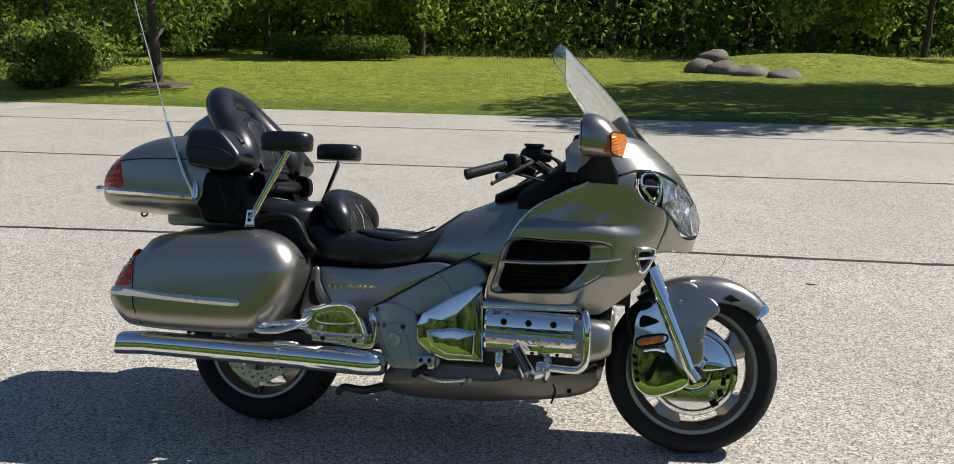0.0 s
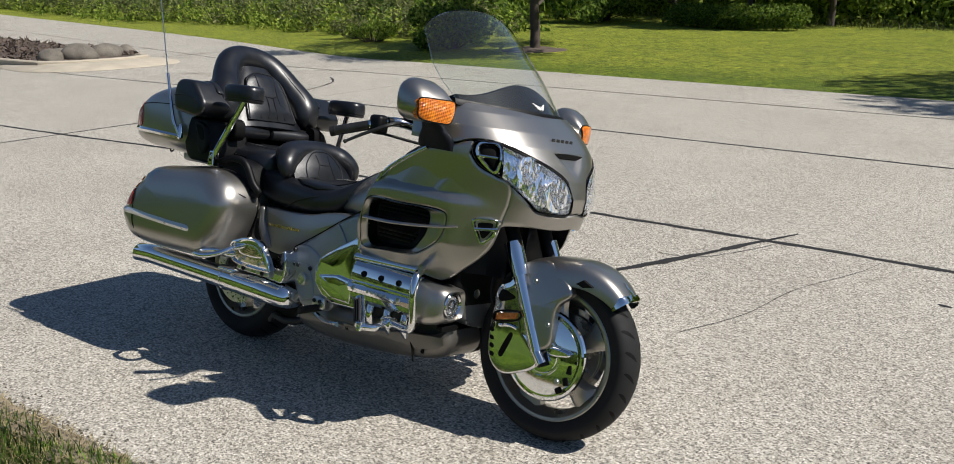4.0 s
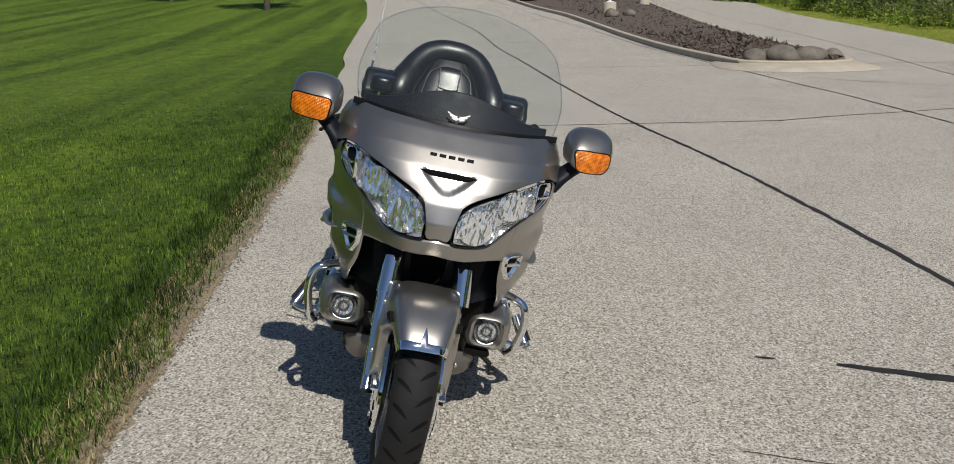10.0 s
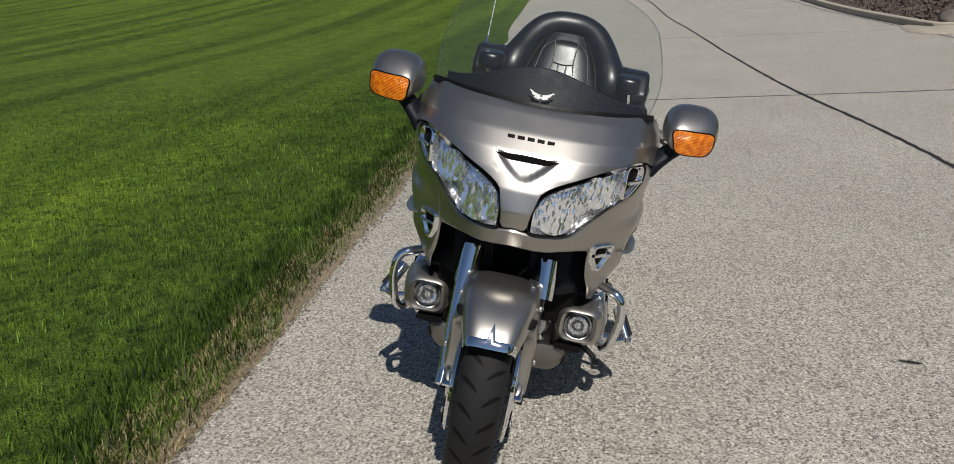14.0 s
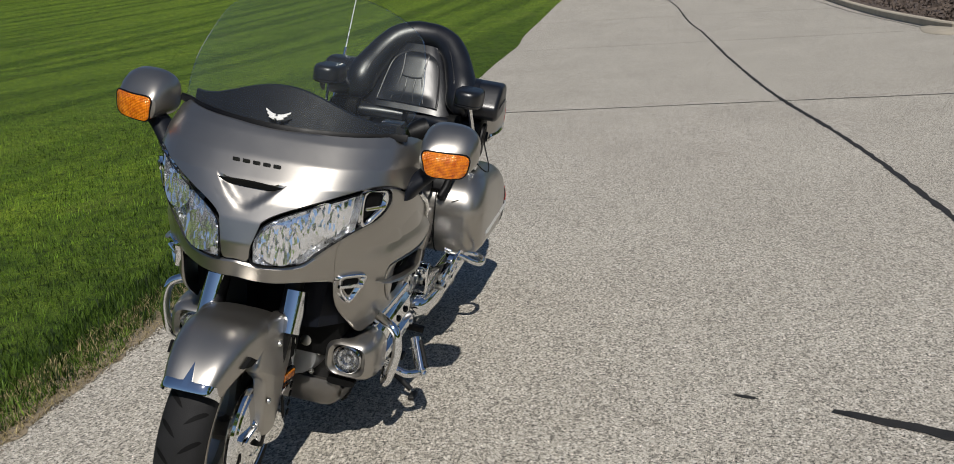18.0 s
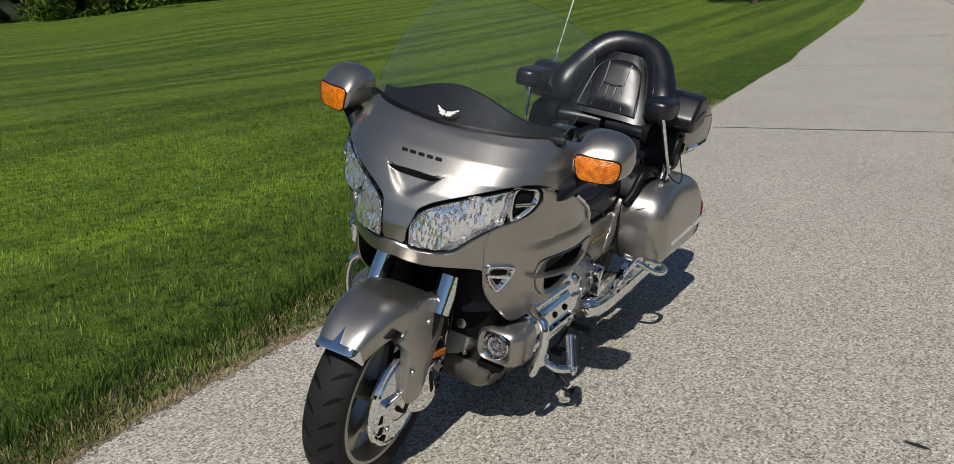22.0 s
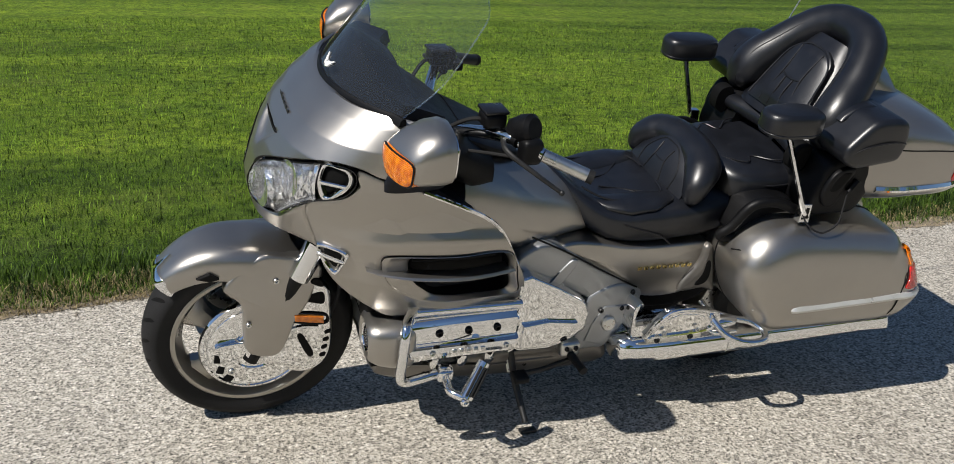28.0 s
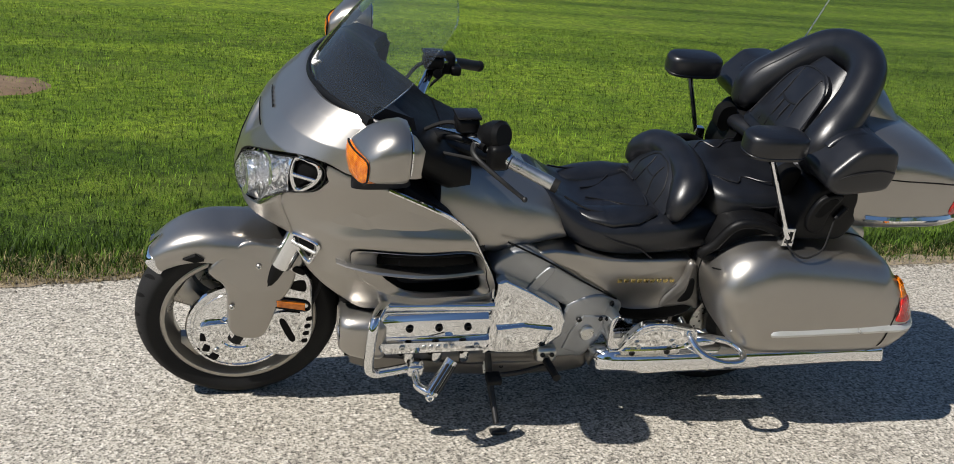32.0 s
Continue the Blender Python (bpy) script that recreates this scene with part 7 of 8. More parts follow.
part("lever_pad", rbox((0.05, 0.05, 0.02), (0.895, 0.30, 0.235), 0.007), RUBBER, bike, "rubber lever pad")
part("center_stand_foot", tube([(0.56, -0.16, 0.19), (0.46, -0.20, 0.17), (0.38, -0.20, 0.175), (0.355, -0.20, 0.15)], (0.016, 0.012), 10), STEEL_DARK, bike, "dark centre stand arm")

# side stand, straight down to the ground on the left
c, sn = math.cos(radians(12.5)), math.sin(radians(12.5))
to_local = lambda x, y, z: Vector((x, y * c - z * sn, y * sn + z * c))
foot = to_local(0.880, 0.378, 0.012)
stand = part("side_stand", tube([(0.905, 0.200, 0.300), (0.893, 0.255, 0.20), foot + Vector((0, -0.004, 0.02))], (0.013, 0.010), 12), STEEL_DARK, bike, "black side stand on the concrete")
fb = rbox((0.055, 0.026, 0.012), (0, 0, 0), 0.004)
part("stand_foot", turned(fb, Matrix.Translation(to_local(0.872, 0.382, 0.0065)) @ Matrix.Rotation(radians(12.5), 4, "X")), STEEL_DARK, stand, "flat steel stand foot")
part("stand_spring", tube([(0.915, 0.19, 0.29), (0.905, 0.24, 0.21)], 0.008, 8), BRUSHED, stand)

# swing arm, rear fender
part("swing_arm", loft([super_ring((x, -0.115, z), 0.025, 0.035, 3, 20) for x, z in ((0.56, 0.34), (0.35, 0.33), (0.05, 0.31), (-0.05, 0.308))]), STEEL_DARK, bike, "dark swing arm")
part("final_drive", lathe([(0.001, 0.165), (0.06, 0.16), (0.085, 0.13), (0.085, 0.11), (0.001, 0.11)], (0, 0, 0.308), 28, whole=False), STEEL_DARK, bike, "dark final drive case")
b = bmesh.new()
rings = []
for i in range(18):
    a = radians(20 + 160 * i / 17)
    rings.append([Vector((0.335 * math.cos(a), y, 0.308 + (0.345 - 0.03 * (y / 0.1) ** 2) * math.sin(a))) for y in np.linspace(-0.115, 0.115, 9)] + [Vector((0.325 * math.cos(a), y, 0.308 + (0.335 - 0.03 * (y / 0.1) ** 2) * math.sin(a))) for y in np.linspace(0.115, -0.115, 9)])
skin(b, rings)
part("rear_fender", b, BLACK, bike, "black inner rear fender")
part("tail_body", loft([super_ring((x, 0, z), w, h, 3, 28) for x, z, w, h in ((0.22, 0.64, 0.13, 0.07), (0.05, 0.66, 0.14, 0.09), (-0.20, 0.66, 0.14, 0.09), (-0.38, 0.64, 0.135, 0.08), (-0.45, 0.62, 0.11, 0.05))]), PAINT, bike, "champagne tail between the bags")

# antenna on the right of the trunk
ant = part("antenna", tube([(-0.180, -0.372, 0.872), (-0.215, -0.384, 0.955), (-0.296, -0.380, 1.145)], (0.009, 0.006), 10), CHROME, bike, "long chrome whip antenna")
part("whip", tube([(-0.296, -0.380, 1.145), (-0.375, -0.378, 1.37), (-0.455, -0.374, 1.60), (-0.56, -0.368, 1.95)], (0.0028, 0.0014), 6), BRUSHED, ant, "thin steel whip")
part("antenna_base", loft([super_ring((-0.180, -0.366, z), r, r * 0.7, 2.4, 18, "z") for z, r in ((0.845, 0.006), (0.855, 0.016), (0.905, 0.015), (0.93, 0.008))]), CHROME, ant, "chrome antenna base")

# ---------------------------------------------------------------- plants and distance
def leaf_cloud(name, centres, radii, count, size, mat, parent=None, shell=0.45, squash=0.8, floor=None):
    """Small bent leaves scattered through the outer part of many clumps."""
    centres, radii = np.asarray(centres, float), np.asarray(radii, float)
    pick = rng.choice(len(centres), count, p=radii**2 / np.sum(radii**2))
    d = rng.normal(size=(count, 3))
    d /= np.linalg.norm(d, axis=1)[:, None]
    r = radii[pick] * (1 - shell * rng.uniform(0, 1, count) ** 1.5)
    p = centres[pick] + d * r[:, None] * [1, 1, squash]
    if floor is not None:
        p[:, 2] = np.maximum(p[:, 2], floor + rng.uniform(0, 0.2, count))
    if parent is None:
        p[:, 2] += [rise(a, b) for a, b in p[:, :2]]
    u = rng.normal(size=(count, 3)) + d * 0.4
    u /= np.linalg.norm(u, axis=1)[:, None]
    w = np.cross(u, d + 0.5 * rng.normal(size=(count, 3)))
    w /= np.linalg.norm(w, axis=1)[:, None] + 1e-9
    s = (size * rng.uniform(0.5, 1.15, count))[:, None]
    v = np.stack([p - u * s, p + w * s * 0.42 + d * s * 0.15, p + u * s, p - w * s * 0.42 + d * s * 0.15], 1)
    me = bpy.data.meshes.new(name)
    idx = np.arange(count)[:, None] * 4
    me.from_pydata(v.reshape(-1, 3).tolist(), [], (idx + [0, 1, 2]).tolist() + (idx + [0, 2, 3]).tolist())
    me.materials.append(mat)
    ob = new(name, me)
    ob.parent = parent
    return ob


def tree(at, height, trunk_r, crown_r, crown_base, leaves, leaf, label, mat=LEAVES, seed=1, lean=0.02):
    """A tapered trunk with limbs and a loose crown."""
    rn = random.Random(seed)
    root = new("tree")
    root.location = (at[0], at[1], at[2] + rise(at[0], at[1]))
    tagged(root, label, "tree")
    top = crown_base + (height - crown_base) * 0.7
    b = tube([(0, 0, -0.1), (lean, 0.02, crown_base * 0.5), (lean * 2, -0.03, crown_base), (lean * 3, 0.02, top)], (trunk_r, trunk_r * 0.35), 10)
    clumps, rad = [], []
    for k in range(9):
        a, z0 = rn.uniform(0, 6.28), rn.uniform(crown_base * 0.85, top)
        reach = crown_r * rn.uniform(0.55, 0.9)
        end = (reach * math.cos(a), reach * math.sin(a), z0 + rn.uniform(0.3, 1.3))
        tube([(lean * 2, 0, z0 - 0.3), (end[0] * 0.5, end[1] * 0.5, z0 + 0.2), end], (trunk_r * 0.35, trunk_r * 0.08), 6, bm=b)
        for f in (0.55, 0.85, 1.05):
            clumps.append((end[0] * f + rn.gauss(0, 0.3), end[1] * f + rn.gauss(0, 0.3), z0 + 0.5 * f + rn.gauss(0.3, 0.4)))
            rad.append(crown_r * rn.uniform(0.22, 0.4))
    for k in range(14):
        a, rr = rn.uniform(0, 6.28), crown_r * math.sqrt(rn.random()) * 0.8
        clumps.append((rr * math.cos(a), rr * math.sin(a), rn.uniform(crown_base + 0.4, height - crown_r * 0.2)))
        rad.append(crown_r * rn.uniform(0.25, 0.42))
    part("trunk", b, BARK, root)
    leaf_cloud("crown", clumps, rad, leaves, leaf, mat, root)
    return root


def bush(at, w, h, leaves, leaf, label, mat=LEAVES, seed=1):
    rn = random.Random(seed)
    root = new("bush")
    root.location = (at[0], at[1], at[2] + rise(at[0], at[1]))
    tagged(root, label, "bush")
    b = bmesh.new()
    clumps, rad = [], []
    for k in range(26):
        a, rr = rn.uniform(0, 6.28), w * 0.40 * math.sqrt(rn.random())
        end = (rr * math.cos(a), rr * math.sin(a), h * rn.uniform(0.12, 0.8))
        tube([(end[0] * 0.2, end[1] * 0.2, -0.05), (end[0] * 0.7, end[1] * 0.7, end[2] * 0.5), end], (0.02, 0.008), 5, bm=b)
        clumps.append(end)
        rad.append(min(w, h) * rn.uniform(0.18, 0.30))
    part("stems", b, BARK, root)
    leaf_cloud("crown", clumps, rad, leaves, leaf, mat, root, floor=0.02)
    return root


def rock(at, size, seed, label="rounded grey field boulder on the grass"):
    b = bmesh.new()
    bmesh.ops.create_icosphere(b, subdivisions=3, radius=1.0)
    for v in b.verts:
        k = 1 + 0.22 * noise.noise(v.co * 1.1 + Vector((seed * 7, 0, 0))) + 0.07 * noise.noise(v.co * 3.5 + Vector((seed, 4, 0)))
        v.co = Vector((v.co.x * size[0], v.co.y * size[1], max(-0.35, v.co.z) * size[2])) * k
    ob = link_mesh("boulder", b, ROCK, angle=50)
    ob.matrix_world = pose(at[0], at[1], at[2] + rise(at[0], at[1]) + 0.3 * size[2], 0, 0, seed * 47)
    return tagged(ob, label, "rock", group="boulders")


# The lone tree and the bush across the road.
tree((-8.66, 14.95, 0.05), 6.5, 0.12, 2.9, 1.15, 17000, 0.10, "young shade tree with dark trunk in a mulch ring", seed=3, lean=0.0)
b = lathe([(0.001, 0.06), (0.35, 0.05), (0.75, 0.0), (0.8, -0.05)], (-8.66, 14.95, 0.05), 28, "z", whole=False)
for v in b.verts:
    v.co.z += 0.03 * noise.noise(v.co * 4)
tagged(link_mesh("mulch_ring", b, MULCH), "dark bark mulch ring round the tree", "mulch")
bush((-10.8, 14.5, 0.04), 1.9, 1.15, 9000, 0.06, "dense dark green shrub on the lawn", seed=5)
bush((-14.2, 15.4, 0.04), 1.6, 0.55, 2500, 0.05, "low scrubby bush on the lawn", LEAVES_LIGHT, seed=6)
bush((-15.4, 16.2, 0.04), 1.9, 0.6, 2500, 0.05, "low straw-coloured weeds on the lawn", REEDS, seed=7)
# A big tree, out of sight, that shades the far lawn.
tree((11.5, 16.2, 0.1), 10.5, 0.28, 4.4, 3.4, 24000, 0.17, "tall leafy tree casting shade over lawn and road", seed=11)
# Boulders on a low rise.
for i, (x, y, z, sx, sz) in enumerate(((2.85, 19.8, 0.08, 0.34, 0.28), (3.16, 20.3, 0.34, 0.38, 0.23), (3.36, 19.5, 0.08, 0.38, 0.26), (3.94, 19.1, 0.05, 0.52, 0.22), (4.62, 18.6, 0.05, 0.44, 0.18))):
    rock((x, y, z), (sx, 0.40, sz), i + 2)
b = lathe([(0.001, 0.36), (0.9, 0.34), (1.8, 0.22), (2.6, 0.05), (3.2, -0.08)], (0, 0, 0), 40, "z", whole=False)
for v in b.verts:
    v.co.x *= 1.35
mound = tagged(link_mesh("grass_mound", b, LAWN), "low grassy mound behind the boulders", "mound")
mound.location = (5.7, 22.1, 0.1)
# A clipped hedge, shrubs and light young trees before the wood.
hedge = new("hedge")
tagged(hedge, "long green hedge with sunlit top leaves", "hedge")
line = spline([(-9.9, 24.4), (-8.8, 23.8), (-7.4, 23.2), (-5.6, 23.2)], 26)
leaf_cloud("leaves", [(x, y, 0.4 + 0.18 * (i % 2)) for i, (x, y) in enumerate(line)], [0.38] * 26, 9000, 0.06, LEAVES, hedge, floor=0.12)
bush((-13.4, 25.2, 0.2), 3.4, 1.7, 7000, 0.09, "dark leafy shrub before the wood", seed=31)
bush((-13.6, 26.6, 0.2), 1.5, 3.4, 1500, 0.08, "tall shrub with yellow autumn leaves", GOLD_LEAVES, seed=32)
bush((-17.5, 25.8, 0.2), 4.2, 1.2, 5000, 0.08, "pale rough weeds along the wood", LEAVES_LIGHT, seed=33)
bush((-22.5, 27.0, 0.2), 4.6, 1.2, 4000, 0.09, "pale rough weeds along the wood", LEAVES_LIGHT, seed=34)
for i, (x, y, h, r, m) in enumerate(((-7.8, 25.2, 6.0, 1.9, LEAVES_LIGHT), (-5.4, 25.4, 6.5, 1.8, LEAVES_LIGHT), (-11.2, 27.0, 6.0, 2.0, LEAVES_LIGHT), (-16.5, 28.0, 6.5, 2.4, LEAVES_LIGHT), (-20.5, 28.5, 7.0, 2.4, LEAVES), (-25.0, 31.0, 7.5, 2.6, LEAVES_LIGHT), (6.2, 25.0, 6.5, 1.9, LEAVES_LIGHT), (9.6, 26.0, 7.0, 2.2, LEAVES))):
    tree((x, y, 0.3), h * 0.8, 0.10, r, 0.7, 9000, 0.13, "young broad-leaved tree at the wood's edge", m, seed=40 + i)

# The wood behind the far lawn.
WOOD = [(-75.0, 62.0), (-48.0, 48.0), (-30.0, 38.0), (-16.0, 31.0), (-6.0, 26.5), (2.0, 25.0), (10.0, 26.5), (22.0, 27.0), (40.0, 24.0)]


def wood_line(name, line, back, count, size, height, mat, label, seed, spread=2.6, dens=1.1):
    rn = random.Random(seed)
    p = spline(line, 160)
    cs, rs = [], []
    for x, y in p:
        for k in range(5):
            z = height * rn.random() ** 1.3
            cs.append((x + rn.gauss(0, dens), y + back + abs(rn.gauss(0, spread)) + z * 0.12, z))
            rs.append(rn.uniform(0.7, 1.6) * (0.7 + 0.06 * height))
    ob = leaf_cloud(name, cs, rs, count, size, mat, shell=0.6, squash=0.95, floor=0.0)
    return tagged(ob, label, "trees", kind="stuff")


wood_line("far_woods", WOOD, 1.8, 80000, 0.22, 6.0, LEAVES, "dense dark green wood behind the lawn", 1)
wood_line("far_woods_light", WOOD[:5] + [(-3.5, 25.8)], 0.4, 70000, 0.15, 5.0, LEAVES_LIGHT, "lighter green trees at the wood's edge", 2, 1.2)
wood_line("understorey", WOOD, 0.3, 34000, 0.14, 2.2, LEAVES, "low brush at the foot of the wood", 3, 0.8)
xy = spline(WOOD, 9000) + rng.normal(0, 0.5, (9000, 2)) - [0, 0.3]
blade_cloud("tall_field_grass", xy, np.full(9000, 0.12), 0.1, 0.4, 0.02, 0.9, REEDS, "tall unmown grass at the wood's edge", "grass")
# Trunks inside the wood.
b = bmesh.new()
for i, (x, y) in enumerate(spline(WOOD, 60)):
    tube([(x, y + 1.5 + (i * 37 % 17) * 0.15, -0.2), (x + 0.1, y + 1.7, 4.0), (x - 0.1, y + 1.6, 8.0)], (0.16, 0.07), 6, bm=b)
tagged(link_mesh("wood_trunks", b, BARK), "dark tree trunks standing in the wood", "trees", kind="stuff")
# Dark backing woods all round, far off.
ring = [(82 * math.cos(a), 82 * math.sin(a)) for a in np.linspace(math.radians(120), math.radians(395), 22)]
wood_line("distant_woods", ring, 0.0, 120000, 0.42, 8.0, LEAVES, "distant dark belt of trees round the lawns", 4, 4.0, 2.5)

# Rough dark sheets behind the leaves; their colour paints the shade inside the woods.
def shade_sheet(line, depth, height, amp):
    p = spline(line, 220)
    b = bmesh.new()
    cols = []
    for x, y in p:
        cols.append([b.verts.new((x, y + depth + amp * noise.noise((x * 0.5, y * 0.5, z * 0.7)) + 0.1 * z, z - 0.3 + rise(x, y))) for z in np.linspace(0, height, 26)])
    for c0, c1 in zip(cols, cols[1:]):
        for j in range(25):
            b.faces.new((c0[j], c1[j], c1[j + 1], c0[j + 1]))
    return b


tagged(link_mesh("wood_shade_sheet", shade_sheet(WOOD, 5.0, 5.0, 1.4), WOOD_SHADE, fix=False), "dark green sheet behind the wood, painted as its inner shade", "trees", kind="stuff")
b = shade_sheet([(p[0] * 1.04, p[1] * 1.04) for p in ring], 0.0, 11.0, 2.5)
tagged(link_mesh("distant_shade_sheet", b, WOOD_SHADE, fix=False), "dark green sheet behind the distant woods, painted as their inner shade", "trees", kind="stuff")

# Reeds and rough weeds behind the island.
REED = [(-75.0, 29.0), (-52.0, 24.8), (-38.5, 22.3), (-25.3, 20.3), (-18.7, 18.5), (-12.6, 17.2)]


def weeds(name, back, count, size, height, r, mat, label, seed):
    """Low tangled plants along the far lawn."""
    rn = random.Random(seed)
    cs, rs = [], []
    for x, y in spline(REED, 130):
        for k in range(5):
            cs.append((x + rn.gauss(0, 0.5), y + back + rn.gauss(0, 0.9), 0.1 + height * rn.random() ** 1.4))
            rs.append(r * rn.uniform(0.6, 1.3))
    return tagged(leaf_cloud(name, cs, rs, count, size, mat, shell=0.8, squash=1.2, floor=0.05), label, "weeds", kind="stuff")


weeds("tall_weeds", 1.0, 34000, 0.10, 0.9, 0.40, REEDS, "tall straw-green weeds beyond the road", 51)
weeds("green_weeds", 0.5, 26000, 0.09, 0.55, 0.35, LEAVES_LIGHT, "rough green weeds beyond the road", 52)
weeds("dark_weeds", 2.0, 24000, 0.12, 1.1, 0.5, LEAVES, "dark green scrub behind the weeds", 53)

# The kerbed island with mulch, boulders and lamp posts.
AX = Vector((-0.992, 0.125, 0))
SIDE = Vector((0.125, 0.992, 0))
O = Vector((-14.25, 6.25, 0))


def isl(u, v, z=0.0):
    """A place on the island: u metres along it, v across, z up."""
    p = O + AX * u + SIDE * v
    return p + Vector((0, 0, z + rise(p.x, p.y)))


island = new("kerbed_island")
tagged(island, "long kerbed island with dark bark mulch in the road", "traffic island", kind="structure")
outline = [(62, -14.5), (54, -11.6), (45, -8.2), (38, -6.3), (30, -4.6), (24, -3.1), (17.5, -2.05), (12, -1.35), (7, -0.75), (4, -0.35), (2.4, -0.12), (1.2, 0.03), (0.3, 0.25), (0.0, 0.8), (0.0, 1.9), (0.4, 2.5), (1.2, 2.72), (2, 2.75), (3, 2.75), (5, 2.75), (9, 2.75), (18, 2.75), (35, 2.75), (62, 2.4)]


def band(line, w, z0, z1, r=0.02):
    """A kerb: a rounded bar of stone along an open line."""
    q = spline([(*p, 0) for p in line], 200)[:, :2] if len(line) > 2 else np.array(line, float)
    rings = []
    for i in range(len(q)):
        t = q[min(i + 1, len(q) - 1)] - q[max(0, i - 1)]
        t /= np.linalg.norm(t)
        nn = np.array([-t[1], t[0]])
        rings.append([isl(*(q[i] + nn * a * w), zz) for a, zz in ((0, z0), (0, z1 - r), (0.15, z1), (0.85, z1), (1, z1 - r), (1, z0))])
    return loft(rings)


part("kerb", band(list(reversed(outline)), 0.17, -0.05, 0.15), KERB, island)
b = bmesh.new()
mm = spline(outline, 220)
c = [b.verts.new(isl(*(p + (np.array([12, 1.4]) - p) * 0.02), 0.11)) for p in mm]
mid_row = [b.verts.new(isl(min(69, max(0.9, p[0])), 1.4, 0.2)) for p in mm]
for i in range(len(mm) - 1):
    b.faces.new((c[i], c[i + 1], mid_row[i + 1], mid_row[i]))
part("mulch_bed", b, MULCH, island, fix=False)
b = bmesh.new()
low = spline([(1.6, -0.2), (0.1, -0.25), (-0.7, 0.3), (-0.95, 1.35), (-0.7, 2.4), (0.0, 2.95), (1.6, 2.95)], 40)
mid = np.array([0.6, 1.4])
rings = [[isl(*(mid + (p - mid) * k), z) for p in low] for k, z in ((1.0, 0.004), (0.98, 0.03), (0.6, 0.10), (0.2, 0.12))]
skin(b, rings, close=False)
part("concrete_apron", b, KERB, island, fix=False, angle=60)
pts, faces = [], []
for i in range(5000):
    u = rng.uniform(0.6, 40) if i > 2500 else rng.uniform(0.6, 12)
    v = rng.uniform(0.35 - 0.105 * u, 2.4)
    p = isl(u, v, 0.14 + 0.05 * (v > 0.4))
    s = rng.uniform(0.02, 0.07)
    d = Vector(rng.normal(size=3)) * s
    e = Vector(rng.normal(size=3)) * s * 0.4
    k = len(pts)
    pts += [p - d, p + e, p + d, p - e + Vector((0, 0, s * 0.3))]
    faces += [(k, k + 1, k + 2), (k, k + 2, k + 3)]
me = bpy.data.meshes.new("bark_chips")
me.from_pydata([tuple(q) for q in pts], [], faces)
me.materials.append(MULCH)
tagged(new("bark_chips", me), "loose dark bark chips on the island", "mulch", kind="stuff")
for i, (u, v, s) in enumerate(((0.75, 0.6, 0.26), (0.7, 1.15, 0.33), (0.8, 1.75, 0.30), (1.0, 2.25, 0.24), (1.3, 1.0, 0.22))):
    p = isl(u, v)
    rock((p.x, p.y, 0.1), (s * 1.2, s, s * 0.8), i + 11, "rounded tan boulder on the mulch island")


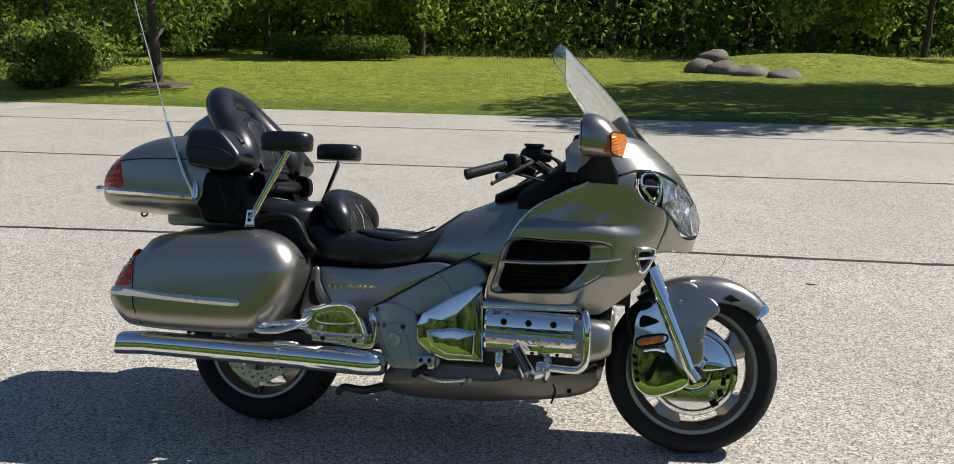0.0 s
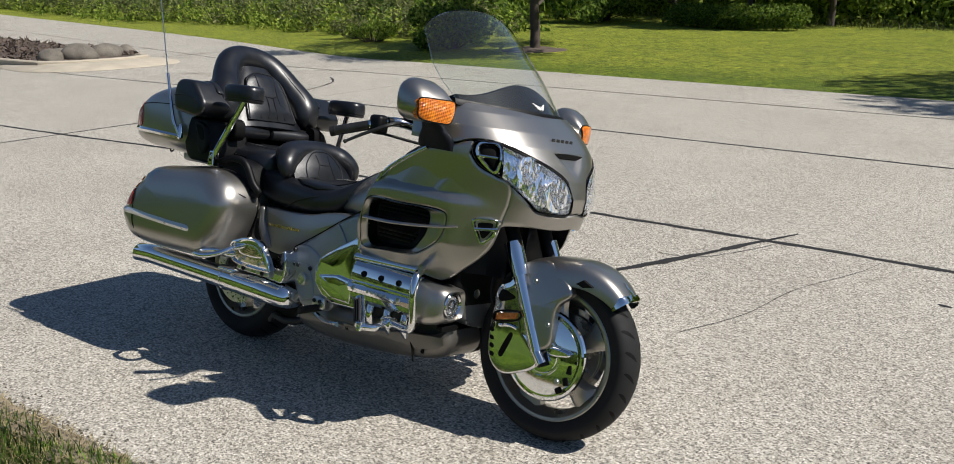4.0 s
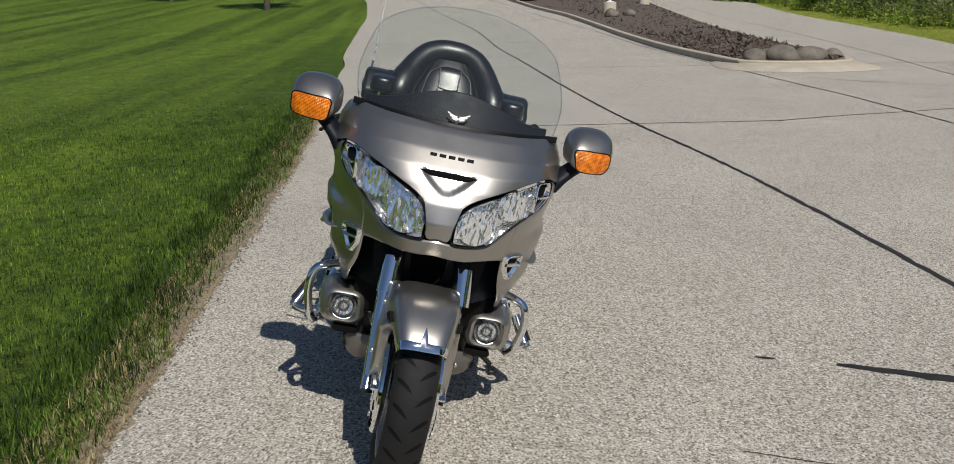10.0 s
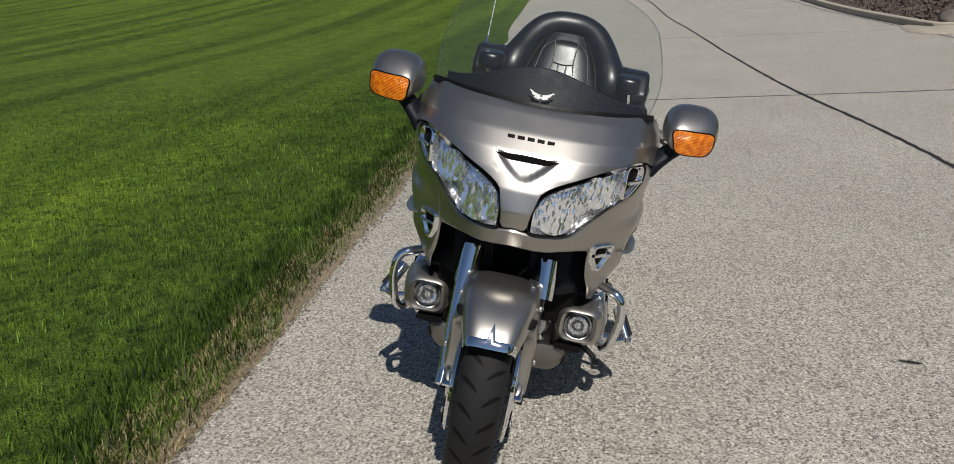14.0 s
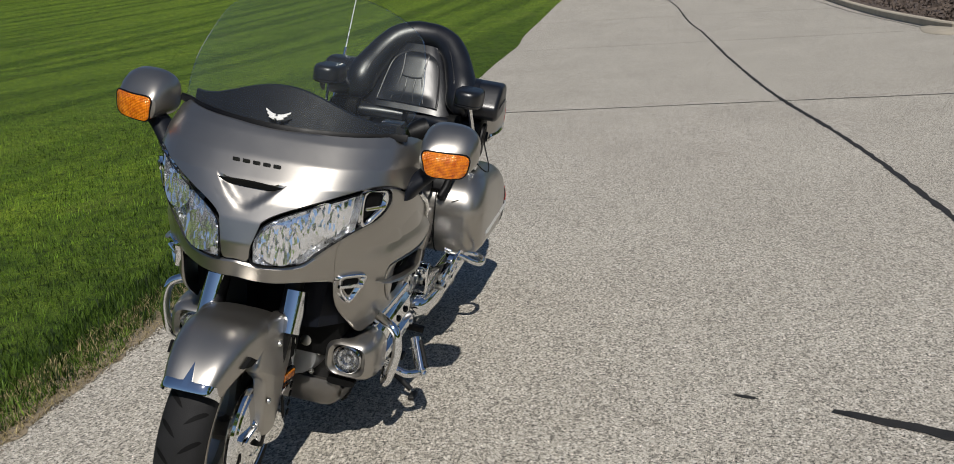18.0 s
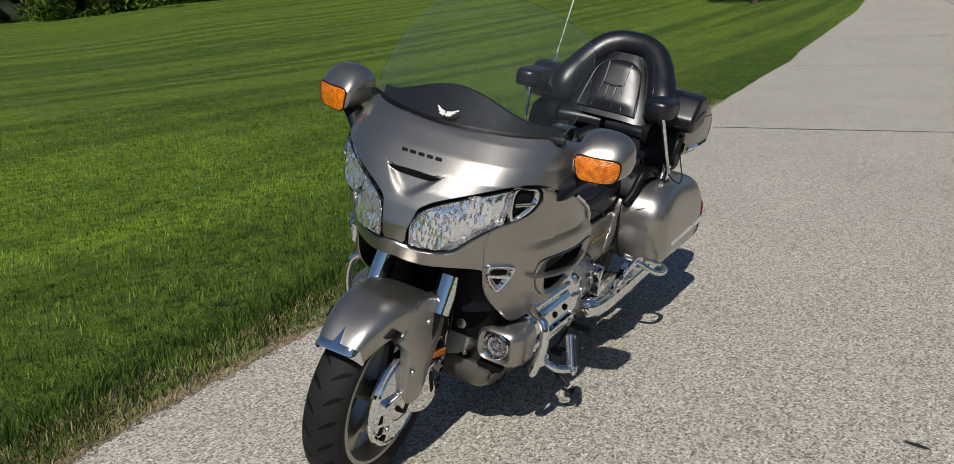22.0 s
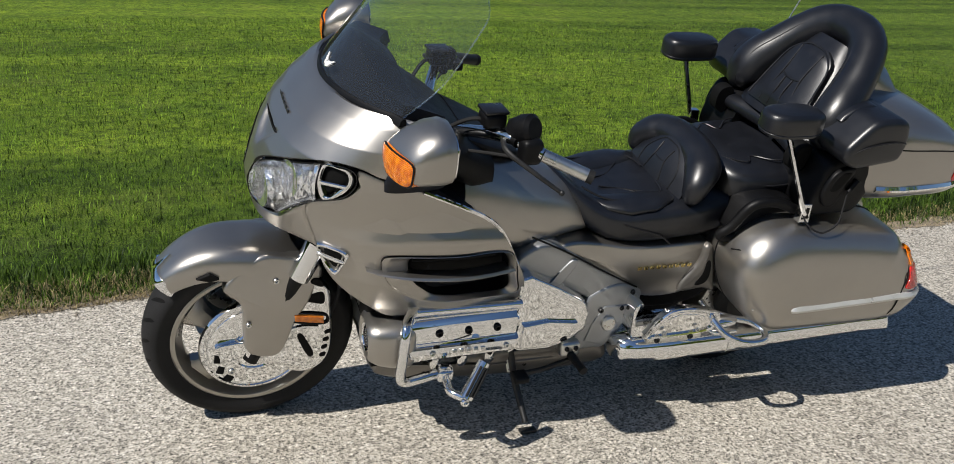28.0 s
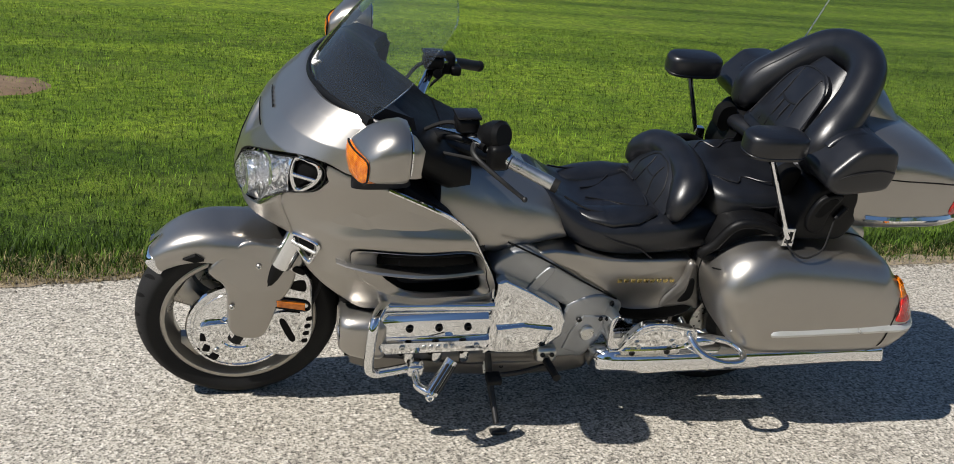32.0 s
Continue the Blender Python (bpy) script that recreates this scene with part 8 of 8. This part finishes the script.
def lamp_post(x, y):
    root = new("lamp_post")
    root.location = (x, y, rise(x, y) + 0.06)
    tagged(root, "white lamp post on a round concrete footing", "lamp post", group="lamp posts on the island")
    part("footing", lathe([(0.001, 0.62), (0.28, 0.62), (0.31, 0.58), (0.31, -0.2)], (0, 0, 0), 24, "z", whole=False), KERB, root)
    part("base_plate", rbox((0.34, 0.34, 0.03), (0, 0, 0.635)), WHITE, root)
    part("pole", tube([(0, 0, 0.63), (0, 0, 7.2)], (0.085, 0.055), 14), WHITE, root)
    part("lamp_head", rbox((0.7, 0.28, 0.12), (0.3, 0, 7.25), 0.04), WHITE, root)
    return root


for x, y in ((-38.97, 8.37), (-50.8, 12.66)):
    lamp_post(x, y)
# Things beyond the island: more rocks, shrubs and a small tree by the bend.
for i, (x, y, s) in enumerate(((-36.5, 8.0, 0.3), (-37.6, 9.0, 0.25), (-50.5, 5.6, 0.6))):
    rock((x, y, 0.15), (s * 1.2, s, s * 0.9), i + 31, "pale boulder on the mulch island")
bush((-46, 24.6, 0.1), 3.4, 2.0, 4000, 0.13, "round dark shrub beyond the road", seed=21)
bush((-56, 26.5, 0.1), 4.2, 2.6, 4000, 0.16, "round dark shrub beyond the road", seed=22)
tree((-41.8, -7.86, 0.0), 6.0, 0.15, 2.2, 2.0, 3500, 0.16, "small young tree standing on the lawn", seed=23)
tree((-48.6, -14.3, 0.0), 5.0, 0.15, 1.9, 0.4, 6000, 0.15, "small dark spruce-green tree on the lawn", seed=24)
# Mulch circle in the lawn on the bike's right.
b = lathe([(0.001, 0.05), (0.5, 0.04), (0.85, 0.0), (0.95, -0.06)], (0, 0, 0), 30, "z", whole=False)
for v in b.verts:
    v.co.z += 0.04 * noise.noise(v.co * 5)
    v.co.x, v.co.y, v.co.z = v.co.x * 0.9, v.co.y * 0.55, v.co.z * 0.7
ob = tagged(link_mesh("mulch_circle", b, TAN_MULCH), "dry brown mulch circle in the lawn", "mulch")
ob.location = (3.95, -4.78, 0.02)
# Posts and a wire fence in front of the wood.
fence = new("wire_fence")
tagged(fence, "grey chain-link fence along the wood", "fence")
fp = spline([(-46, 44.5), (-30, 35.5), (-17, 29.5)], 13)
for x, y in fp:
    part("post", tube([(x, y, rise(x, y)), (x, y, 2.0 + rise(x, y))], 0.04, 8), FENCE_METAL, fence)
for z in (0.3, 0.9, 1.5, 1.95):
    part("rail", tube([(x, y, z) for x, y in fp], 0.012, 5), FENCE_METAL, fence)
